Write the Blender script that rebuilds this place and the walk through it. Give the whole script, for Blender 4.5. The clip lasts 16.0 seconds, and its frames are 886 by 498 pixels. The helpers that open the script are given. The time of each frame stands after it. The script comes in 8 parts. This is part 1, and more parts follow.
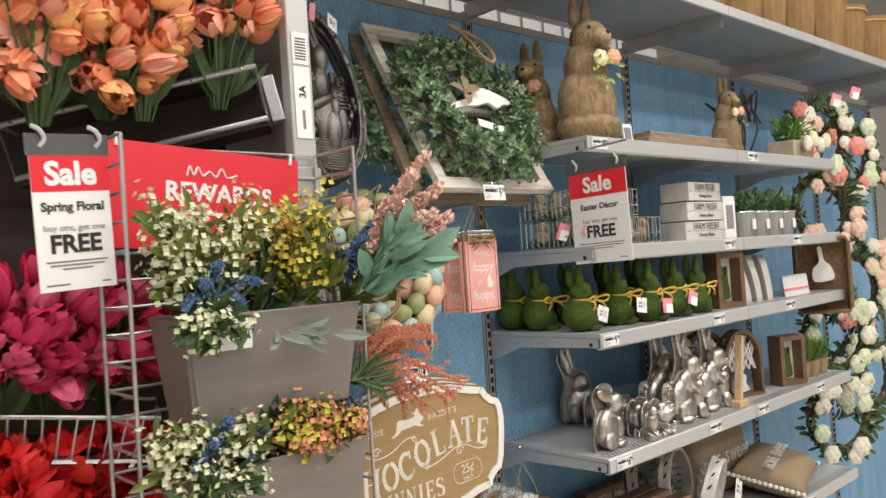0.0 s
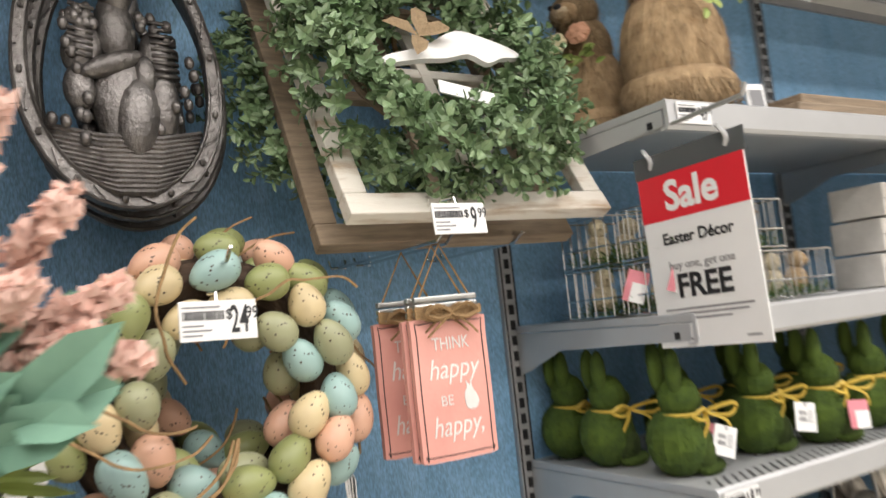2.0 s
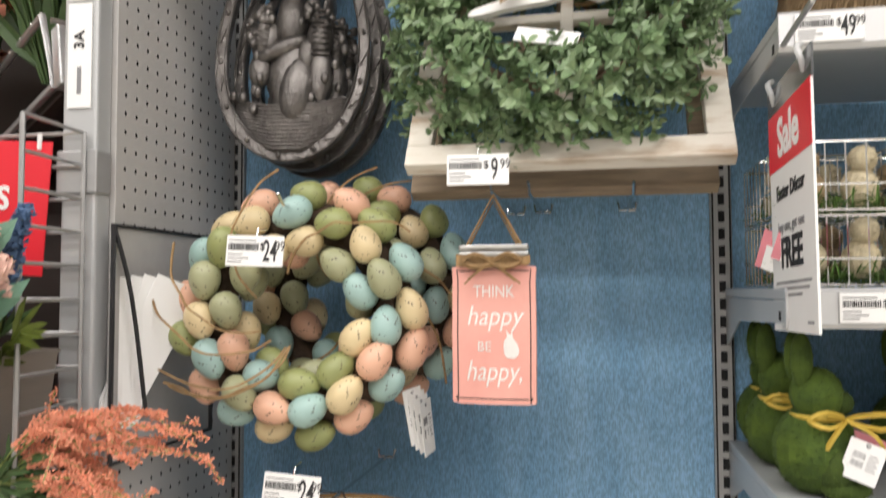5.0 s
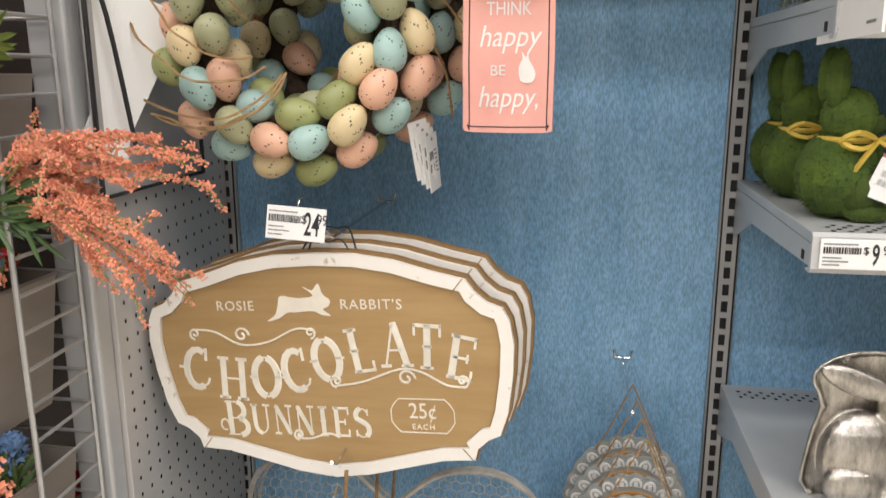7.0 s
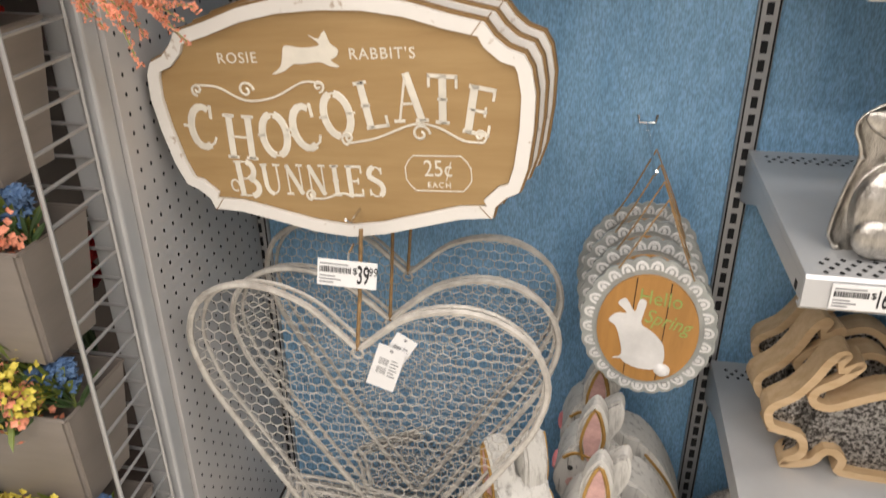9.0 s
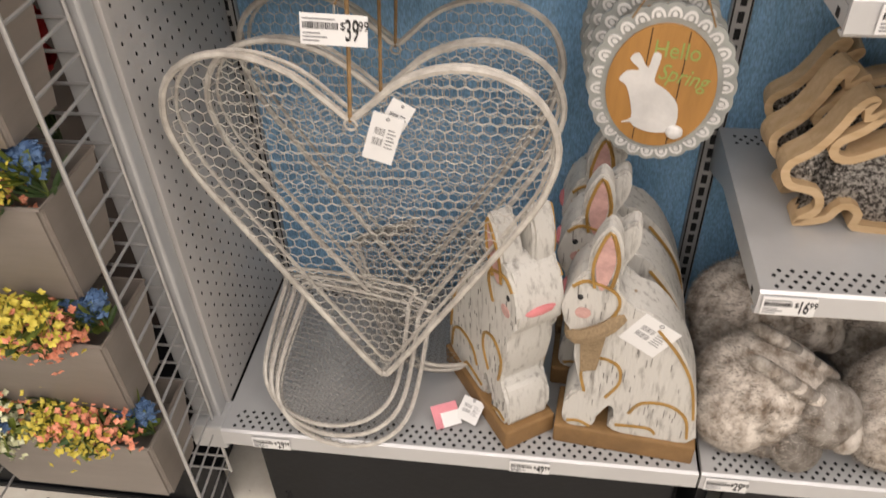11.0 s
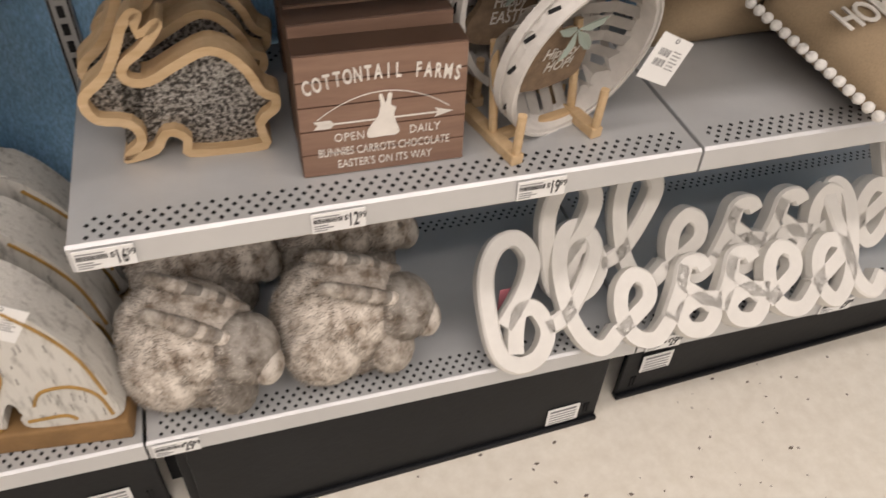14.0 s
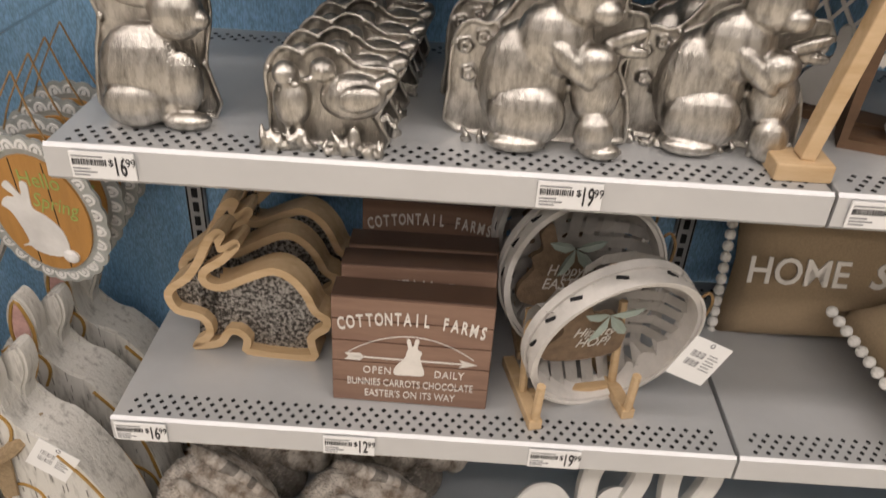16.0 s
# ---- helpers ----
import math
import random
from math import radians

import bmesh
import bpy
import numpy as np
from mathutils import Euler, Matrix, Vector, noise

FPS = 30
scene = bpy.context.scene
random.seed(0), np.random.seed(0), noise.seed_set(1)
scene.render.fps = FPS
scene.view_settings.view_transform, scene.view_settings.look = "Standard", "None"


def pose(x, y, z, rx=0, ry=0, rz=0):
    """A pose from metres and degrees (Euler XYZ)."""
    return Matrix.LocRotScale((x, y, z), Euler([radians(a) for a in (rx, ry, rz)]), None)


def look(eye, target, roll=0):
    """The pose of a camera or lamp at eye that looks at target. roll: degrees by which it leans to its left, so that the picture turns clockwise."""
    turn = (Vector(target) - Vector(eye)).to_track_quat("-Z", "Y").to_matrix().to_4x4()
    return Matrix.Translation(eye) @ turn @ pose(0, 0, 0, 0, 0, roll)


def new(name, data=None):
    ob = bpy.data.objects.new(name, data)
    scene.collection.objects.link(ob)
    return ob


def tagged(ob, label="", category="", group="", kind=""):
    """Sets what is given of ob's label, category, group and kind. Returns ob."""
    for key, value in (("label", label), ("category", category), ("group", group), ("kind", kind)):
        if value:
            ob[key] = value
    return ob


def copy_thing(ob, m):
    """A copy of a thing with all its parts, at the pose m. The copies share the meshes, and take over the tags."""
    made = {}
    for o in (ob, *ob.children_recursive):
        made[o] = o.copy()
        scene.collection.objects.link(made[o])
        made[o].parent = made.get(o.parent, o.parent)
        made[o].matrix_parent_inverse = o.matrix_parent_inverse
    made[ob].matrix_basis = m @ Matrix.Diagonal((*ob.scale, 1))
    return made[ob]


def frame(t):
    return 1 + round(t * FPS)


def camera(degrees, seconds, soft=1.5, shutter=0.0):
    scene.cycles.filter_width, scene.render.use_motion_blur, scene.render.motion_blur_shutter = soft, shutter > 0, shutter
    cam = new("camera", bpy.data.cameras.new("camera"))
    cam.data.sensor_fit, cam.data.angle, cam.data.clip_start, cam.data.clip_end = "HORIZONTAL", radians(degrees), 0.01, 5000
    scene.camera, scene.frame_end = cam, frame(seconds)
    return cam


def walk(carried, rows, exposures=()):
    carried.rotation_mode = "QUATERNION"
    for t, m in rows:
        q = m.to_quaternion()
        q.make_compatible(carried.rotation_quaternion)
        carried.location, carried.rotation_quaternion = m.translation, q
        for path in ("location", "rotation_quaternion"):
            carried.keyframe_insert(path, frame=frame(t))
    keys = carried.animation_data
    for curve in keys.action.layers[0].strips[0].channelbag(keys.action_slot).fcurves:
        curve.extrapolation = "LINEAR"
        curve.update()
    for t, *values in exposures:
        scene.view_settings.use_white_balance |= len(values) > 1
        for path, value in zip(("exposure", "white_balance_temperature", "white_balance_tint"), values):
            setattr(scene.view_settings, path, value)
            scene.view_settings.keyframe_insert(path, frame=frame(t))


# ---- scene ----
cam = camera(59.2, 16.0, shutter=0.4)
PATH = [
    (0, (-0.834, -1.62, 1.598), (0.515, -0.143, 1.63), -3.8),
    (0.5, (-0.699, -1.496, 1.596), (0.644, -0.014, 1.609), -4.7),
    (1, (-0.483, -1.378, 1.616), (0.805, 0.151, 1.694), -7.0),
    (1.5, (-0.244, -1.224, 1.627), (1.019, 0.324, 1.715), -7.8),
    (2, (0.005, -1.111, 1.639), (1.039, 0.592, 1.816), -6.1),
    (2.5, (0.26, -1.096, 1.668), (0.825, 0.802, 1.944), -1.8),
    (3, (0.409, -1.068, 1.694), (0.631, 0.868, 2.141), -0.8),
    (3.5, (0.571, -1.115, 1.684), (0.448, 0.808, 2.221), -0.0),
    (4, (0.683, -1.219, 1.667), (0.337, 0.689, 2.155), 0.6),
    (4.5, (0.658, -1.258, 1.64), (0.27, 0.675, 1.976), -0.3),
    (5, (0.617, -1.253, 1.613), (0.224, 0.706, 1.715), -0.2),
    (7.5, (0.569, -1.205, 1.537), (0.244, 0.699, 1.018), -0.3),
    (8, (0.568, -1.207, 1.529), (0.231, 0.667, 0.917), -0.5),
    (8.5, (0.56, -1.193, 1.495), (0.223, 0.618, 0.717), -0.5),
    (9, (0.561, -1.182, 1.47), (0.225, 0.565, 0.555), -0.6),
    (11.5, (0.516, -1.14, 1.341), (0.352, 0.297, -0.04), -2.8),
    (12, (0.521, -1.103, 1.314), (0.578, 0.281, -0.128), -2.2),
    (12.5, (0.595, -1.099, 1.308), (0.844, 0.269, -0.13), 0.1),
    (13, (0.76, -1.118, 1.307), (1.079, 0.257, -0.11), 2.2),
    (13.5, (0.913, -1.137, 1.309), (1.288, 0.238, -0.095), 2.5),
    (14, (1.008, -1.104, 1.3), (1.461, 0.254, -0.097), 3.3),
    (14.5, (1.092, -1.037, 1.309), (1.523, 0.34, -0.076), 5.1),
    (15, (1.134, -0.977, 1.365), (1.377, 0.43, -0.036), 5.2),
    (15.5, (1.182, -1.052, 1.397), (1.247, 0.518, 0.16), 4.2),
    (16, (1.213, -1.102, 1.421), (1.206, 0.576, 0.333), 3.6),
]
walk(cam, [(t, look(eye, target, roll)) for t, eye, target, roll in PATH], ((0, -0.18, 6300, 13), (1, -0.15, 6300, 13), (2, 0.03, 6250, 13), (3.3, 0.15, 6250, 13), (5, -0.03, 6250, 13), (9, -0.1, 6400, 15), (12, -0.29, 6650, 18), (14.2, -0.42, 6650, 18), (16, -0.48, 6600, 17)))

# ---- light ----
scene.view_settings.exposure = 0.0
world = bpy.data.worlds.new("store_world")
scene.world = world
world.use_nodes = True
world.node_tree.nodes["Background"].inputs[0].default_value = (0.9, 0.95, 1.0, 1)
world.node_tree.nodes["Background"].inputs[1].default_value = 0.25


def area(name, loc, sx, sy, watts, colour=(1.0, 0.95, 0.875)):
    lamp = bpy.data.lights.new(name, "AREA")
    lamp.shape, lamp.size, lamp.size_y, lamp.energy, lamp.color = "RECTANGLE", sx, sy, watts, colour
    ob = new(name, lamp)
    ob.location = loc
    return ob


for ly, watts in ((-1.3, 82), (-2.7, 118), (-4.6, 134), (1.7, 115)):
    area("fluorescent_light", (1.0, ly, 3.63), 7.0, 0.3, watts)


# ---- materials ----
MATS = {}


def mat(name, col, rough=0.6, metal=0.0, var=0.12, scale=12.0, bump=0.0, bscale=120.0, col2=None, coat=0.0, stretch=(1, 1, 1), rnd=0.0, fac=(0.35, 0.65), spec=0.5, trans=0.0, weave=0.0, isl=0.0):
    if name in MATS:
        return MATS[name]
    m = bpy.data.materials.new(name)
    m.use_nodes = True
    nt = m.node_tree
    b = nt.nodes["Principled BSDF"]
    b.inputs["Roughness"].default_value = rough
    b.inputs["Metallic"].default_value = metal
    b.inputs["Coat Weight"].default_value = coat
    b.inputs["Specular IOR Level"].default_value = spec
    b.inputs["Transmission Weight"].default_value = trans
    tc = nt.nodes.new("ShaderNodeTexCoord")
    mp = nt.nodes.new("ShaderNodeMapping")
    mp.inputs["Scale"].default_value = stretch
    nt.links.new(tc.outputs["Object"], mp.inputs["Vector"])
    n1 = nt.nodes.new("ShaderNodeTexNoise")
    n1.inputs["Scale"].default_value = scale
    n1.inputs["Detail"].default_value = 6
    n1.inputs["Roughness"].default_value = 0.65
    nt.links.new(mp.outputs["Vector"], n1.inputs["Vector"])
    ramp = nt.nodes.new("ShaderNodeMapRange")
    ramp.inputs["From Min"].default_value, ramp.inputs["From Max"].default_value = fac
    nt.links.new(n1.outputs["Fac"], ramp.inputs["Value"])
    mix = nt.nodes.new("ShaderNodeMix")
    mix.data_type = "RGBA"
    c2 = col2 or tuple(max(0, c * (1 - 2 * var)) for c in col)
    mix.inputs["A"].default_value = (*col, 1)
    mix.inputs["B"].default_value = (*c2, 1)
    nt.links.new(ramp.outputs["Result"], mix.inputs["Factor"])
    out = mix.outputs["Result"]
    if weave:
        wv = nt.nodes.new("ShaderNodeTexNoise")
        wv.inputs["Scale"].default_value = 420
        wv.inputs["Detail"].default_value = 3
        mp2 = nt.nodes.new("ShaderNodeMapping")
        mp2.inputs["Scale"].default_value = (1, 1, 0.3)
        mp2.inputs["Rotation"].default_value = (0, 0.35, 0)
        nt.links.new(tc.outputs["Object"], mp2.inputs["Vector"])
        nt.links.new(mp2.outputs["Vector"], wv.inputs["Vector"])
        mw = nt.nodes.new("ShaderNodeMapRange")
        mw.inputs["From Min"].default_value, mw.inputs["From Max"].default_value = 0.3, 0.7
        mw.inputs["To Min"].default_value, mw.inputs["To Max"].default_value = 1 - weave, 1 + weave
        nt.links.new(wv.outputs["Fac"], mw.inputs["Value"])
        hw_ = nt.nodes.new("ShaderNodeHueSaturation")
        nt.links.new(mw.outputs["Result"], hw_.inputs["Value"])
        nt.links.new(out, hw_.inputs["Color"])
        out = hw_.outputs["Color"]
    if isl:
        ge = nt.nodes.new("ShaderNodeNewGeometry")
        hi = nt.nodes.new("ShaderNodeHueSaturation")
        mi = nt.nodes.new("ShaderNodeMapRange")
        mi.inputs["To Min"].default_value, mi.inputs["To Max"].default_value = 1 - isl, 1 + isl
        nt.links.new(ge.outputs["Random Per Island"], mi.inputs["Value"])
        nt.links.new(mi.outputs["Result"], hi.inputs["Value"])
        nt.links.new(out, hi.inputs["Color"])
        out = hi.outputs["Color"]
    if rnd:
        oi = nt.nodes.new("ShaderNodeObjectInfo")
        hs = nt.nodes.new("ShaderNodeHueSaturation")
        mr = nt.nodes.new("ShaderNodeMapRange")
        mr.inputs["To Min"].default_value, mr.inputs["To Max"].default_value = 1 - rnd, 1 + rnd
        nt.links.new(oi.outputs["Random"], mr.inputs["Value"])
        nt.links.new(mr.outputs["Result"], hs.inputs["Value"])
        nt.links.new(out, hs.inputs["Color"])
        out = hs.outputs["Color"]
    nt.links.new(out, b.inputs["Base Color"])
    if bump:
        n2 = nt.nodes.new("ShaderNodeTexNoise")
        n2.inputs["Scale"].default_value = bscale
        n2.inputs["Detail"].default_value = 4
        nt.links.new(mp.outputs["Vector"], n2.inputs["Vector"])
        bp = nt.nodes.new("ShaderNodeBump")
        bp.inputs["Strength"].default_value = bump
        bp.inputs["Distance"].default_value = 0.004
        nt.links.new(n2.outputs["Fac"], bp.inputs["Height"])
        nt.links.new(bp.outputs["Normal"], b.inputs["Normal"])
    MATS[name] = m
    return m


STEEL = mat("shelf_steel_paint", (0.50, 0.51, 0.515), 0.36, 0.25, 0.05, 6, 0.05, 300)
RAIL = mat("upright_steel", (0.42, 0.42, 0.42), 0.45, 0.35, 0.08, 9, 0.05, 200)
LIPM = mat("shelf_lip_steel", (0.58, 0.585, 0.59), 0.32, 0.35, 0.04, 5)
DARK = mat("slot_dark", (0.012, 0.012, 0.013), 0.9)
BLACK = mat("kick_black", (0.008, 0.009, 0.011), 0.45, 0, 0.2, 8, 0.08, 90, spec=0.2)
BLUE = mat("denim_blue_panel", (0.255, 0.45, 0.65), 0.6, 0, 0.1, 5, 0.15, 260, col2=(0.14, 0.305, 0.49), stretch=(2.6, 1, 0.55), fac=(0.28, 0.75), weave=0.3)
PEG = mat("pegboard_enamel", (0.52, 0.505, 0.49), 0.5, 0.1, 0.05, 5, 0.05, 200)
FLOORM = mat("vinyl_floor", (0.78, 0.74, 0.66), 0.25, 0, 0.03, 30, col2=(0.70, 0.655, 0.57), rnd=0.03)
CHIP = mat("vinyl_fleck", (0.16, 0.13, 0.10), 0.4)
JOINT = mat("vinyl_joint", (0.35, 0.32, 0.28), 0.7)
WIRE = mat("grey_wire", (0.50, 0.50, 0.50), 0.35, 0.6, 0.08, 20)
CHROME = mat("chrome_wire", (0.75, 0.75, 0.75), 0.18, 1.0, 0.05)
WHITE = mat("white_card", (0.82, 0.82, 0.81), 0.55, 0, 0.02, 8)
INK = mat("black_ink", (0.02, 0.02, 0.022), 0.6)
GREYINK = mat("grey_ink", (0.25, 0.25, 0.26), 0.6)
CEIL = mat("ceiling_tile", (0.75, 0.75, 0.73), 0.8, 0, 0.04, 3)
WALLP = mat("store_wall_paint", (0.55, 0.54, 0.52), 0.7, 0, 0.05, 2)
REDP = mat("red_print", (0.72, 0.02, 0.035), 0.45, 0, 0.03, 6)


# ---- building helpers ----
def mesh_of(bm, name, material, smooth=False):
    me = bpy.data.meshes.new(name)
    bmesh.ops.recalc_face_normals(bm, faces=bm.faces)
    bm.to_mesh(me)
    bm.free()
    if material:
        me.materials.append(material)
    if smooth:
        me.polygons.foreach_set("use_smooth", [True] * len(me.polygons))
    return me


def part(name, bm, material, parent=None, label="", smooth=False, kind=""):
    ob = new(name, mesh_of(bm, name, material, smooth))
    ob.parent = parent
    if label:
        tagged(ob, label)
    if kind:
        tagged(ob, kind=kind)
    return ob


def thing(name, label, category, group="", kind="", at=None):
    ob = new(name)
    ob.empty_display_size = 0.05
    tagged(ob, label, category, group, kind)
    if at is not None:
        ob.matrix_basis = at
    return ob


def box(bm, x0, x1, y0, y1, z0, z1, bevel=0.0, m=None):
    r = bmesh.ops.create_cube(bm, size=1.0, matrix=Matrix.Translation(((x0 + x1) / 2, (y0 + y1) / 2, (z0 + z1) / 2)) @ Matrix.Diagonal((x1 - x0, y1 - y0, z1 - z0, 1)))
    vs = r["verts"]
    if bevel:
        es = list({e for v in vs for e in v.link_edges})
        r2 = bmesh.ops.bevel(bm, geom=es, offset=bevel, segments=2, affect="EDGES", profile=0.5)
        vs = list({v for f in r2["faces"] for v in f.verts} | {v for v in vs if v.is_valid})
    if m is not None:
        bmesh.ops.transform(bm, matrix=m, verts=vs)
    return bm


def B(x0, x1, y0, y1, z0, z1, bevel=0.0, m=None):
    return box(bmesh.new(), x0, x1, y0, y1, z0, z1, bevel, m)


def tube(bm, pts, r, n=6, closed=False):
    """A round bar through the points; r is one radius or one a point."""
    pts = [Vector(p) for p in pts]
    k = len(pts)
    rings = []
    prev = None
    for i, p in enumerate(pts):
        if closed:
            d = pts[(i + 1) % k] - pts[i - 1]
        else:
            d = pts[min(i + 1, k - 1)] - pts[max(i - 1, 0)]
        if d.length < 1e-9:
            d = Vector((0, 0, 1))
        d.normalize()
        a = prev - d * prev.dot(d) if prev is not None else d.orthogonal()
        if a.length < 1e-6:
            a = d.orthogonal()
        a.normalize()
        prev = a
        b = d.cross(a)
        rr = r[i] if isinstance(r, (list, tuple)) else r
        rings.append([bm.verts.new(p + (a * math.cos(q) + b * math.sin(q)) * rr) for q in (2 * math.pi * j / n for j in range(n))])
    for i in range(k if closed else k - 1):
        A, C = rings[i], rings[(i + 1) % k]
        off = 0
        if closed and i == k - 1:
            off = min(range(n), key=lambda o: (A[0].co - C[o].co).length)
        for j in range(n):
            bm.faces.new((A[j], A[(j + 1) % n], C[(j + 1 + off) % n], C[(j + off) % n]))
    if not closed:
        bm.faces.new(rings[0][::-1])
        bm.faces.new(rings[-1])
    return bm


def ball(bm, c, s, rot=(0, 0, 0), u=12, v=8):
    m = pose(*c, *rot) @ Matrix.Diagonal((*s, 1))
    bmesh.ops.create_uvsphere(bm, u_segments=u, v_segments=v, radius=1.0, matrix=m)
    return bm


def slab(bm, outline, y0, y1, m=None):
    """A plate with the outline (x, z), from y0 to y1."""
    a = [bm.verts.new((x, y0, z)) for x, z in outline]
    b = [bm.verts.new((x, y1, z)) for x, z in outline]
    n = len(a)
    bm.faces.new(a)
    bm.faces.new(b[::-1])
    for i in range(n):
        bm.faces.new((a[i], b[i], b[(i + 1) % n], a[(i + 1) % n]))
    if m is not None:
        bmesh.ops.transform(bm, matrix=m, verts=a + b)
    return bm


def smooth_loop(pts, k=4):
    """A closed Catmull-Rom curve through the points."""
    out = []
    n = len(pts)
    for i in range(n):
        p0, p1, p2, p3 = (Vector(pts[(i + j - 1) % n]) for j in range(4))
        for s in range(k):
            t = s / k
            out.append(tuple(0.5 * (2 * p1 + (p2 - p0) * t + (2 * p0 - 5 * p1 + 4 * p2 - p3) * t * t + (3 * p1 - p0 - 3 * p2 + p3) * t ** 3)))
    return out


def smooth_line(pts, k=5):
    pts = [Vector(p) for p in pts]
    out = []
    for i in range(len(pts) - 1):
        p0, p1, p2, p3 = pts[max(i - 1, 0)], pts[i], pts[i + 1], pts[min(i + 2, len(pts) - 1)]
        for s in range(k):
            t = s / k
            out.append(0.5 * (2 * p1 + (p2 - p0) * t + (2 * p0 - 5 * p1 + 4 * p2 - p3) * t * t + (3 * p1 - p0 - 3 * p2 + p3) * t ** 3))
    return out + [pts[-1]]


def inset_loop(pts, d):
    """The outline moved inwards by d, roughly."""
    n = len(pts)
    area2 = sum(pts[i][0] * pts[(i + 1) % n][1] - pts[(i + 1) % n][0] * pts[i][1] for i in range(n))
    s = 1 if area2 > 0 else -1
    out = []
    for i in range(n):
        t = Vector(pts[(i + 1) % n]) - Vector(pts[i - 1])
        t.normalize()
        out.append((pts[i][0] - t[1] * d * s, pts[i][1] + t[0] * d * s))
    return out


def lettering(text, size, material, parent, m, name="lettering", depth=0.0008, squeeze=1.0, shear=0.0, label="", spacing=1.0, bold=0.0):
    """Raised letters, centred at the pose m; the text's plane is x and y of m."""
    cu = bpy.data.curves.new(name, "FONT")
    cu.body, cu.size, cu.align_x, cu.align_y, cu.extrude, cu.shear, cu.space_character = text, size, "CENTER", "CENTER", depth, shear, spacing
    cu.resolution_u, cu.offset = 3, bold
    tmp = bpy.data.objects.new(name, cu)
    scene.collection.objects.link(tmp)
    me = bpy.data.meshes.new_from_object(tmp.evaluated_get(bpy.context.evaluated_depsgraph_get()))
    bpy.data.objects.remove(tmp)
    bpy.data.curves.remove(cu)
    me.materials.clear()
    me.materials.append(material)
    me.transform(m @ Matrix.Diagonal((squeeze, 1, 1, 1)))
    ob = new(name, me)
    ob.parent = parent
    if label:
        tagged(ob, label)
    return ob


FACE = pose(0, 0, 0, 90, 0, 0)  # letters that stand upright and face the aisle

# ---- the building ----
BAY, FRONT = 0.80, -0.405
DECKS = {"base": 0.283, "s5": 0.683, "s4": 1.064, "s3": 1.385, "s2": 1.612, "s1": 1.898}
floor = tagged(part("floor", B(-4, 8, -6, 6, -0.1, 0.0), FLOORM), "cream speckled vinyl tile store floor", "floor", kind="structure")
part("ceiling", B(-4, 8, -6, 6, 4.0, 4.1), CEIL)
tagged(bpy.data.objects["ceiling"], "white suspended store ceiling", "ceiling", kind="structure")
for nm, bb in (("wall_south", (-4, 8, -6.1, -6, 0, 4)), ("wall_north", (-4, 8, 6, 6.1, 0, 4)), ("wall_west", (-4.1, -4, -6, 6, 0, 4)), ("wall_east", (8, 8.1, -6, 6, 0, 4))):
    tagged(part(nm, B(*bb), WALLP), "plain painted store wall", "wall", kind="structure")

# back panels and uprights of the shelving run
for i in range(0, 5):
    x0 = i * BAY
    tagged(part("wall_panel", B(x0 + 0.016, x0 + BAY - 0.016, 0.004, 0.02, 0.1, 2.300), BLUE), "denim-blue printed back panel of shelving bay", "back panel", "back panels of the shelving", kind="structure")
    tagged(part("trim", B(x0 + 0.016, x0 + BAY - 0.016, -0.004, 0.022, 2.3005, 2.322), RAIL), "grey steel top rail of shelving", "trim", kind="structure")
SLOT = mesh_of(B(-0.004, 0.004, -0.003, 0.0015, -0.0105, 0.0105), "slot", DARK)
for i in range(-1, 6):
    x = i * BAY
    up = thing("upright", "grey steel slotted shelving upright", "upright", "slotted uprights of the shelving", kind="structure", at=pose(x, 0, 0))
    bm = B(-0.0155, 0.0155, -0.006, 0.03, 0.0, 2.33, 0.002)
    part("post", bm, RAIL, up)
    bm = bmesh.new()
    z = 0.30
    while z < 2.30:
        box(bm, -0.0045, 0.0045, -0.0085, -0.0045, z, z + 0.0165)
        z += 0.02667
    part("slots", bm, DARK, up, kind="stuff")
    for s in (-1, 1):
        part("groove", B(s * 0.0125 - 0.0012, s * 0.0125 + 0.0012, -0.0075, -0.0055, 0.2, 2.3), DARK, up)


def perforations(bm, x0, x1, y0, rows, z, pitch=0.0165, r=0.0036):
    for j in range(rows):
        n = int((x1 - x0) / pitch)
        for k in range(n):
            x = x0 + pitch * (k + 0.5 * (j % 2) + 0.25)
            y = y0 + j * pitch * 0.62
            vs = [bm.verts.new((x + r * math.cos(q) * (1.0), y + r * math.sin(q) * 1.15, z)) for q in (0, math.pi / 2, math.pi, 1.5 * math.pi)]
            bm.faces.new(vs)


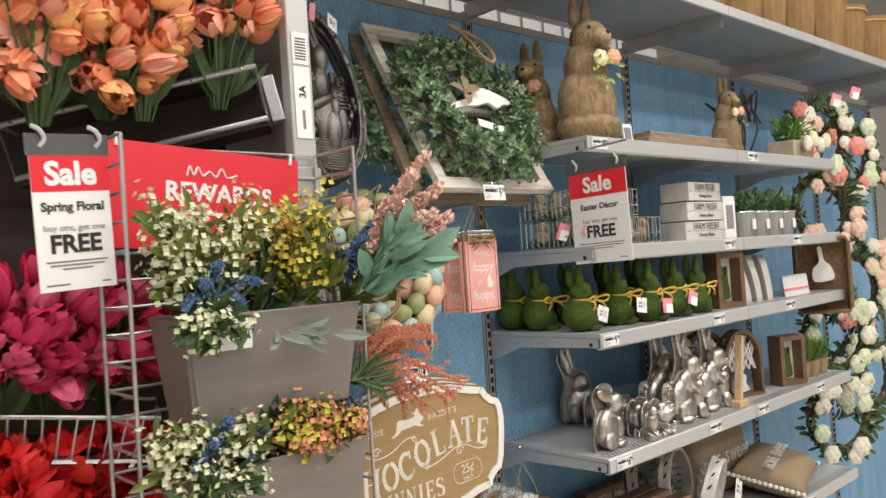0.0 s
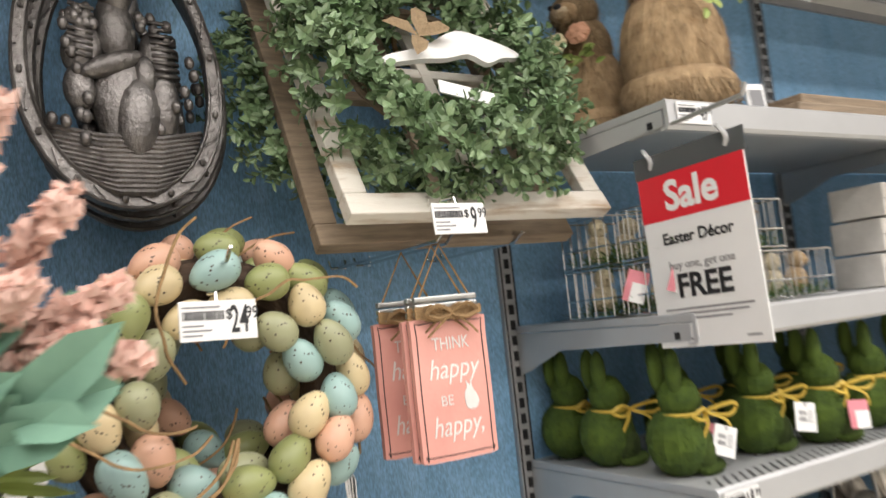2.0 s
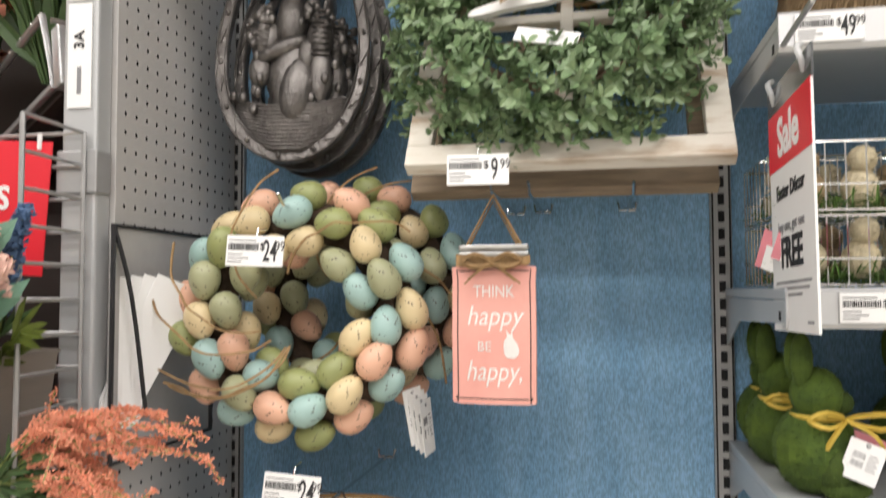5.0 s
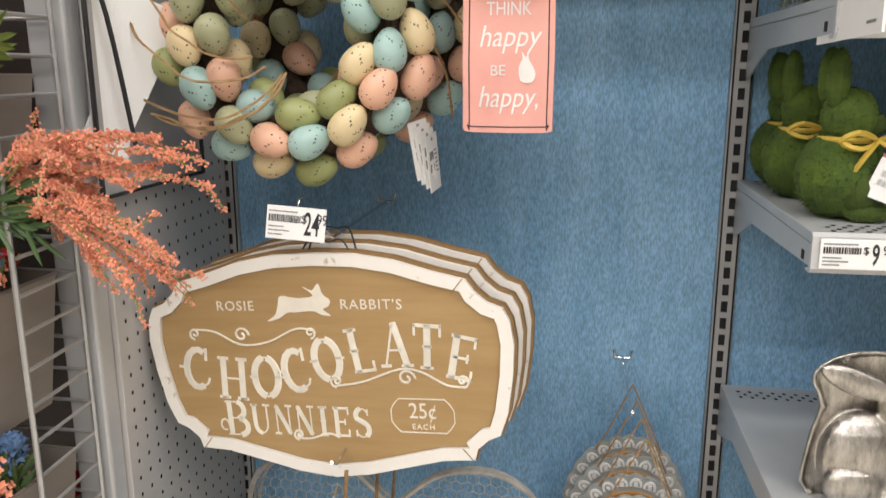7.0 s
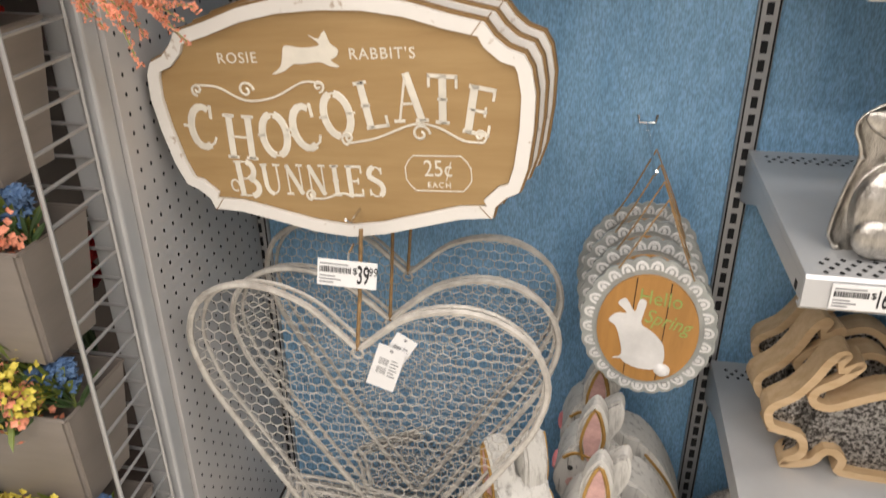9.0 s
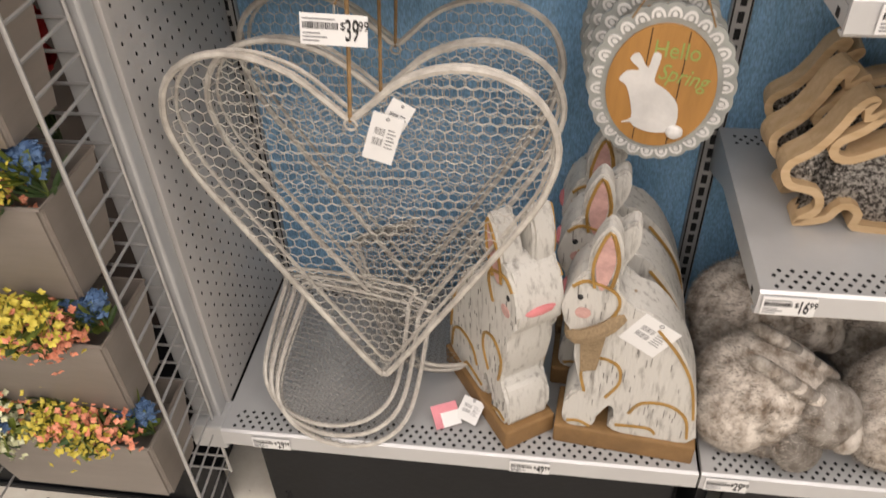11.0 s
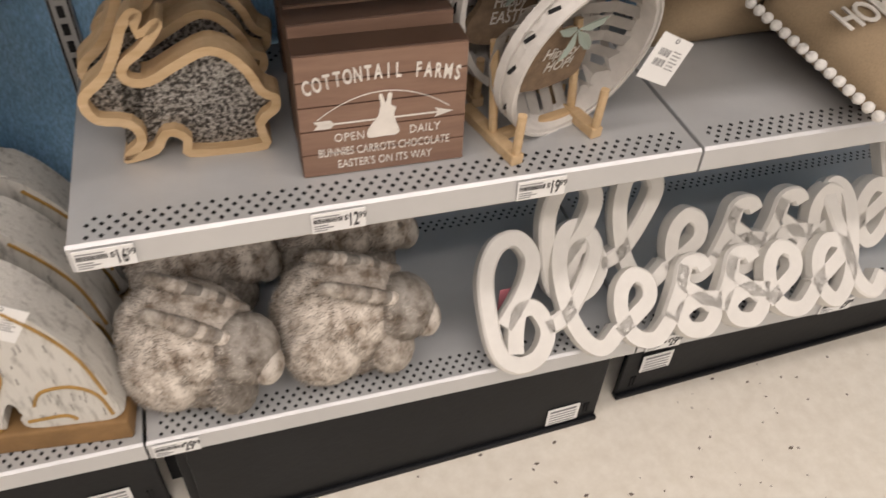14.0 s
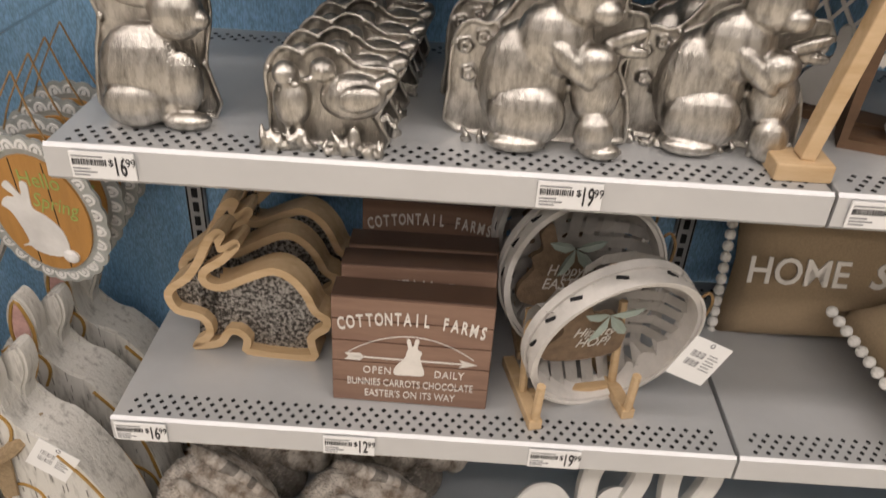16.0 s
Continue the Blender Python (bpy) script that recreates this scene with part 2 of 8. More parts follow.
def shelf(x0, z, name="shelf", brackets=True, label="grey painted steel gondola shelf with perforated front"):
    sh = thing(name, label, "shelf", "steel shelves of the gondola", at=pose(x0, 0, z))
    part("deck", B(0.003, BAY - 0.003, FRONT + 0.004, -0.012, -0.012, 0, 0.0015), STEEL, sh)
    bm = bmesh.new()
    prof = [(FRONT + 0.004, 0.0006), (FRONT, -0.003), (FRONT - 0.001, -0.036), (FRONT + 0.004, -0.041), (FRONT + 0.016, -0.041), (FRONT + 0.016, -0.038), (FRONT + 0.006, -0.037), (FRONT + 0.005, -0.004)]
    a = [bm.verts.new((0.002, y, zz)) for y, zz in prof]
    b = [bm.verts.new((BAY - 0.002, y, zz)) for y, zz in prof]
    for i in range(len(prof)):
        bm.faces.new((a[i], b[i], b[(i + 1) % 8], a[(i + 1) % 8]))
    bm.faces.new(a)
    bm.faces.new(b[::-1])
    part("front_lip", bm, LIPM, sh)
    bm = bmesh.new()
    perforations(bm, 0.02, BAY - 0.02, FRONT + 0.012, 4, 0.0008)
    perforations(bm, 0.02, BAY - 0.02, -0.06, 3, 0.0008)
    part("perforation", bm, DARK, sh, kind="stuff")
    if brackets:
        for bx in (0.004, BAY - 0.0065):
            bm = slab(bmesh.new(), [(-FRONT - 0.012, -0.013), (0.004, -0.013), (0.004, -0.085), (0.04, -0.075), (0.12, -0.044), (-FRONT - 0.012, -0.036)], 0, 0.0025)
            bmesh.ops.transform(bm, matrix=Matrix(((0, 1, 0, bx), (-1, 0, 0, 0), (0, 0, 1, 0), (0, 0, 0, 1))), verts=bm.verts)
            part("bracket", bm, STEEL, sh)
            part("bracket_hole", B(bx - 0.0005, bx + 0.003, FRONT + 0.03, FRONT + 0.04, -0.034, -0.024), DARK, sh)
    return sh


for b in (1, 2):
    for k in ("s5", "s4", "s3", "s2", "s1"):
        shelf(b * BAY, DECKS[k])
for b in (0, 1, 2):
    shelf(b * BAY, DECKS["base"], "base_shelf", False, "grey steel base shelf over a black kick plate")
    kp = thing("kick_plate", "glossy black plastic kick plate under base shelf", "kick plate", "black kick plates", at=pose(b * BAY, (0.009, -0.0155, 0.048)[b], 0, 0, 0, 2.5))
    part("plate", B(0.03, BAY - 0.03, FRONT + 0.02, FRONT + 0.032, 0.004, 0.243, 0.003), BLACK, kp)
    part("foot_edge", B(0.028, BAY - 0.028, FRONT + 0.012, FRONT + 0.032, 0.0, 0.012, 0.003), BLACK, kp)
    for s in (0.006, BAY - 0.025):
        part("end_cap", B(s, s + 0.019, FRONT + 0.065, FRONT + 0.16, 0.0, 0.24, 0.002), BLACK, kp)
    for s in (0.055, 0.062, BAY - 0.06, BAY - 0.053):
        part("vent_slot", B(s, s + 0.003, FRONT + 0.0175, FRONT + 0.021, 0.03, 0.06), DARK, kp)

# canopy shelf over the whole run
for b in range(-1, 5):
    x0 = b * BAY
    cs = thing("canopy_shelf", "grey steel top canopy shelf seen from below", "shelf", "canopy shelves", at=pose(x0, 0, 2.352))
    part("deck", B(0.002, BAY - 0.002, FRONT, -0.012, 0.0, 0.016, 0.002), mat("canopy_steel", (0.30, 0.31, 0.32), 0.42, 0.3, 0.1, 4), cs)
    part("front_lip", B(0.002, BAY - 0.002, FRONT - 0.006, FRONT + 0.004, -0.014, 0.018, 0.002), LIPM, cs)
    # pale squares under the deck: light through its perforations, painted as colour
    bm = bmesh.new()
    for j in range(3):
        for k in range(30):
            x, y = 0.14 + k * 0.0165 + (j % 2) * 0.008, -0.045 + j * 0.014
            box(bm, x, x + 0.009, y, y + 0.009, -0.0012, 0.0)
    part("perforation", bm, mat("painted_hole_light", (0.8, 0.8, 0.8), 0.6), cs, kind="stuff")
    for bx in (0.004, BAY - 0.007):
        part("bracket", B(bx, bx + 0.003, FRONT + 0.02, 0.0, -0.045, 0.0), RAIL, cs)

# perforated side panel and the end post at the left of the first bay
sp = tagged(thing("side_panel", "light grey perforated pegboard end panel", "end panel"), kind="structure")
part("panel", B(-0.014, 0.0, -0.346, -0.008, 0.285, 2.34, 0.001), PEG, sp)
bm = bmesh.new()
z = 0.31
row = 0
while z < 2.32:
    for k in range(15):
        y = -0.03 - k * 0.0248
        if y > -0.34:
            vs = [bm.verts.new((0.0008, y + 0.0026 * math.cos(q), z + 0.0034 * math.sin(q))) for q in (2 * math.pi * j / 6 for j in range(6))]
            bm.faces.new(vs)
    z += 0.0248
    row += 1
part("peg_holes", bm, DARK, sp, kind="stuff")
part("end_post", B(-0.056, -0.006, -0.378, -0.347, 0.24, 2.34, 0.004), STEEL, sp)
part("post_foot", B(-0.058, 0.004, -0.402, -0.34, 0.225, 0.285, 0.004), STEEL, sp)
for z in (1.735,):
    part("clip", B(-0.06, -0.002, -0.383, -0.352, z, z + 0.055, 0.002), RAIL, sp)


# ---- shared small makers ----
def ring(bm, outer, inner, y0, y1, m=None):
    n = len(outer)
    v = [[bm.verts.new((p[0], y, p[1])) for p in loop] for loop, y in ((outer, y0), (inner, y0), (outer, y1), (inner, y1))]
    for i in range(n):
        j = (i + 1) % n
        bm.faces.new((v[0][i], v[0][j], v[1][j], v[1][i]))
        bm.faces.new((v[2][i], v[3][i], v[3][j], v[2][j]))
        bm.faces.new((v[0][i], v[2][i], v[2][j], v[0][j]))
        bm.faces.new((v[1][i], v[1][j], v[3][j], v[3][i]))
    if m is not None:
        bmesh.ops.transform(bm, matrix=m, verts=[p for l in v for p in l])
    return bm


def leaf(bm, p, d, up, length, width, fold=0.25):
    """A small folded leaf from p along d."""
    d = d.normalized()
    s = d.cross(up)
    if s.length < 1e-4:
        s = d.orthogonal()
    s.normalize()
    n = s.cross(d)
    a = bm.verts.new(p)
    t = bm.verts.new(p + d * length)
    l1, l2 = (bm.verts.new(p + d * length * f + s * width * 0.5 * w + n * width * fold * w) for f, w in ((0.35, 0.95), (0.75, 0.8)))
    r1, r2 = (bm.verts.new(p + d * length * f - s * width * 0.5 * w + n * width * fold * w) for f, w in ((0.35, 0.95), (0.75, 0.8)))
    c1, c2 = bm.verts.new(p + d * length * 0.35), bm.verts.new(p + d * length * 0.75)
    for f in ((a, l1, c1), (c1, l1, l2, c2), (c2, l2, t), (a, c1, r1), (c1, c2, r2, r1), (c2, t, r2)):
        bm.faces.new(f)


def rvec(r=1.0):
    while True:
        v = Vector((random.uniform(-1, 1), random.uniform(-1, 1), random.uniform(-1, 1)))
        if 0.05 < v.length < 1:
            return v.normalized() * r


def price_label(m, price, cents, w=0.068, h=0.032, holder=False):
    """A white shelf label with a price, its face towards -y of m."""
    lb = thing("price_label", "white price label with black barcode and price", "price label", "price labels", at=m)
    part("card", B(-w / 2, w / 2, -0.0012, 0.0012, -h / 2, h / 2, 0.0005), WHITE, lb)
    bm = bmesh.new()
    x = -w * 0.46
    while x < w * 0.06:
        t = random.choice((0.0007, 0.0011, 0.0016))
        box(bm, x, x + t, -0.0018, -0.001, h * 0.02, h * 0.24)
        x += t + random.choice((0.0007, 0.001))
    part("barcode", bm, INK, lb, kind="stuff")
    bm = bmesh.new()
    for zz, x1 in ((0.34, 0.02), (-0.12, -0.2), (-0.24, -0.1), (-0.36, -0.22)):
        box(bm, -w * 0.46, x1 * w, -0.0017, -0.001, h * zz - 0.0007, h * zz + 0.0007)
    part("small_print", bm, GREYINK, lb, kind="stuff")
    lettering("$", h * 0.36, INK, lb, pose(w * 0.135, -0.0016, h * 0.14) @ FACE, "price", 0.0003)
    lettering(price, h * 0.98, INK, lb, pose(w * 0.27, -0.0016, -h * 0.02) @ FACE, "price", 0.0003, 0.48, bold=0.0004)
    lettering(cents, h * 0.46, INK, lb, pose(w * 0.44, -0.0016, h * 0.15) @ FACE, "price", 0.0003, 0.75)
    if holder:
        part("holder", tube(bmesh.new(), [(0, 0.002, h / 2 - 0.004), (0, 0.004, h / 2 + 0.008), (0, 0.03, h / 2 + 0.012)], 0.0016), CHROME, lb)
    return lb


def peg_hook(x, z, length, label_at=True):
    hk = thing("peg_hook", "thin chrome wire peg hook on the blue panel", "hook", "peg hooks", at=pose(x, 0.004, z))
    part("rod", tube(bmesh.new(), [(0, 0, 0), (0, -length + 0.02, 0), (0, -length, 0.012)], 0.0022), CHROME, hk)
    part("plate", tube(bmesh.new(), [(-0.014, -0.002, 0.012), (-0.012, -0.005, 0), (0.012, -0.005, 0), (0.014, -0.002, 0.012)], 0.0024), CHROME, hk)
    return hk


def swing_tag(m, w=0.035, h=0.05, pink=False):
    tg = thing("hang_tag", "pink and white paper hang tag" if pink else "white paper hang tag with barcode", "tag", "paper hang tags", at=m)
    part("card", B(-w / 2, w / 2, -0.0006, 0.0006, -h / 2, h / 2), mat("pink_card", (0.80, 0.28, 0.33), 0.5) if pink else WHITE, tg)
    bm = bmesh.new()
    if pink:
        box(bm, -w * 0.2, w * 0.5, -0.0011, -0.0005, -h * 0.5, h * 0.12)
        part("sticker", bm, WHITE, tg)
    else:
        for i in range(9):
            for z0 in (0.06, -0.16):
                box(bm, -w * 0.32 + i * w * 0.04, -w * 0.32 + i * w * 0.04 + w * (0.012 + 0.01 * (i % 3 == 1)), -0.0011, -0.0005, h * z0, h * (z0 + 0.15))
        part("barcode", bm, GREYINK, tg, kind="stuff")
        bm = bmesh.new()
        for i in range(6):
            box(bm, w * 0.1, w * (0.38 if i % 2 else 0.32), -0.0011, -0.0005, h * (0.2 - 0.075 * i), h * (0.22 - 0.075 * i))
        part("small_print", bm, GREYINK, tg, kind="stuff")
        part("eyelet", tube(bmesh.new(), [(w * 0.05 * math.cos(q), -0.0008, h * 0.42 + w * 0.05 * math.sin(q)) for q in (0.785 * k for k in range(8))], 0.0008, 4, True), GREYINK, tg)
    return tg


WASH = mat("whitewashed_wood", (0.70, 0.66, 0.58), 0.75, 0, 0.2, 7, 0.4, 90, col2=(0.42, 0.32, 0.22), stretch=(1, 6, 6), fac=(0.5, 0.68))
RAWWOOD = mat("raw_brown_wood", (0.33, 0.25, 0.17), 0.75, 0, 0.2, 12, 0.3, 90, stretch=(1, 8, 8))
TWINE = mat("jute_twine", (0.38, 0.24, 0.11), 0.9, 0, 0.2, 60, 0.6, 400)
BURLAP = mat("burlap", (0.36, 0.26, 0.15), 0.9, 0, 0.15, 200, 0.5, 500)
BOX1 = mat("boxwood_leaf", (0.125, 0.205, 0.09), 0.42, 0, 0.2, 25, col2=(0.25, 0.34, 0.185), fac=(0.4, 0.66), isl=0.25)
STEMG = mat("green_stem", (0.07, 0.13, 0.04), 0.6)

# ---- first bay: two whitewashed window frames, the front one with a boxwood wreath ----
TILT_F = pose(0.577, -0.297, 1.763, -30.3)
FW, FH = 0.40, 0.525


def window_frame(m, material, label):
    fr = thing("window_frame_decor", label, "wall decor", "hanging wooden window frames", at=m)
    part("bottom_rail", B(-FW / 2, FW / 2, -0.011, 0.011, 0, 0.032, 0.002), material, fr)
    part("top_rail", B(-FW / 2, FW / 2, -0.011, 0.011, FH - 0.032, FH, 0.002), material, fr)
    for s in (-1, 1):
        part("stile", B(s * (FW / 2 - 0.016) - 0.016, s * (FW / 2 - 0.016) + 0.016, -0.0095, 0.0095, 0.033, FH - 0.033, 0.002), material, fr)
    part("mullion", B(-0.009, 0.009, -0.007, 0.007, 0.033, FH - 0.033, 0.002), material, fr)
    part("mullion", B(-FW / 2 + 0.033, FW / 2 - 0.033, -0.006, 0.008, FH / 2 - 0.009, FH / 2 + 0.009, 0.002), material, fr)
    return fr


window_frame(TILT_F, WASH, "whitewashed distressed wooden window frame hanging tilted")
window_frame(pose(0.567, -0.222, 1.738, -27), RAWWOOD, "brown weathered wooden window frame hanging behind another")
wr = thing("boxwood_wreath", "round green boxwood wreath on a white window frame", "wreath", at=TILT_F @ pose(-0.018, -0.04, 0.225))
random.seed(4)
bm = bmesh.new()
bs = bmesh.new()
for i in range(560):
    a = random.uniform(0, 2 * math.pi)
    R = 0.146 + random.gauss(0, 0.010)
    ph = random.uniform(-0.5, math.pi * 0.86)
    c = Vector((R * math.cos(a), 0, R * math.sin(a)))
    o = Vector((math.cos(a) * math.cos(ph), -math.sin(ph), math.sin(a) * math.cos(ph)))
    d = (o + rvec(0.7)).normalized()
    p = c + o * 0.026
    L = random.uniform(0.03, 0.06) * (0.55 if math.cos(ph) < 0.1 else 1.0)
    tube(bs, [p, p + d * L], 0.0009, 3)
    for k in range(5):
        q = p + d * L * (0.3 + 0.175 * k)
        side = d.orthogonal().normalized()
        side.rotate(Matrix.Rotation(k * 1.57, 3, d))
        for s in (-1, 1):
            leaf(bm, q, (d * 0.6 + side * s + rvec(0.25)), d, random.uniform(0.013, 0.02), random.uniform(0.008, 0.012))
part("foliage", bm, BOX1, wr, kind="stuff")
part("twig", bs, STEMG, wr, kind="stuff")
bm = bmesh.new()
for k in range(3):
    tube(bm, [((0.128 + 0.006 * math.cos(k * 2.1)) * math.cos(a), 0.004 * math.sin(k * 2.1), (0.128 + 0.006 * math.cos(k * 2.1)) * math.sin(a)) for a in (2 * math.pi * j / 32 for j in range(32))], 0.004, 5, True)
part("vine_ring", bm, RAWWOOD, wr)
part("twine_loop", tube(bmesh.new(), smooth_loop([(-0.009, -0.085, 0.205), (0.0, -0.105, 0.15), (0.013, -0.108, 0.095), (0.04, -0.108, 0.068), (0.066, -0.108, 0.095), (0.05, -0.106, 0.145), (0.005, -0.088, 0.2)], 4), 0.0045, 6, True), TWINE, wr, "jute twine hanging loop")
back_wreath = copy_thing(wr, pose(0.567, -0.222, 1.738, -27) @ pose(-0.06, 0.03, 0.29, 0, 40, 0) @ Matrix.Diagonal((1, 0.55, 1, 1)))
tagged(back_wreath, "green boxwood wreath hanging behind another wreath", "wreath")
pl = thing("wooden_plaque", "white wavy wooden plaque with burlap bow inside the wreath", "plaque", at=TILT_F @ pose(0.0, -0.078, 0.215))
part("board", slab(bmesh.new(), smooth_loop([(-0.118, -0.03), (-0.113, -0.015), (-0.05, 0.01), (0.0, 0.043), (0.03, 0.053), (0.07, 0.04), (0.105, 0.022), (0.105, 0.007), (0.075, 0.002), (0.045, -0.012), (0.02, 0.003), (-0.02, -0.01), (-0.06, -0.016)], 3), -0.004, 0.004), mat("white_board", (0.8, 0.79, 0.76), 0.5, 0, 0.05, 20), pl)
bm = bmesh.new()
for d in ((-0.045, 0.012), (0.045, 0.015), (-0.02, -0.04), (0.01, 0.045)):
    leaf(bm, Vector((-0.055, -0.012, 0.02)), Vector((d[0], -0.006, d[1])), Vector((0, -1, 0)), 0.055, 0.026, 0.3)
part("bow", bm, BURLAP, pl, "tan burlap bow")
tg = thing("paper_tag", "blank white paper tag in the wreath", "tag", at=TILT_F @ pose(-0.02, -0.085, 0.134, 0, 14, 0))
part("card", B(-0.04, 0.04, -0.001, 0.001, -0.012, 0.012), WHITE, tg)
price_label(pose(0.481, -0.37, 1.75, -6, 0, 2), "9", "99", 0.072, 0.036, True)
peg_hook(0.661, 1.735, 0.25)
peg_hook(0.53, 1.735, 0.28)
peg_hook(0.577, 2.13, 0.28)

# ---- stacked cast-metal egg plaques with a bunny relief ----
PEWTER = mat("dark_pewter", (0.22, 0.205, 0.195), 0.36, 0.75, 0.3, 16, 0.5, 150, col2=(0.09, 0.082, 0.076))


def egg_curve(w, h, n=40):
    return [(w * math.cos(a) * (1 - 0.16 * math.sin(a)), h * math.sin(a)) for a in (2 * math.pi * j / n for j in range(n))]


def egg_plaque(m):
    eg = thing("metal_egg_plaque", "dark pewter openwork egg plaque with bunny relief", "wall plaque", "stacked metal egg plaques", at=m)
    for k, (w, h, t) in enumerate(((0.143, 0.205, 0.018),)):
        o = egg_curve(w, h)
        part("rim", ring(bmesh.new(), o, [(x * (1 - t / w), z * (1 - t / h)) for x, z in o], -0.008, 0.006), PEWTER, eg)
    for j in (0, 1):
        o = egg_curve(0.143 - j * 0.018, 0.205 - j * 0.018)
        part("rim_bead", tube(bmesh.new(), [(x, -0.009, z) for x, z in o], 0.0022, 5, True), PEWTER, eg)
    bm = bmesh.new()
    for a in range(0, 360, 24):
        q = radians(a)
        ball(bm, (0.134 * math.cos(q) * (1 - 0.16 * math.sin(q)), -0.01, 0.196 * math.sin(q)), (0.005, 0.004, 0.005), u=6, v=4)
        q += 0.2
        tube(bm, [((0.134 + 0.005 * s) * math.cos(q + 0.06 * s) * (1 - 0.16 * math.sin(q)), -0.01, (0.196 + 0.005 * s) * math.sin(q + 0.06 * s)) for s in (-1, -0.3, 0.3, 1)], 0.0018, 4)
    part("rim_scroll", bm, PEWTER, eg, kind="stuff")
    bm = bmesh.new()
    for c, s, r in (((0, 0, -0.06), (0.055, 0.02, 0.075), 0), ((0.015, -0.006, -0.085), (0.04, 0.024, 0.055), 10), ((-0.005, -0.004, 0.03), (0.035, 0.02, 0.05), 0), ((0.0, -0.01, 0.085), (0.032, 0.022, 0.038), 0), ((-0.034, -0.012, 0.14), (0.012, 0.01, 0.062), -28), ((-0.012, -0.012, 0.142), (0.012, 0.01, 0.06), -16), ((-0.06, -0.004, 0.0), (0.034, 0.016, 0.036), 20), ((-0.07, -0.004, -0.05), (0.026, 0.014, 0.03), 0), ((0.06, -0.004, 0.0), (0.03, 0.016, 0.036), 0), ((0.062, -0.004, -0.06), (0.03, 0.016, 0.05), 0), ((-0.02, -0.014, -0.02), (0.06, 0.012, 0.014), -20), ((0.035, -0.012, -0.03), (0.02, 0.012, 0.026), 0)):
        ball(bm, (c[0] * 0.86, c[1], c[2] - 0.006), (s[0] * 0.84, s[1], s[2]), (0, r, 0), 14, 9)
    random.seed(9)
    for k in range(46):
        x, z = random.choice(((-0.06, 0.02), (-0.068, -0.01), (-0.052, 0.03), (0.06, 0.02), (0.066, -0.02), (0.064, -0.07), (-0.07, -0.1), (0.05, -0.1), (0.035, 0.03)))
        ball(bm, (x + random.gauss(0, 0.013), -0.012 - random.random() * 0.006, z + random.gauss(0, 0.012)), (0.008, 0.006, 0.009), u=7, v=5)
    for k in range(9):
        box(bm, -0.075, -0.04, -0.021, -0.017, -0.03 + k * 0.008, -0.026 + k * 0.008, 0, pose(0, 0, 0, 0, 8, 0))
        box(bm, 0.04, 0.074, -0.021, -0.017, -0.04 + k * 0.009, -0.036 + k * 0.009)
    part("bunny_relief", bm, PEWTER, eg, "embossed bunny between baskets", smooth=True)
    bm = bmesh.new()
    for k in range(12):
        z = -0.115 - k * 0.0062
        hw = 0.118 * math.sqrt(max(0.02, 1 - ((z) / 0.205) ** 2)) * 1.1
        tube(bm, [(-hw, -0.002, z + 0.01), (-hw * 0.4, -0.012, z - 0.004), (hw * 0.4, -0.012, z - 0.004), (hw, -0.002, z + 0.01)], 0.0042, 5)
    part("grass_base", bm, PEWTER, eg)
    return eg


PS = Matrix.Diagonal((0.81, 1, 0.975, 1))
egg_plaque(pose(0.166, -0.150, 1.997, -8, 0, 6) @ PS)
egg_plaque(pose(0.178, -0.115, 1.99, -8, 0, 2) @ PS)
egg_plaque(pose(0.188, -0.08, 1.985, -6, 0, 0) @ PS)
peg_hook(0.175, 2.215, 0.21)
swing_tag(pose(0.185, -0.185, 2.15, -20, 25, 10), 0.03, 0.045)
tg = thing("hang_tag", "pink narrow paper tag on a metal plaque", "tag", at=pose(0.13, -0.19, 2.165, 0, 8, 0))
part("card", B(-0.007, 0.007, -0.0006, 0.0006, -0.02, 0.02), mat("pink_card", (0.80, 0.28, 0.33), 0.5), tg)

# ---- wreaths of speckled pastel eggs ----
def speckled(name, col):
    m = mat(name, col, 0.42, 0, 0.06, 14, 0.05, 200, rnd=0.08)
    nt = m.node_tree
    b = nt.nodes["Principled BSDF"]
    src = b.inputs["Base Color"].links[0].from_socket
    vo = nt.nodes.new("ShaderNodeTexVoronoi")
    vo.inputs["Scale"].default_value = 190
    tc = nt.nodes.new("ShaderNodeTexCoord")
    nt.links.new(tc.outputs["Object"], vo.inputs["Vector"])
    lt = nt.nodes.new("ShaderNodeMath")
    lt.operation = "LESS_THAN"
    lt.inputs[1].default_value = 0.25
    nt.links.new(vo.outputs["Distance"], lt.inputs[0])
    ns = nt.nodes.new("ShaderNodeTexNoise")
    ns.inputs["Scale"].default_value = 90
    nt.links.new(tc.outputs["Object"], ns.inputs["Vector"])
    gt = nt.nodes.new("ShaderNodeMath")
    gt.operation = "GREATER_THAN"
    gt.inputs[1].default_value = 0.52
    nt.links.new(ns.outputs["Fac"], gt.inputs[0])
    mu = nt.nodes.new("ShaderNodeMath")
    mu.operation = "MULTIPLY"
    nt.links.new(lt.outputs[0], mu.inputs[0])
    nt.links.new(gt.outputs[0], mu.inputs[1])
    mx = nt.nodes.new("ShaderNodeMix")
    mx.data_type = "RGBA"
    mx.inputs["B"].default_value = (0.06, 0.04, 0.025, 1)
    nt.links.new(src, mx.inputs["A"])
    nt.links.new(mu.outputs[0], mx.inputs["Factor"])
    nt.links.new(mx.outputs["Result"], b.inputs["Base Color"])
    return m


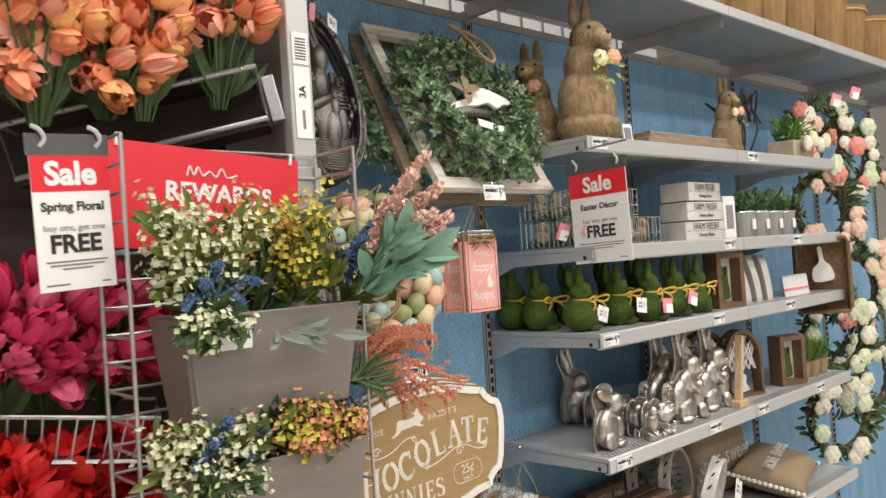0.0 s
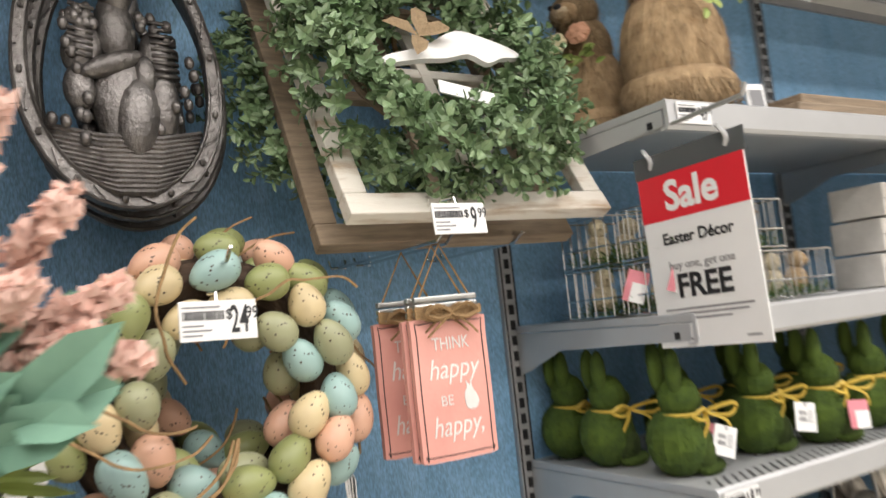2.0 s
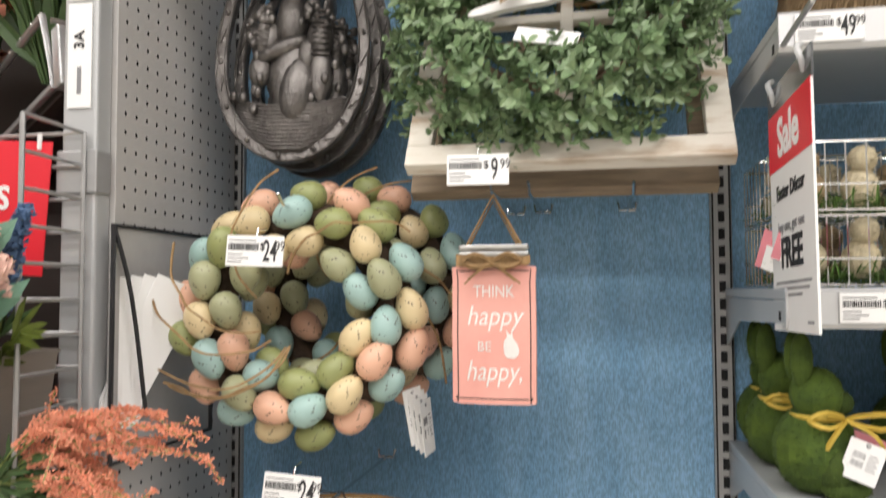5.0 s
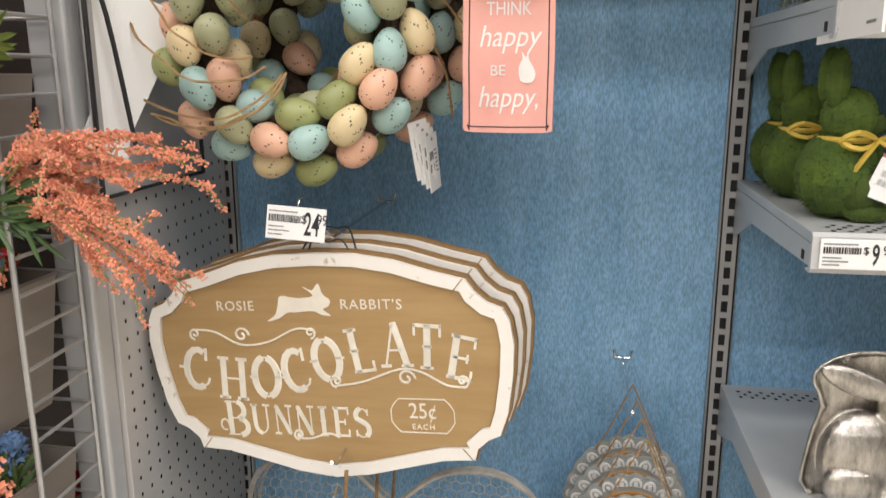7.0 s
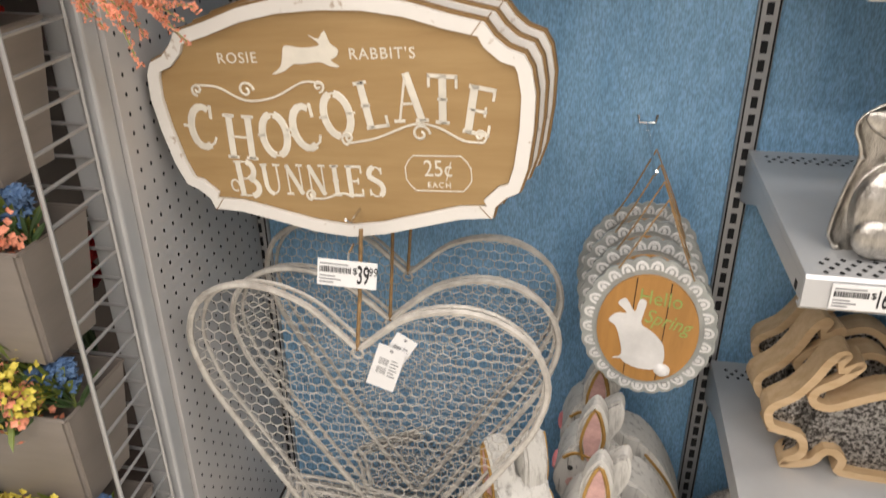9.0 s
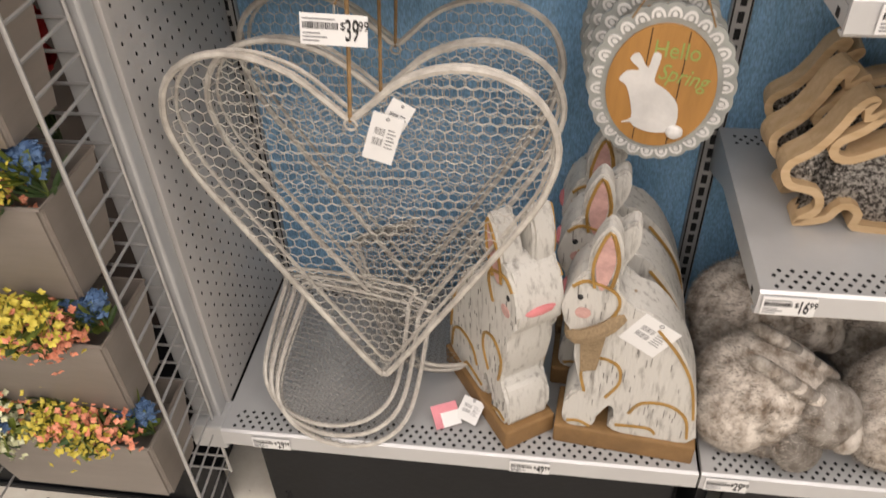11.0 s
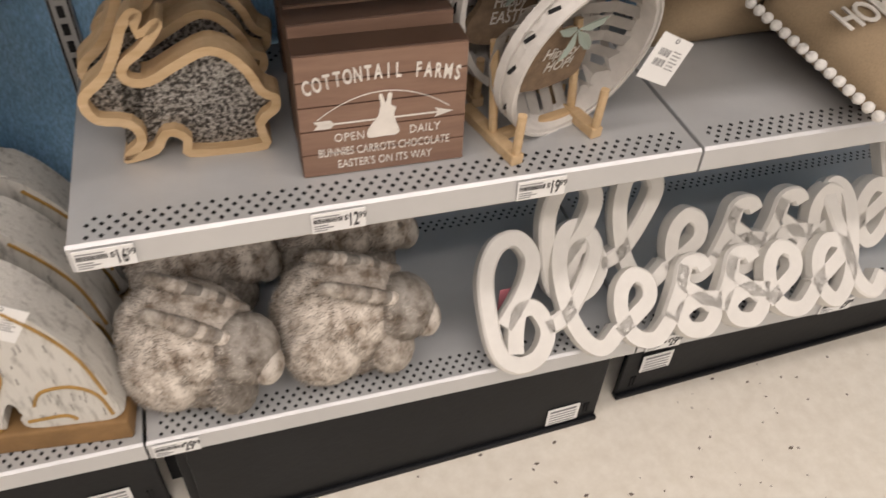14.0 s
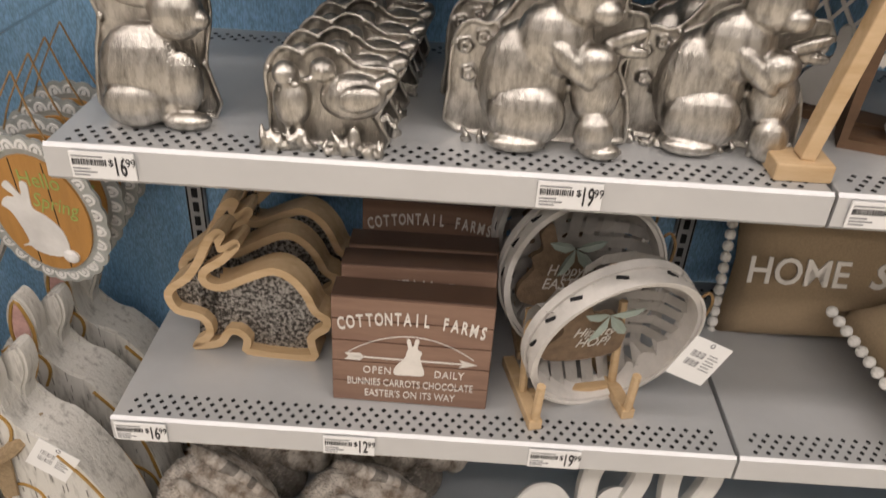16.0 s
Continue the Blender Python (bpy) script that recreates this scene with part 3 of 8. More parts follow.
EGGM = [speckled("egg_cream", (0.68, 0.55, 0.32)), speckled("egg_peach", (0.72, 0.42, 0.29)), speckled("egg_aqua", (0.34, 0.50, 0.47)), speckled("egg_olive", (0.30, 0.33, 0.13)), speckled("egg_sage", (0.36, 0.37, 0.22))]
EGGS = []
for m in EGGM:
    bm = ball(bmesh.new(), (0, 0, 0), (0.0208, 0.0208, 0.0278), u=16, v=12)
    for v in bm.verts:
        f = 1 - 0.16 * v.co.z / 0.0278
        v.co.x *= f
        v.co.y *= f
    EGGS.append(mesh_of(bm, "egg", m, True))


def egg_wreath(m, seed, label):
    w = thing("egg_wreath", label, "wreath", "hanging egg wreaths", at=m)
    rnd = random.Random(seed)
    part("vine_ring", tube(bmesh.new(), [(0.125 * math.cos(a), 0.0, 0.125 * math.sin(a)) for a in (2 * math.pi * j / 40 for j in range(40))], 0.028, 8, True), mat("dark_vine", (0.075, 0.045, 0.026), 0.85, 0, 0.25, 40, 0.8, 120, stretch=(1, 3, 1)), w, "dark brown twig ring")
    # rings of eggs from the outside in, clockwise from the top: cream, peach, aqua, olive, sage
    for r, y, turn, row in ((0.157, -0.02, 2, "opoacpapocapopacp"), (0.129, -0.046, -1, "aocsapcapsacsoc"), (0.09, -0.04, 9, "csacooapssc"), (0.083, 0.004, 30, "sspsocsp")):
        for k, c in enumerate(row):
            a = radians(90 - turn - 360 * k / len(row) + rnd.uniform(-3, 3))
            rr = r + rnd.uniform(-0.005, 0.005)
            ob = new("egg", EGGS["cpaos".index(c)])
            ob.parent = w
            tang = a + math.pi / 2 + rnd.uniform(-0.45, 0.45)
            ob.matrix_basis = Matrix.Translation((rr * math.cos(a), y + rnd.uniform(-0.006, 0.006), rr * math.sin(a))) @ pose(0, 0, 0, rnd.uniform(-20, 20), -math.degrees(tang) + 90, 0) @ Matrix.Diagonal((1, 1, rnd.uniform(0.9, 1.06), 1))
    bm = bmesh.new()
    for k in range(7):
        a = rnd.uniform(0, 6.28)
        pts = []
        for j in range(10):
            q = a + j * 0.12
            rr = 0.19 - 0.016 * j + rnd.uniform(-0.004, 0.004)
            pts.append((rr * math.cos(q), -0.05 - 0.024 * math.sin(j / 9 * math.pi) - 0.004, rr * math.sin(q)))
        tube(bm, smooth_line(pts, 3), 0.0018, 4)
    part("raffia", bm, TWINE, w, "thin tan raffia strands", kind="stuff")
    return w


egg_wreath(pose(0.223, -0.252, 1.581, -3, 0, 3), 3, "round wreath of speckled pastel plastic eggs")
egg_wreath(pose(0.268, -0.125, 1.600, -3, 0, -4), 8, "egg wreath hanging behind another egg wreath")
peg_hook(0.225, 1.72, 0.35)
price_label(pose(0.203, -0.362, 1.66, -5, 2, 2), "24", "99", 0.074, 0.038, True)
for k in range(4):
    swing_tag(pose(0.375 + 0.004 * k, -0.235 + 0.006 * k, 1.445 - 0.006 * k, 0, -12, 50 + 8 * k), 0.03, 0.075)

# ---- pink jar-shaped signs on twine ----
PINK = mat("pink_painted_tin", (0.78, 0.40, 0.34), 0.5, 0, 0.06, 8, 0.08, 150, col2=(0.70, 0.33, 0.28))
TIN = mat("galvanised_tin", (0.62, 0.62, 0.60), 0.3, 0.9, 0.12, 12)


def jar_sign(m):
    js = thing("jar_sign", "pink painted mason jar sign with white script", "wall sign", "pink jar signs", at=m)
    out = smooth_loop([(-0.05, -0.082), (-0.051, -0.07), (-0.051, 0.062), (-0.042, 0.082), (0.042, 0.082), (0.051, 0.062), (0.051, -0.07), (0.05, -0.082), (0.04, -0.086), (-0.04, -0.086)], 2)
    part("panel", slab(bmesh.new(), out, -0.004, 0.004), PINK, js)
    part("border", ring(bmesh.new(), inset_loop(out, 0.006), inset_loop(out, 0.0072), -0.0046, -0.0038), INK, js)
    for k in range(3):
        part("lid_band", B(-0.043, 0.043, -0.006, 0.004, 0.084 + k * 0.0085, 0.091 + k * 0.0085, 0.002), TIN, js)
    WHT = mat("white_print", (0.85, 0.83, 0.80), 0.6)
    lettering("THINK", 0.021, WHT, js, pose(0, -0.0044, 0.05) @ FACE, depth=0.0003, squeeze=0.8)
    lettering("happy", 0.034, WHT, js, pose(0, -0.0044, 0.02) @ FACE, depth=0.0003, squeeze=0.85, shear=0.25)
    lettering("BE", 0.017, WHT, js, pose(-0.012, -0.0044, -0.017) @ FACE, depth=0.0003)
    lettering("happy,", 0.034, WHT, js, pose(0, -0.0044, -0.047) @ FACE, depth=0.0003, squeeze=0.8, shear=0.25)
    part("bunny_print", slab(bmesh.new(), smooth_loop([(0.014, -0.028), (0.012, -0.012), (0.016, -0.004), (0.015, 0.004), (0.02, -0.002), (0.023, 0.006), (0.023, -0.004), (0.028, -0.012), (0.031, -0.022), (0.026, -0.03)], 3), -0.005, -0.004), WHT, js)
    bm = tube(bmesh.new(), [(-0.036, 0, 0.104), (0.0, 0.0, 0.17), (0.036, 0, 0.104)], 0.0016, 5)
    part("twine", bm, TWINE, js)
    bm = bmesh.new()
    for k in range(5):
        tube(bm, smooth_line([(-0.045, -0.008, 0.083 + 0.003 * k), (-0.01, -0.013, 0.08 + 0.003 * k), (0.03, -0.012, 0.083 + 0.002 * k), (0.045, -0.007, 0.085 + 0.002 * k)], 3), 0.002, 4)
    for s in (-1, 1):
        tube(bm, smooth_loop([(0.0, -0.014, 0.086), (s * 0.02, -0.02, 0.096), (s * 0.035, -0.016, 0.087), (s * 0.018, -0.018, 0.08)], 3), 0.003, 4, True)
        tube(bm, smooth_line([(0, -0.014, 0.086), (s * 0.02, -0.018, 0.072), (s * 0.034, -0.014, 0.06)], 3), 0.0015, 4)
    part("twine_bow", bm, TWINE, js, "jute twine bow")
    return js


for x, y, r in ((0.49, -0.302, -2), (0.487, -0.289, -3), (0.479, -0.225, 0)):
    jar_sign(pose(x, y, 1.559, 0, 0, r))
peg_hook(0.487, 1.733, 0.33)

# ---- large brown chocolate shop signs ----
OAK = mat("oak_veneer", (0.40, 0.265, 0.115), 0.55, 0, 0.1, 6, 0.15, 120, col2=(0.33, 0.205, 0.08), stretch=(1, 9, 9), fac=(0.3, 0.7))
OAKD = mat("oak_edge", (0.27, 0.16, 0.06), 0.6, 0, 0.1, 10)
DISTW = mat("distressed_white", (0.78, 0.75, 0.70), 0.6, 0, 0.1, 40, 0.2, 90, col2=(0.45, 0.36, 0.27), fac=(0.64, 0.70))
CREAM = mat("cream_print", (0.82, 0.77, 0.66), 0.6)


def spiral(bm, cx, cz, r, a0, turns, y, w=0.0018, s=1):
    pts = [(cx + s * r * (1 - 0.8 * t) * math.cos(a0 + turns * 6.283 * t), y, cz + r * (1 - 0.8 * t) * math.sin(a0 + turns * 6.283 * t)) for t in (i / 14 for i in range(15))]
    return tube(bm, pts, w, 4)


SIGN = [(0, 1), (0.22, 0.985), (0.42, 0.93), (0.62, 0.83), (0.775, 0.765), (0.82, 0.66), (0.875, 0.58), (0.95, 0.53), (0.985, 0.42), (1, 0.22), (0.985, -0.05), (0.95, -0.36), (0.905, -0.55), (0.84, -0.6), (0.785, -0.68), (0.765, -0.78), (0.6, -0.8), (0.4, -0.88), (0.2, -0.96)]


def arc(cx, cz, rx, rz, a0, a1, n=10):
    return [(cx + rx * math.cos(radians(a0 + (a1 - a0) * k / n)), cz + rz * math.sin(radians(a0 + (a1 - a0) * k / n))) for k in range(n + 1)]


def glyph(ch):
    """Thick strokes, thin strokes and serif bars of a circus letter in a unit box."""
    thick, thin, bars = [], [], []
    if ch in "CO":
        thick.append(arc(0, 0, 0.42, 0.46, 60 if ch == "C" else 100, 300 if ch == "C" else 260))
        if ch == "O":
            thick.append(arc(0, 0, 0.42, 0.46, -80, 80))
            thin += [arc(0, 0, 0.42, 0.46, 80, 100, 3), arc(0, 0, 0.42, 0.46, 260, 280, 3), [(-0.6, 0), (-0.3, 0)], [(0.3, 0), (0.6, 0)]]
        else:
            bars += [(0.3, 0.36, 0.1, 0.3), (-0.55, 0.0, 0.3, 0.06)]
            thin += [[(0.2, -0.4), (0.35, -0.34), (0.42, -0.2)]]
    elif ch in "HNU":
        thick += [[(-0.33, -0.5), (-0.33, 0.5)]] + ([[(0.33, -0.5), (0.33, 0.5)]] if ch == "H" else [])
        if ch == "H":
            thin += [[(-0.33, 0.0), (0.33, 0.0)]]
            bars += [(x, z, 0.4, 0.07) for x in (-0.33, 0.33) for z in (-0.47, 0.47)]
        if ch == "N":
            thick[0] = [(-0.33, 0.47), (0.33, -0.47)]
            thin += [[(-0.33, -0.5), (-0.33, 0.5)], [(0.33, -0.5), (0.33, 0.5)]]
            bars += [(-0.33, -0.47, 0.34, 0.07), (0.33, 0.47, 0.34, 0.07)]
        if ch == "U":
            thick[0] = [(-0.33, 0.5), (-0.33, -0.15)] + arc(0, -0.15, 0.33, 0.33, 180, 270, 6)[1:]
            thin += [arc(0, -0.15, 0.33, 0.33, 270, 360, 6) + [(0.33, 0.5)]]
            bars += [(-0.33, 0.47, 0.36, 0.07), (0.33, 0.47, 0.36, 0.07)]
    elif ch == "L":
        thick.append([(-0.2, -0.5), (-0.2, 0.5)])
        bars += [(-0.2, 0.47, 0.42, 0.07), (0.02, -0.47, 0.72, 0.07), (0.36, -0.38, 0.08, 0.24), (-0.2, 0.0, 0.3, 0.06)]
    elif ch == "A":
        thick.append([(0.02, 0.5), (0.36, -0.5)])
        thin += [[(0.0, 0.46), (-0.34, -0.47)], [(-0.2, -0.12), (0.2, -0.12)]]
        bars += [(-0.34, -0.47, 0.34, 0.07), (0.36, -0.47, 0.4, 0.07)]
    elif ch in "TI":
        thick.append([(0, -0.5), (0, 0.5)])
        bars += [(0, -0.47, 0.42, 0.07), (0, 0.0, 0.3, 0.06)]
        bars += [(0, 0.46, 0.9, 0.08), (-0.41, 0.36, 0.08, 0.26), (0.41, 0.36, 0.08, 0.26)] if ch == "T" else [(0, 0.47, 0.42, 0.07)]
    elif ch == "E":
        thick.append([(-0.22, -0.5), (-0.22, 0.5)])
        bars += [(0.02, 0.46, 0.8, 0.08), (0.02, -0.46, 0.8, 0.08), (0.38, 0.37, 0.08, 0.24), (0.38, -0.37, 0.08, 0.24), (0.0, 0.0, 0.5, 0.06), (0.2, 0.0, 0.07, 0.2)]
    elif ch == "B":
        thick += [[(-0.25, -0.5), (-0.25, 0.5)], arc(0.02, 0.23, 0.3, 0.24, 80, -80), arc(0.05, -0.25, 0.36, 0.24, 80, -80)]
        thin += [[(-0.4, 0.47), (0.05, 0.47)], [(-0.25, 0.0), (0.05, 0.0)], [(-0.4, -0.48), (0.08, -0.48)], arc(-0.5, -0.2, 0.16, 0.16, 0, 300)]
    elif ch == "S":
        thick.append(arc(0.0, 0.22, 0.3, 0.24, 100, 200, 5) + arc(0.0, -0.24, 0.32, 0.24, 60, -60, 6))
        thin += [arc(0.0, 0.22, 0.3, 0.24, 100, 20, 5), arc(0.0, -0.24, 0.32, 0.24, -60, -165, 6)]
        bars += [(0.29, 0.34, 0.08, 0.2), (-0.31, -0.36, 0.08, 0.2)]
    return thick, thin, bars


def sign_letter(ch, h, parent, m, w):
    """One painted serif letter, h high and about w wide, flat on the board."""
    thick, thin, bars = glyph(ch)
    bm = bmesh.new()
    for lines, r in ((thick, 0.085 * h), (thin, 0.028 * h)):
        for line in lines:
            tube(bm, [(x * w, 0, z * h) for x, z in line], r, 6)
    for x, z, bw, bh in bars:
        box(bm, (x - bw / 2) * w, (x + bw / 2) * w, -0.0004, 0.0004, (z - bh / 2) * h, (z + bh / 2) * h)
    for v in bm.verts:
        v.co.y = max(-0.0004, min(0.0004, v.co.y))
    ob = part("lettering", bm, CREAM, parent)
    ob.data.transform(m)
    return ob


def chocolate_sign(m, face=True):
    hw, hh = 0.25, 0.155
    sg = thing("wooden_sign", "large oak sign with white distressed scalloped border" if face else "oak scalloped sign hanging behind the front sign", "sign", "large brown scalloped signs", at=m)
    half = [(x * hw, z * hh) for x, z in SIGN]
    out = half + [(0, -hh)] + [(-x, z) for x, z in half[:0:-1]]
    part("board", slab(bmesh.new(), out, -0.004, 0.008), OAKD, sg)
    i1, i2 = inset_loop(out, 0.003), inset_loop(out, 0.019)
    part("border", ring(bmesh.new(), i1, i2, -0.011, -0.0045), DISTW, sg, "white distressed raised border")
    part("panel", slab(bmesh.new(), inset_loop(out, 0.02), -0.0065, -0.004), OAK, sg)
    for s in (-1, 1):
        for zc in (0.70, -0.72):
            part("mitre_joint", B(-0.0006, 0.0006, -0.0114, -0.0108, -0.011, 0.011, 0, pose(s * 0.182, 0, zc * hh, 0, s * (40 if zc > 0 else -40), 0)), OAKD, sg)
    if not face:
        return sg
    Y = -0.0068
    lettering("ROSIE", 0.0185, CREAM, sg, pose(-0.116, Y, 0.082) @ FACE, depth=0.0004, spacing=1.15)
    lettering("RABBIT'S", 0.0185, CREAM, sg, pose(0.07, Y, 0.084) @ FACE, depth=0.0004, spacing=1.15)
    for ch, x, z, rot in (("C", -0.183, -0.004, -6), ("H", -0.133, -0.017, -4), ("O", -0.084, -0.014, 0), ("C", -0.04, -0.004, 6), ("O", 0.004, 0.012, 8), ("L", 0.05, 0.025, 8), ("A", 0.096, 0.033, 2), ("T", 0.138, 0.031, -4), ("E", 0.18, 0.017, -12)):
        sign_letter(ch, 0.059, sg, pose(x, Y, z - 0.001, 0, -rot, 0), 0.04)
    for k, ch in enumerate("BUNNIES"):
        sign_letter(ch, 0.05 if k == 0 else 0.042, sg, pose((-0.136, -0.1, -0.068, -0.037, -0.011, 0.014, 0.043)[k], Y, -0.075), 0.037 if k == 0 else 0.027)
    lettering("25¢", 0.03, CREAM, sg, pose(0.125, Y, -0.057) @ FACE, depth=0.0004, squeeze=0.85)
    lettering("EACH", 0.0105, CREAM, sg, pose(0.125, Y, -0.078) @ FACE, depth=0.0004, spacing=1.2)
    bx = [(x + 0.017, z - 0.003) for x, z in ((0.066, -0.052), (0.071, -0.043), (0.078, -0.036), (0.138, -0.036), (0.145, -0.043), (0.15, -0.052), (0.15, -0.068), (0.145, -0.076), (0.138, -0.083), (0.078, -0.083), (0.071, -0.076), (0.066, -0.068))]
    part("price_box", ring(bmesh.new(), bx, inset_loop(bx, 0.0013), -0.0075, -0.0066), CREAM, sg)
    bm = bmesh.new()
    tube(bm, smooth_line([(-0.18, Y, 0.05), (-0.15, Y, 0.047), (-0.115, Y, 0.03), (-0.075, Y, 0.034), (-0.035, Y, 0.052), (-0.01, Y, 0.05)], 4), 0.0016, 4)
    spiral(bm, -0.18, 0.044, 0.008, -1.5, 1.3, Y, s=-1)
    spiral(bm, -0.112, 0.043, 0.011, 0, 1.2, Y)
    spiral(bm, -0.015, 0.047, 0.008, -1.5, 1.2, Y, s=1)
    tube(bm, smooth_line([(0.01, Y, -0.025), (0.05, Y, -0.018), (0.1, Y, 0.0), (0.13, Y, -0.004), (0.16, Y, -0.02), (0.185, Y, -0.022)], 4), 0.0016, 4)
    spiral(bm, 0.014, -0.018, 0.009, -1.5, 1.3, Y, s=-1)
    spiral(bm, 0.108, -0.012, 0.012, 0, 1.2, Y)
    spiral(bm, 0.18, -0.014, 0.009, -1.5, 1.2, Y)
    tube(bm, smooth_line([(-0.05, Y, -0.1), (-0.03, Y, -0.1), (-0.005, Y, -0.092), (0.01, Y, -0.097)], 4), 0.0016, 4)
    spiral(bm, -0.047, -0.095, 0.008, -1.5, 1.3, Y, s=-1)
    part("flourish", bm, CREAM, sg, "cream painted scrollwork")
    rb = smooth_loop([(-0.072, 0.062), (-0.06, 0.071), (-0.055, 0.083), (-0.05, 0.096), (-0.028, 0.093), (-0.005, 0.096), (-0.018, 0.108), (-0.006, 0.103), (0.003, 0.112), (0.008, 0.098), (0.017, 0.09), (0.014, 0.082), (0.006, 0.078), (0.016, 0.07), (0.004, 0.071), (-0.008, 0.076), (-0.03, 0.074), (-0.042, 0.074), (-0.055, 0.066)], 3)
    part("bunny_print", slab(bmesh.new(), rb, -0.0075, -0.0066), CREAM, sg)
    return sg


CH = pose(0.261, -0.3, 1.172, 1, -4, -4)
chocolate_sign(CH)
for k in (1, 2):
    chocolate_sign(CH @ pose(0.006 * k, 0.034 * k, 0.004 * k), False)
peg_hook(0.27, 1.338, 0.31)
price_label(pose(0.24, -0.332, 1.364, -8, 5, 6), "24", "99", 0.072, 0.04, True)
bm = bmesh.new()
for s in (-1, 1):
    tube(bm, smooth_line([(0.27, -0.26, 1.345), (0.27 + s * 0.02, -0.28, 1.35), (0.27 + s * 0.035, -0.3, 1.325)], 3), 0.0012, 4)
    tube(bm, smooth_line([(0.27, -0.3, 1.335), (0.27 + s * 0.018, -0.305, 1.34), (0.27 + s * 0.03, -0.3, 1.315)], 3), 0.0012, 4)
wt = thing("wire_tie", "thin black twisted wire ties on a hook", "wire")
part("wire", bm, INK, wt)

# ---- heart-shaped wire baskets ----
PWIRE = mat("whitewashed_wire", (0.66, 0.63, 0.57), 0.55, 0.15, 0.12, 30, 0.3, 200, col2=(0.42, 0.39, 0.35))


def heart(w, h):
    """A heart with round lobes, a shallow notch and straight sides, centred on its box."""
    half = [(0.0, 0.865), (0.1, 0.9), (0.27, 0.965), (0.5, 1.0), (0.73, 0.99), (0.92, 0.93), (1.0, 0.83), (0.965, 0.73), (0.86, 0.62), (0.45, 0.31), (0.07, 0.03)]
    pts = half + [(0.0, 0.0)] + [(-x, z) for x, z in half[:0:-1]]
    return [(x * w / 2, (z - 0.5) * h) for x, z in smooth_loop(pts, 3)]


def inside(p, poly):
    r = False
    n = len(poly)
    for i in range(n):
        (x1, z1), (x2, z2) = poly[i], poly[i - 1]
        if (z1 > p[1]) != (z2 > p[1]) and p[0] < (x2 - x1) * (p[1] - z1) / (z2 - z1) + x1:
            r = not r
    return r


def hex_mesh(bm, poly, cell, place, r=0.0007):
    """Chicken wire inside the outline; place(x, z) gives the point in space."""
    xs, zs = [p[0] for p in poly], [p[1] for p in poly]
    s = cell / math.sqrt(3)
    j = 0
    z = min(zs)
    while z < max(zs):
        x = min(xs) + (cell / 2 if j % 2 else 0)
        while x < max(xs):
            c = [(x + s * math.cos(radians(30 + 60 * k)), z + s * 1.15 * math.sin(radians(30 + 60 * k))) for k in range(4)]
            c = [(x + cell / 2 * q[0], z + s * q[1]) for q in ((1, -0.5), (1, 0.5), (0, 1.0), (-1, 0.5))]
            for a, b in zip(c, c[1:]):
                if inside(a, poly) and inside(b, poly):
                    tube(bm, [place(*a), place(*b)], r, 3)
            x += cell
        z += 1.5 * s
        j += 1
    return bm


def heart_basket(m, seed=0):
    hb = thing("wire_heart_basket", "whitewashed chicken-wire heart wall basket", "wire basket", "hanging wire hearts", at=m)
    h = heart(0.508, 0.556)
    part("rim", tube(bmesh.new(), [(x, 0, z) for x, z in h], 0.0048, 6, True), PWIRE, hb)
    h2 = [(x * 0.975, z * 0.975) for x, z in h]
    part("back_rim", tube(bmesh.new(), [(x, 0.024, z) for x, z in h2], 0.003, 5, True), PWIRE, hb)
    part("wire_mesh", hex_mesh(bmesh.new(), h, 0.0185, lambda x, z: (x, 0.004 + 0.012 * math.sin(9 * x) * math.cos(8 * z), z)), PWIRE, hb, kind="stuff")
    bm = bmesh.new()
    for (x0, z0), (x1, z1) in zip(h, h2):
        tube(bm, [(x0, 0, z0), (x1, 0.024, z1)], 0.0007, 3)
    part("side_mesh", bm, PWIRE, hb, kind="stuff")
    part("eyelet", tube(bmesh.new(), [(0.008 * math.cos(a), -0.003, 0.196 + 0.008 * math.sin(a)) for a in (j * 0.785 for j in range(8))], 0.002, 5, True), PWIRE, hb)
    part("twine", tube(bmesh.new(), [(0, -0.003, 0.2), (0.004, 0.01, 0.28), (0.008, 0.02, 0.37)], 0.0028, 5), TWINE, hb)
    return hb


heart_basket(pose(0.286, -0.352, 0.677, 1, 0, -4))
heart_basket(pose(0.292, -0.205, 0.635, 2, 0, 2))
heart_basket(pose(0.29, -0.08, 0.642, 0, 0, -2))
peg_hook(0.285, 1.06, 0.37)
price_label(pose(0.288, -0.385, 1.008, -10, 4, 4), "39", "99", 0.074, 0.034, True)
swing_tag(pose(0.328, -0.374, 0.865, 0, 18, 0), 0.038, 0.068)
swing_tag(pose(0.342, -0.368, 0.885, 0, 30, 0), 0.03, 0.06)

# wire trug baskets nested on the base shelf
WT = [(-0.115, 0.0), (-0.11, 0.16), (-0.10, 0.2), (0.10, 0.2), (0.11, 0.16), (0.115, 0.0), (0.085, -0.07), (0.03, -0.1), (-0.03, -0.1), (-0.085, -0.07)]


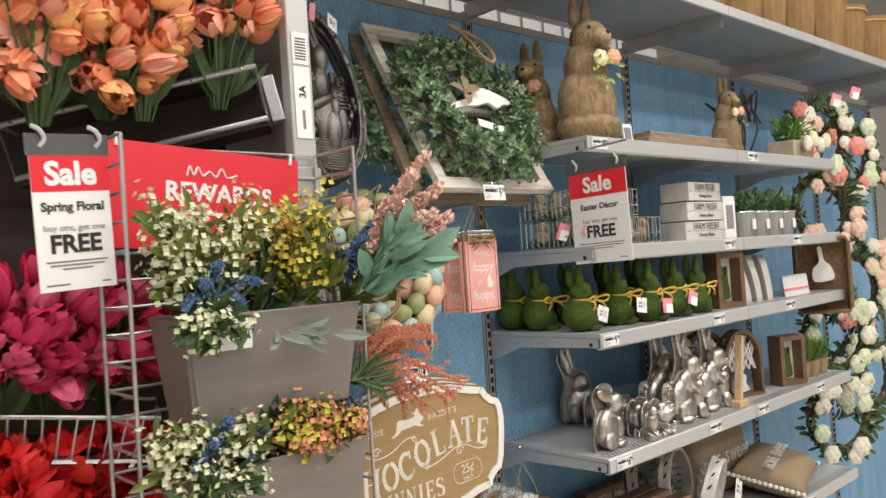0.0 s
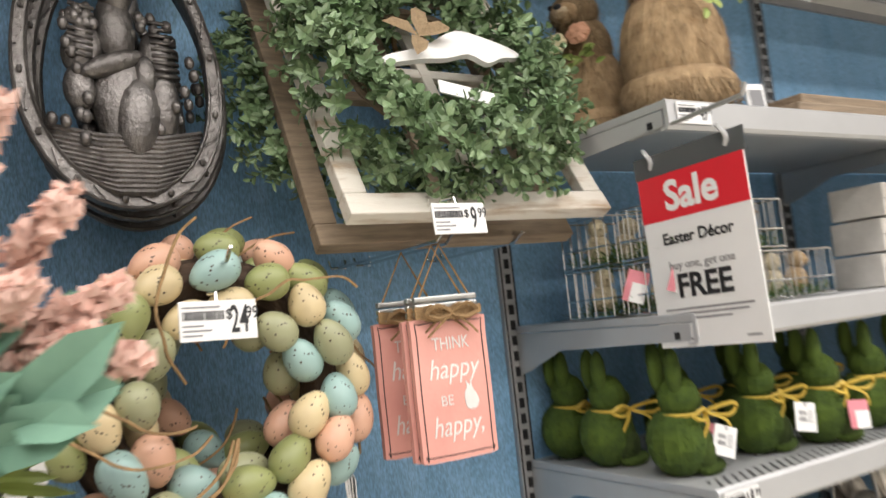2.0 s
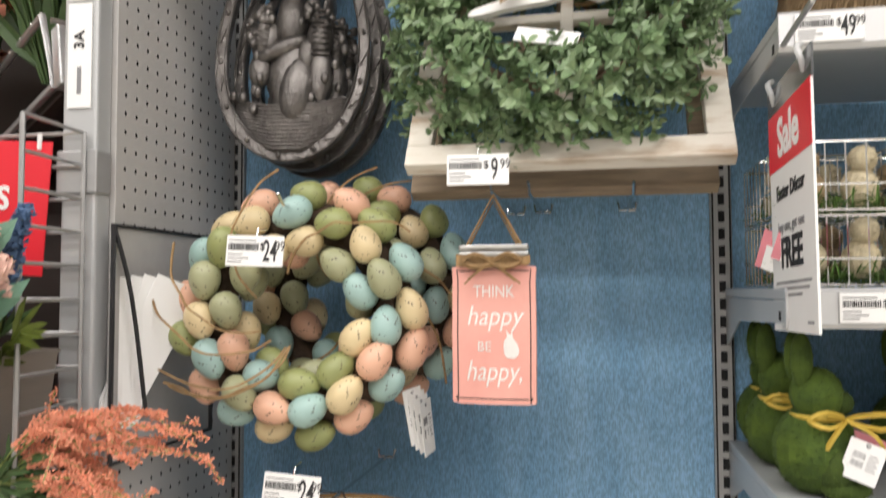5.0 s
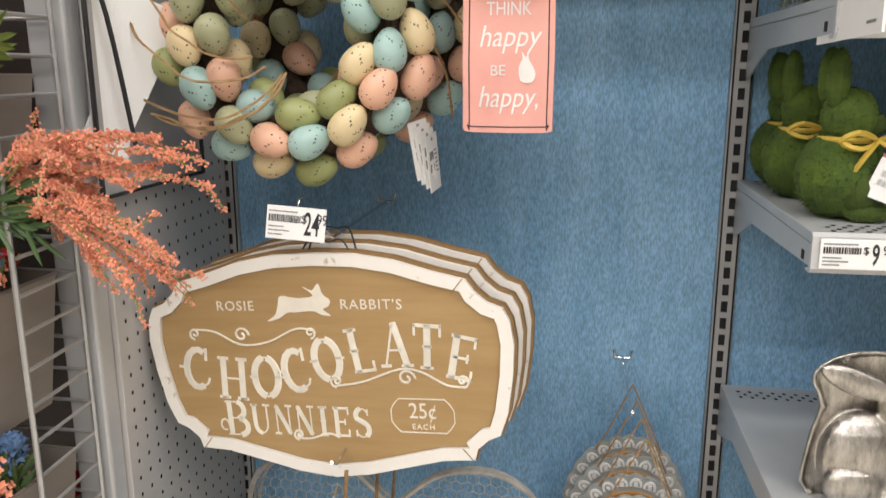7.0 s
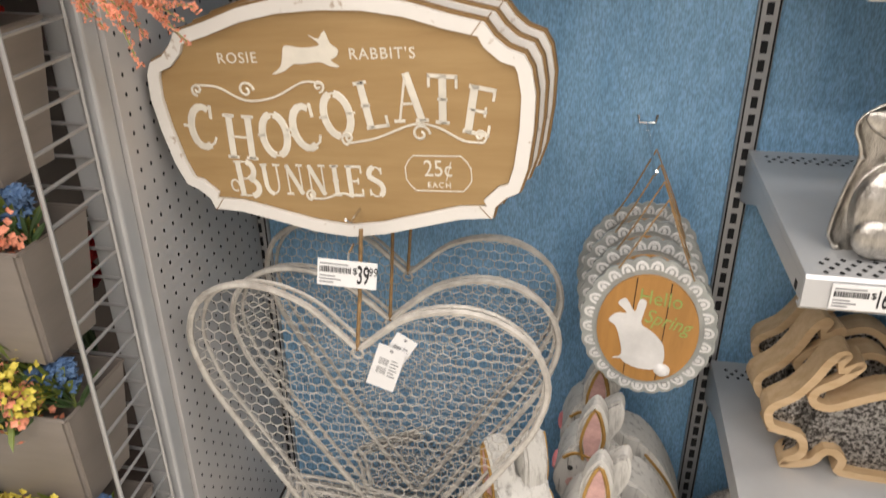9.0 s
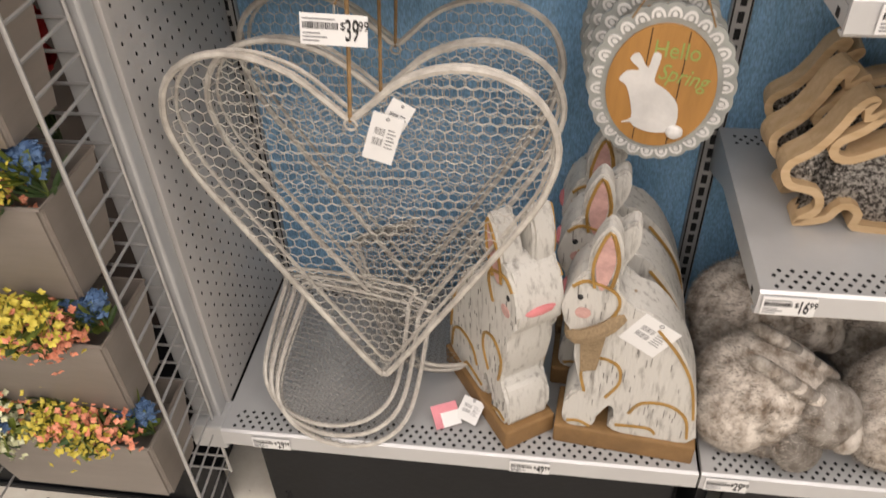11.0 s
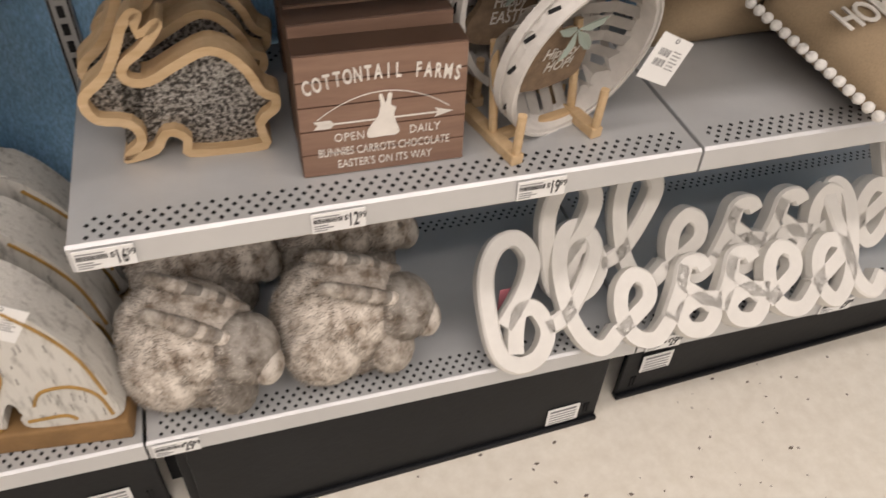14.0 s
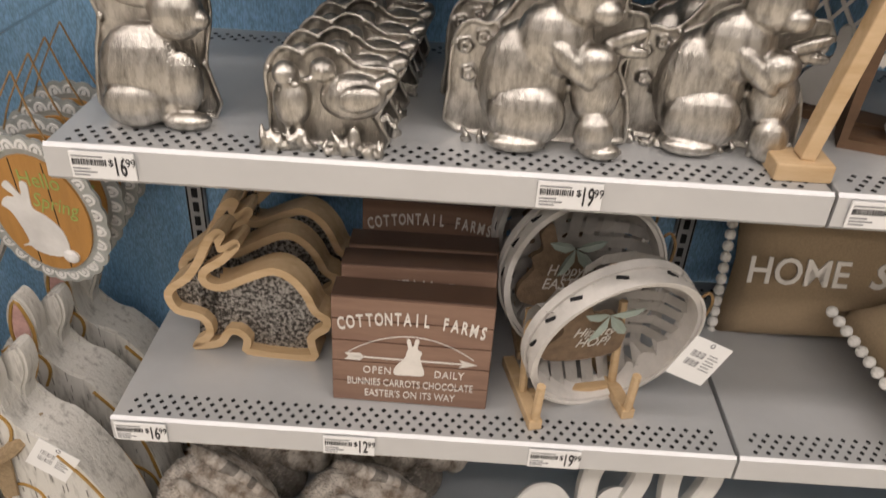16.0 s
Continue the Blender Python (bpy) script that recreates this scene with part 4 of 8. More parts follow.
def trug(m):
    tr = thing("wire_basket", "low grey wire mesh basket with whitewashed rim", "wire basket", "nested wire baskets", at=m)
    o = smooth_loop(WT, 4)
    part("rim", tube(bmesh.new(), [(x, 0, z) for x, z in o], 0.004, 6, True), PWIRE, tr)
    part("rim_wrap", tube(bmesh.new(), [(x * 0.97, 0.014, z * 0.97) for x, z in o], 0.0022, 5, True), PWIRE, tr)
    part("wire_mesh", hex_mesh(bmesh.new(), o, 0.0125, lambda x, z: (x, 0.05 * (1 - min(1, (x / 0.12) ** 2 + ((z - 0.05) / 0.17) ** 2)), z)), mat("grey_mesh_wire", (0.36, 0.35, 0.33), 0.5, 0.5), tr, kind="stuff")
    return tr


for k in range(3):
    trug(pose(0.185 + 0.014 * k, -0.322 - 0.012 * k, 0.358 - 0.009 * k, -54, 2 + 3 * k, -5) @ Matrix.Diagonal((1.02, 1, 0.84, 1)))
for k in range(2):
    trug(pose(0.36 + 0.01 * k, -0.17, 0.36 + 0.012 * k, -70, 0, 30))
swing_tag(pose(0.385, -0.345, 0.30, -60, 0, 25), 0.045, 0.04, True)
swing_tag(pose(0.425, -0.335, 0.306, -60, 0, -25), 0.04, 0.04)

# ---- oval spring signs with scalloped tin edge ----
GREYP = mat("grey_washed_tin", (0.45, 0.47, 0.45), 0.55, 0.2, 0.15, 20, 0.3, 120)
ORANGEW = mat("orange_wood", (0.50, 0.25, 0.065), 0.55, 0, 0.1, 6, 0.15, 120, stretch=(6, 1, 1))
WPAINT = mat("white_paint", (0.85, 0.84, 0.82), 0.5)


def oval_sign(m):
    ov = thing("oval_sign", "oval orange wooden sign with scalloped white tin edge", "wall sign", "oval spring signs", at=m)
    w, h = 0.092, 0.118
    n = 26
    edge = []
    for j in range(n * 6):
        a = 2 * math.pi * j / (n * 6)
        f = 1 + 0.035 * abs(math.sin(a * n / 2))
        edge.append((w * f * math.cos(a), h * f * math.sin(a)))
    part("scalloped_edge", slab(bmesh.new(), edge, 0.0, 0.004), GREYP, ov)
    bm = bmesh.new()
    for j in range(n):
        a = 2 * math.pi * (j + 0.5) / n
        c = Vector((w * 0.9 * math.cos(a), -0.001, h * 0.92 * math.sin(a)))
        mm = Matrix.Translation(c) @ pose(0, 0, 0, 0, 90 - math.degrees(math.atan2(h * math.sin(a) * w, w * math.cos(a) * h)), 0)
        arc = [(0.0088 * math.cos(q), 0.011 * math.sin(q) - 0.003) for q in (math.pi * k / 7 for k in range(8))]
        inn = [(x * 0.62, z * 0.62 - 0.001) for x, z in arc]
        ring(bm, arc + [(-0.0088, -0.006), (0.0088, -0.006)], inn + [(-0.0056, -0.006), (0.0056, -0.006)], -0.001, 0.001, mm)
        slab(bm, [(0.0032 * math.cos(q), 0.004 * math.sin(q) - 0.002) for q in (0.785 * k for k in range(8))], -0.001, 0.001, mm)
    part("scallop_paint", bm, WPAINT, ov, "white painted scallops")
    body = [(0.07 * math.cos(q), 0.094 * math.sin(q)) for q in (2 * math.pi * k / 48 for k in range(48))]
    part("oval_panel", slab(bmesh.new(), body, -0.004, 0.002), ORANGEW, ov)
    for s in (-1, 1):
        part("plank_joint", B(s * 0.023 - 0.0006, s * 0.023 + 0.0006, -0.0046, -0.0036, -0.087, 0.087), DARK, ov)
    GRN = mat("green_print", (0.36, 0.45, 0.12), 0.6)
    lettering("Hello", 0.034, GRN, ov, pose(0.012, -0.0046, 0.058) @ FACE, depth=0.0003, squeeze=0.8)
    lettering("Spring", 0.034, GRN, ov, pose(0.026, -0.0046, 0.022, 0, 8, 0) @ FACE, depth=0.0003, squeeze=0.75, shear=0.2)
    rb = smooth_loop([(-0.042, -0.06), (-0.03, -0.05), (-0.036, -0.02), (-0.044, 0.0), (-0.054, 0.008), (-0.045, 0.022), (-0.03, 0.026), (-0.044, 0.04), (-0.034, 0.05), (-0.02, 0.03), (-0.016, 0.052), (-0.006, 0.05), (-0.008, 0.028), (-0.008, 0.01), (0.008, 0.0), (0.026, -0.02), (0.03, -0.05), (0.02, -0.066), (-0.004, -0.07), (-0.024, -0.064), (-0.03, -0.058)], 3)
    part("bunny_print", slab(bmesh.new(), rb, -0.0055, -0.004), WPAINT, ov)
    part("cotton_tail", ball(bmesh.new(), (0.03, -0.006, -0.064), (0.012, 0.007, 0.011), u=10, v=7), WPAINT, ov)
    bm = bmesh.new()
    for s in (-1, 1):
        tube(bm, smooth_line([(s * 0.05, 0.0, 0.095), (s * 0.03, 0.0, 0.14), (0, 0.02, 0.2)], 3), 0.0014, 4)
    part("twine", bm, TWINE, ov)
    return ov


for k in range(4):
    oval_sign(pose(0.668 - 0.003 * k, -0.215 + 0.052 * k, 0.861 + 0.004 * k, 6, 2, -8 + 5 * k))
peg_hook(0.653, 1.095, 0.24)

# ---- chunky wooden rabbits on the base shelf ----
CHALK = mat("chalky_white_wood", (0.60, 0.585, 0.545), 0.8, 0, 0.1, 16, 0.5, 45, col2=(0.30, 0.285, 0.26), stretch=(5, 5, 1), fac=(0.52, 0.70))
GOLDP = mat("gold_edge_paint", (0.46, 0.27, 0.07), 0.5, 0.2, 0.15, 30)
EARP = mat("pink_wash", (0.66, 0.40, 0.36), 0.8, 0, 0.15, 60)
PLINTH = mat("brown_plinth_wood", (0.30, 0.17, 0.065), 0.7, 0, 0.15, 12, 0.3, 90)
RABBIT = [(0.008, 0.044), (0.004, 0.09), (0.013, 0.125), (0.033, 0.136), (0.022, 0.17), (0.012, 0.22), (0.01, 0.262), (-0.004, 0.283), (-0.014, 0.31), (-0.008, 0.345), (0.008, 0.382), (0.022, 0.392), (0.04, 0.397), (0.058, 0.386), (0.067, 0.352), (0.08, 0.337), (0.107, 0.33), (0.14, 0.3), (0.167, 0.258), (0.19, 0.205), (0.205, 0.15), (0.212, 0.1), (0.21, 0.044), (0.088, 0.044), (0.086, 0.07), (0.09, 0.1), (0.076, 0.116), (0.06, 0.092), (0.053, 0.044)]
RLINES = (((0.207, 0.11), (0.192, 0.19), (0.165, 0.248), (0.128, 0.298)), ((0.108, 0.1), (0.125, 0.13), (0.165, 0.135), (0.195, 0.11), (0.205, 0.06)), ((0.034, 0.138), (0.026, 0.19), (0.05, 0.22), (0.08, 0.208), (0.086, 0.17), (0.068, 0.13)), ((0.0, 0.362), (0.02, 0.376), (0.058, 0.362), (0.068, 0.335), (0.055, 0.3)), ((0.09, 0.065), (0.14, 0.07), (0.155, 0.058)), ((0.05, 0.05), (0.03, 0.06), (0.012, 0.056)))


def wooden_rabbit(m, label, bow=False):
    rb = thing("wooden_rabbit", label, "rabbit figure", "chunky wooden rabbits", at=m)
    T = 0.036
    out = smooth_loop(RABBIT, 3)
    bm = slab(bmesh.new(), out, -T, T)
    es = [e for e in bm.edges if abs(e.verts[0].co.y - e.verts[1].co.y) < 1e-6]
    bmesh.ops.bevel(bm, geom=es, offset=0.005, segments=2, affect="EDGES")
    part("body", bm, CHALK, rb)
    part("plinth", B(-0.008, 0.222, -0.043, 0.043, 0.0, 0.045, 0.004), PLINTH, rb)
    EAR = [(0.022, 0.36), (0.018, 0.4), (0.02, 0.432), (0.03, 0.46), (0.043, 0.475), (0.056, 0.46), (0.063, 0.43), (0.06, 0.395), (0.062, 0.36)]
    for s, lean, dz in ((-1, 0, 0), (1, 17, -0.014)):
        y0, y1 = sorted((s * 0.003, s * T))
        m2 = Matrix.Translation((0.042, 0, 0.36 + dz)) @ pose(0, 0, 0, 0, lean, 0) @ Matrix.Translation((-0.042, 0, -0.36))
        bm = slab(bmesh.new(), smooth_loop(EAR, 3), y0, y1, m2)
        bmesh.ops.bevel(bm, geom=[e for e in bm.edges if abs(e.verts[0].co.y - e.verts[1].co.y) < 1e-6], offset=0.004, segments=2, affect="EDGES")
        part("ear", bm, CHALK, rb)
        f0, f1 = sorted((s * (T + 0.0012), s * (T - 0.002)))
        part("ear_inside", slab(bmesh.new(), smooth_loop([(0.034, 0.37), (0.028, 0.41), (0.042, 0.462), (0.054, 0.42), (0.05, 0.385), (0.042, 0.362)], 3), f0, f1, m2), EARP, rb)
        part("gold_line", tube(bmesh.new(), [m2 @ Vector((x, s * (T + 0.0005), z)) for x, z in smooth_line([(0.03, 0.365), (0.025, 0.41), (0.042, 0.467), (0.058, 0.42), (0.054, 0.37)], 4)], 0.003, 4), GOLDP, rb)
    rr = random.Random(5)
    for s in (-1, 1):
        F0, F1 = s * (T + 0.0012), s * (T - 0.002)
        part("cheek", slab(bmesh.new(), [(0.018 + 0.012 * math.cos(q), 0.312 + 0.011 * math.sin(q)) for q in (0.628 * k for k in range(10))], F0, F1), EARP, rb)
        part("eye", ball(bmesh.new(), (0.012, s * T, 0.342), (0.0045, 0.002, 0.0055), u=8, v=6), INK, rb)
        for line in RLINES:
            part("gold_line", tube(bmesh.new(), smooth_line([(x, s * (T + 0.0005), z) for x, z in line], 4), 0.003, 4), GOLDP, rb)
        bm = bmesh.new()
        for k in range(130):
            x, z = rr.uniform(-0.04, 0.2), rr.uniform(0.05, 0.44)
            if inside((x, z), out) and inside((x, z + 0.02), out):
                y0, y1 = sorted((s * (T + 0.0008), s * (T - 0.001)))
                box(bm, x, x + rr.uniform(0.0008, 0.0016), y0, y1, z, z + rr.uniform(0.006, 0.02))
        part("grain_scratch", bm, mat("grey_scratch", (0.25, 0.24, 0.22), 0.8), rb, kind="stuff")
    part("nose", ball(bmesh.new(), (-0.013, 0.0, 0.322), (0.007, 0.024, 0.008), u=8, v=6), mat("nose_pink", (0.75, 0.25, 0.26), 0.6), rb)
    if bow:
        part("scarf", tube(bmesh.new(), smooth_loop([(0.012, -T - 0.004, 0.265), (0.06, -T - 0.005, 0.298), (0.085, 0.0, 0.325), (0.06, T + 0.004, 0.298), (0.01, T + 0.004, 0.265), (0.002, 0, 0.262)], 4), 0.012, 6, True), BURLAP, rb, "tan burlap neck scarf")
        part("scarf_tail", slab(bmesh.new(), [(0.018, 0.27), (0.056, 0.285), (0.048, 0.2), (0.024, 0.19)], -T - 0.008, -T - 0.004), BURLAP, rb)
    return rb


wooden_rabbit(pose(0.577, -0.324, 0.283, 0, 0, -6) @ Matrix.Diagonal((0.97, 1, 0.96, 1)), "white distressed wooden sitting rabbit with burlap scarf", True)
wooden_rabbit(pose(0.568, -0.2, 0.283, 0, 0, -4) @ Matrix.Diagonal((1, 1, 0.95, 1)), "white distressed wooden rabbit standing behind another", False)
wooden_rabbit(pose(0.572, -0.1, 0.283, 0, 0, 0) @ Matrix.Diagonal((1, 1, 0.95, 1)), "white distressed wooden rabbit at the back panel", False)
wooden_rabbit(pose(0.524, -0.362, 0.283, 0, 0, 123.5) @ Matrix.Diagonal((0.97, 1.08, 0.96, 1)), "white distressed wooden rabbit turned towards the aisle", False)
swing_tag(pose(0.686, -0.372, 0.555, 0, 32, -6), 0.062, 0.062)
price_label(pose(0.09, -0.408, 0.262), "29", "99", 0.066, 0.026)
price_label(pose(0.53, -0.408, 0.262), "49", "99", 0.066, 0.026)
for bx, by, bz in ((0.701, -0.348, 0.063), (1.511, -0.3725, 0.046), (1.715, -0.3365, 0.1)):
    cd = thing("kick_label", "small white printed label on black kick plate", "label", "kick plate labels", at=pose(bx, by, bz, 0, 0, 2.5))
    part("card", B(-0.033, 0.033, -0.001, 0.001, -0.024, 0.024), WHITE, cd)
    bm = bmesh.new()
    for k in range(5):
        box(bm, -0.028, 0.026, -0.0016, -0.0008, 0.014 - k * 0.0085, 0.0165 - k * 0.0085 + (0.003 if k == 0 else 0))
    part("small_print", bm, GREYINK, cd, kind="stuff")


# ---- makers for soft and furry things ----
def fur(bm, blobs, n, length, width, lean=(0, 0, -0.4), seed=1, jitter=0.35):
    """Short blades all over a set of ellipsoids (centre, radii)."""
    rr = random.Random(seed)
    tot = [(s[0] * s[1] + s[1] * s[2] + s[0] * s[2]) for c, s in blobs]
    lean = Vector(lean)
    for c, s in blobs:
        k = int(n * (s[0] * s[1] + s[1] * s[2] + s[0] * s[2]) / sum(tot))
        for i in range(k):
            u = Vector((rr.gauss(0, 1), rr.gauss(0, 1), rr.gauss(0, 1))).normalized()
            p = Vector(c) + Vector((u.x * s[0], u.y * s[1], u.z * s[2]))
            if any(c2 is not c and sum(((p[q] - c2[q]) / s2[q]) ** 2 for q in range(3)) < 0.92 for c2, s2 in blobs):
                continue
            nrm = Vector((u.x / s[0], u.y / s[1], u.z / s[2])).normalized()
            d = (nrm * 0.45 + lean + Vector((rr.gauss(0, jitter), rr.gauss(0, jitter), rr.gauss(0, jitter)))).normalized()
            sd = d.cross(nrm)
            if sd.length < 1e-3:
                continue
            sd.normalize()
            L = length * rr.uniform(0.6, 1.3)
            p = p - nrm * 0.002
            tip = p + d * L
            tip.z = max(tip.z, 0.001)
            bm.faces.new([bm.verts.new(q) for q in (p - sd * width, p + sd * width, tip)])
    return bm


def blob_mesh(blobs, u=18, v=12):
    bm = bmesh.new()
    for b in blobs:
        ball(bm, b[0], b[1], b[2] if len(b) > 2 else (0, 0, 0), u, v)
    return bm


# ---- furry grey bunnies lying on the base shelf ----
FURT = mat("fur_tips", (0.50, 0.46, 0.41), 0.75, 0, 0.2, 34, col2=(0.15, 0.115, 0.085), fac=(0.40, 0.66), isl=0.5)
LOPE = [((-0.025, 0, 0.088), (0.112, 0.078, 0.09)), ((0.078, -0.022, 0.106), (0.054, 0.052, 0.047)), ((0.114, -0.034, 0.092), (0.026, 0.03, 0.027)), ((-0.055, -0.05, 0.06), (0.066, 0.04, 0.06)), ((0.055, -0.045, 0.05), (0.04, 0.035, 0.045)), ((-0.02, 0, 0.03), (0.1, 0.072, 0.032))]
for ey, ez, ex in ((0.014, 0.157, 0.0), (-0.04, 0.146, 0.012)):
    LOPE += [((0.062 + ex - 0.0105 * k, ey - 0.001 * k, ez - 0.012 + 0.0042 * k), (0.018, 0.008 + 0.005 * math.sin(0.27 * k), 0.0095)) for k in range(12)]


def fur_bunny(m, seed, label):
    bm = blob_mesh(LOPE)
    fur(bm, LOPE, 36000, 0.0095, 0.0007, (-0.9, 0, -0.25), seed, 0.28)
    for p, s in (((0.099, -0.062, 0.128), (0.006, 0.004, 0.005)),):
        ball(bm, p, s, u=8, v=6)
    ob = part("furry_bunny", bm, FURT)
    ob.matrix_basis = m
    tagged(ob, label, "stuffed bunny", "furry bunnies on the base shelf")
    return ob


S = Matrix.Diagonal((0.92, 1.0, 1.16, 1))
fur_bunny(pose(0.908, -0.315, 0.283, 0, 0, -22) @ S, 1, "grey brown furry bunny lying at the shelf front")
fur_bunny(pose(1.135, -0.31, 0.283, 0, 0, -6) @ S, 2, "grey furry bunny lying beside another bunny")
fur_bunny(pose(0.92, -0.13, 0.283, 0, 0, -10) @ S, 3, "grey furry bunny lying behind the front row")
fur_bunny(pose(1.15, -0.12, 0.283, 0, 0, -4) @ S, 4, "grey furry bunny lying in the back row")

# ---- white cut-out word signs ----
CUTW = mat("white_lacquer_mdf", (0.73, 0.71, 0.67), 0.5, 0, 0.04, 20, 0.05, 150)
LET = {"b": [[(0.03, 0.075), (0.07, 0.125), (0.088, 0.17), (0.072, 0.203), (0.04, 0.198), (0.016, 0.155), (0.011, 0.09), (0.017, 0.035), (0.042, 0.011), (0.075, 0.02), (0.094, 0.055), (0.082, 0.092), (0.058, 0.094), (0.046, 0.065), (0.04, 0.03)]],
       "l": [[(-0.015, 0.06), (0.02, 0.075), (0.058, 0.125), (0.08, 0.172), (0.062, 0.205), (0.034, 0.195), (0.019, 0.145), (0.022, 0.08), (0.04, 0.03), (0.066, 0.012), (0.095, 0.035)]],
       "e": [[(-0.005, 0.03), (0.022, 0.048), (0.052, 0.072), (0.055, 0.1), (0.034, 0.115), (0.012, 0.095), (0.006, 0.055), (0.022, 0.018), (0.054, 0.01), (0.085, 0.04)]],
       "s": [[(-0.005, 0.035), (0.02, 0.08), (0.035, 0.115), (0.058, 0.118), (0.066, 0.103)], [(0.035, 0.115), (0.026, 0.088), (0.05, 0.062), (0.072, 0.034), (0.052, 0.008), (0.022, 0.014), (0.016, 0.04), (0.045, 0.056), (0.085, 0.05)]],
       "d": [[(-0.005, 0.04), (0.06, 0.09), (0.035, 0.112), (0.01, 0.085), (0.008, 0.035), (0.032, 0.01), (0.062, 0.045), (0.082, 0.12), (0.086, 0.18), (0.07, 0.205), (0.052, 0.19), (0.062, 0.12), (0.075, 0.04), (0.1, 0.012), (0.125, 0.04)]]}


def word_sign(m, label):
    ws = thing("word_sign", label, "cut-out sign", "white script word signs", at=m)
    x0 = 0.0
    for ch, step in zip("blessed", (0.108, 0.098, 0.085, 0.084, 0.084, 0.086, 0)):
        bm = bmesh.new()
        for k, pts in enumerate(LET[ch]):
            tube(bm, smooth_line([((x + x0) * 1.12, 0.0004 * k, z * 1.04) for x, z in pts], 6), 0.015, 12)
        for v in bm.verts:
            v.co.y = max(-0.016, min(0.016, v.co.y * 3.2))
        part("letter", bm, CUTW, ws)
        x0 += step
    return ws


word_sign(pose(1.328, -0.42, 0.286, -46, 0, 0), "white lacquered script word sign leaning on the shelf")
word_sign(pose(1.445, -0.33, 0.325, -28, 0, 0), "white lacquered script word sign leaning behind another")
tg = swing_tag(pose(1.395, -0.31, 0.34, 0, 0, 0), 0.04, 0.05, True)

# ---- bunny cut-outs with a silver stamped insert ----
PINE = mat("pale_pine", (0.62, 0.45, 0.27), 0.65, 0, 0.15, 9, 0.2, 120, col2=(0.50, 0.34, 0.18), stretch=(1, 6, 6))
STAMP = mat("stamped_silver", (0.46, 0.44, 0.41), 0.42, 0.8, 0.4, 230, 1.0, 260, col2=(0.06, 0.055, 0.05), fac=(0.42, 0.56))
BUN = [(-0.115, 0.08), (-0.11, 0.1), (-0.084, 0.122), (-0.065, 0.152), (-0.052, 0.18), (-0.034, 0.197), (-0.022, 0.19), (-0.03, 0.172), (-0.01, 0.184), (-0.004, 0.173), (-0.026, 0.146), (-0.05, 0.128), (-0.052, 0.116), (-0.034, 0.113), (0.0, 0.131), (0.036, 0.146), (0.064, 0.137), (0.086, 0.112), (0.098, 0.086), (0.114, 0.075), (0.112, 0.054), (0.092, 0.036), (0.091, 0.0), (-0.005, 0.0), (-0.009, 0.024), (-0.024, 0.032), (-0.04, 0.01), (-0.08, 0.0), (-0.079, 0.015), (-0.062, 0.03), (-0.068, 0.05), (-0.102, 0.058)]


def bunny_cutout(m, label):
    bc = thing("bunny_cutout", label, "bunny decor", "pine bunny cut-outs", at=m)
    o = smooth_loop(BUN, 3)
    part("frame", ring(bmesh.new(), o, inset_loop(o, 0.0115), -0.022, 0.022), PINE, bc)
    part("insert", slab(bmesh.new(), inset_loop(o, 0.0105), -0.006, 0.006), STAMP, bc, "stamped silver filigree insert")
    return bc


bunny_cutout(pose(0.95, -0.25, 0.683, -4, 0, -3), "pine bunny outline with silver filigree insert")
bunny_cutout(pose(0.945, -0.165, 0.683, -4, 0, 4), "pine bunny outline standing behind another")
bunny_cutout(pose(0.96, -0.085, 0.683, -3, 0, -8), "pine bunny outline against the blue panel")

# ---- brown box signs ----
BARN = mat("barn_brown_print", (0.27, 0.165, 0.115), 0.55, 0, 0.12, 7, 0.15, 120, col2=(0.20, 0.115, 0.08), stretch=(1, 7, 7))
BARND = mat("box_sign_edge", (0.10, 0.055, 0.035), 0.55, 0, 0.1, 10)
PALE = mat("pale_print", (0.80, 0.76, 0.70), 0.6)


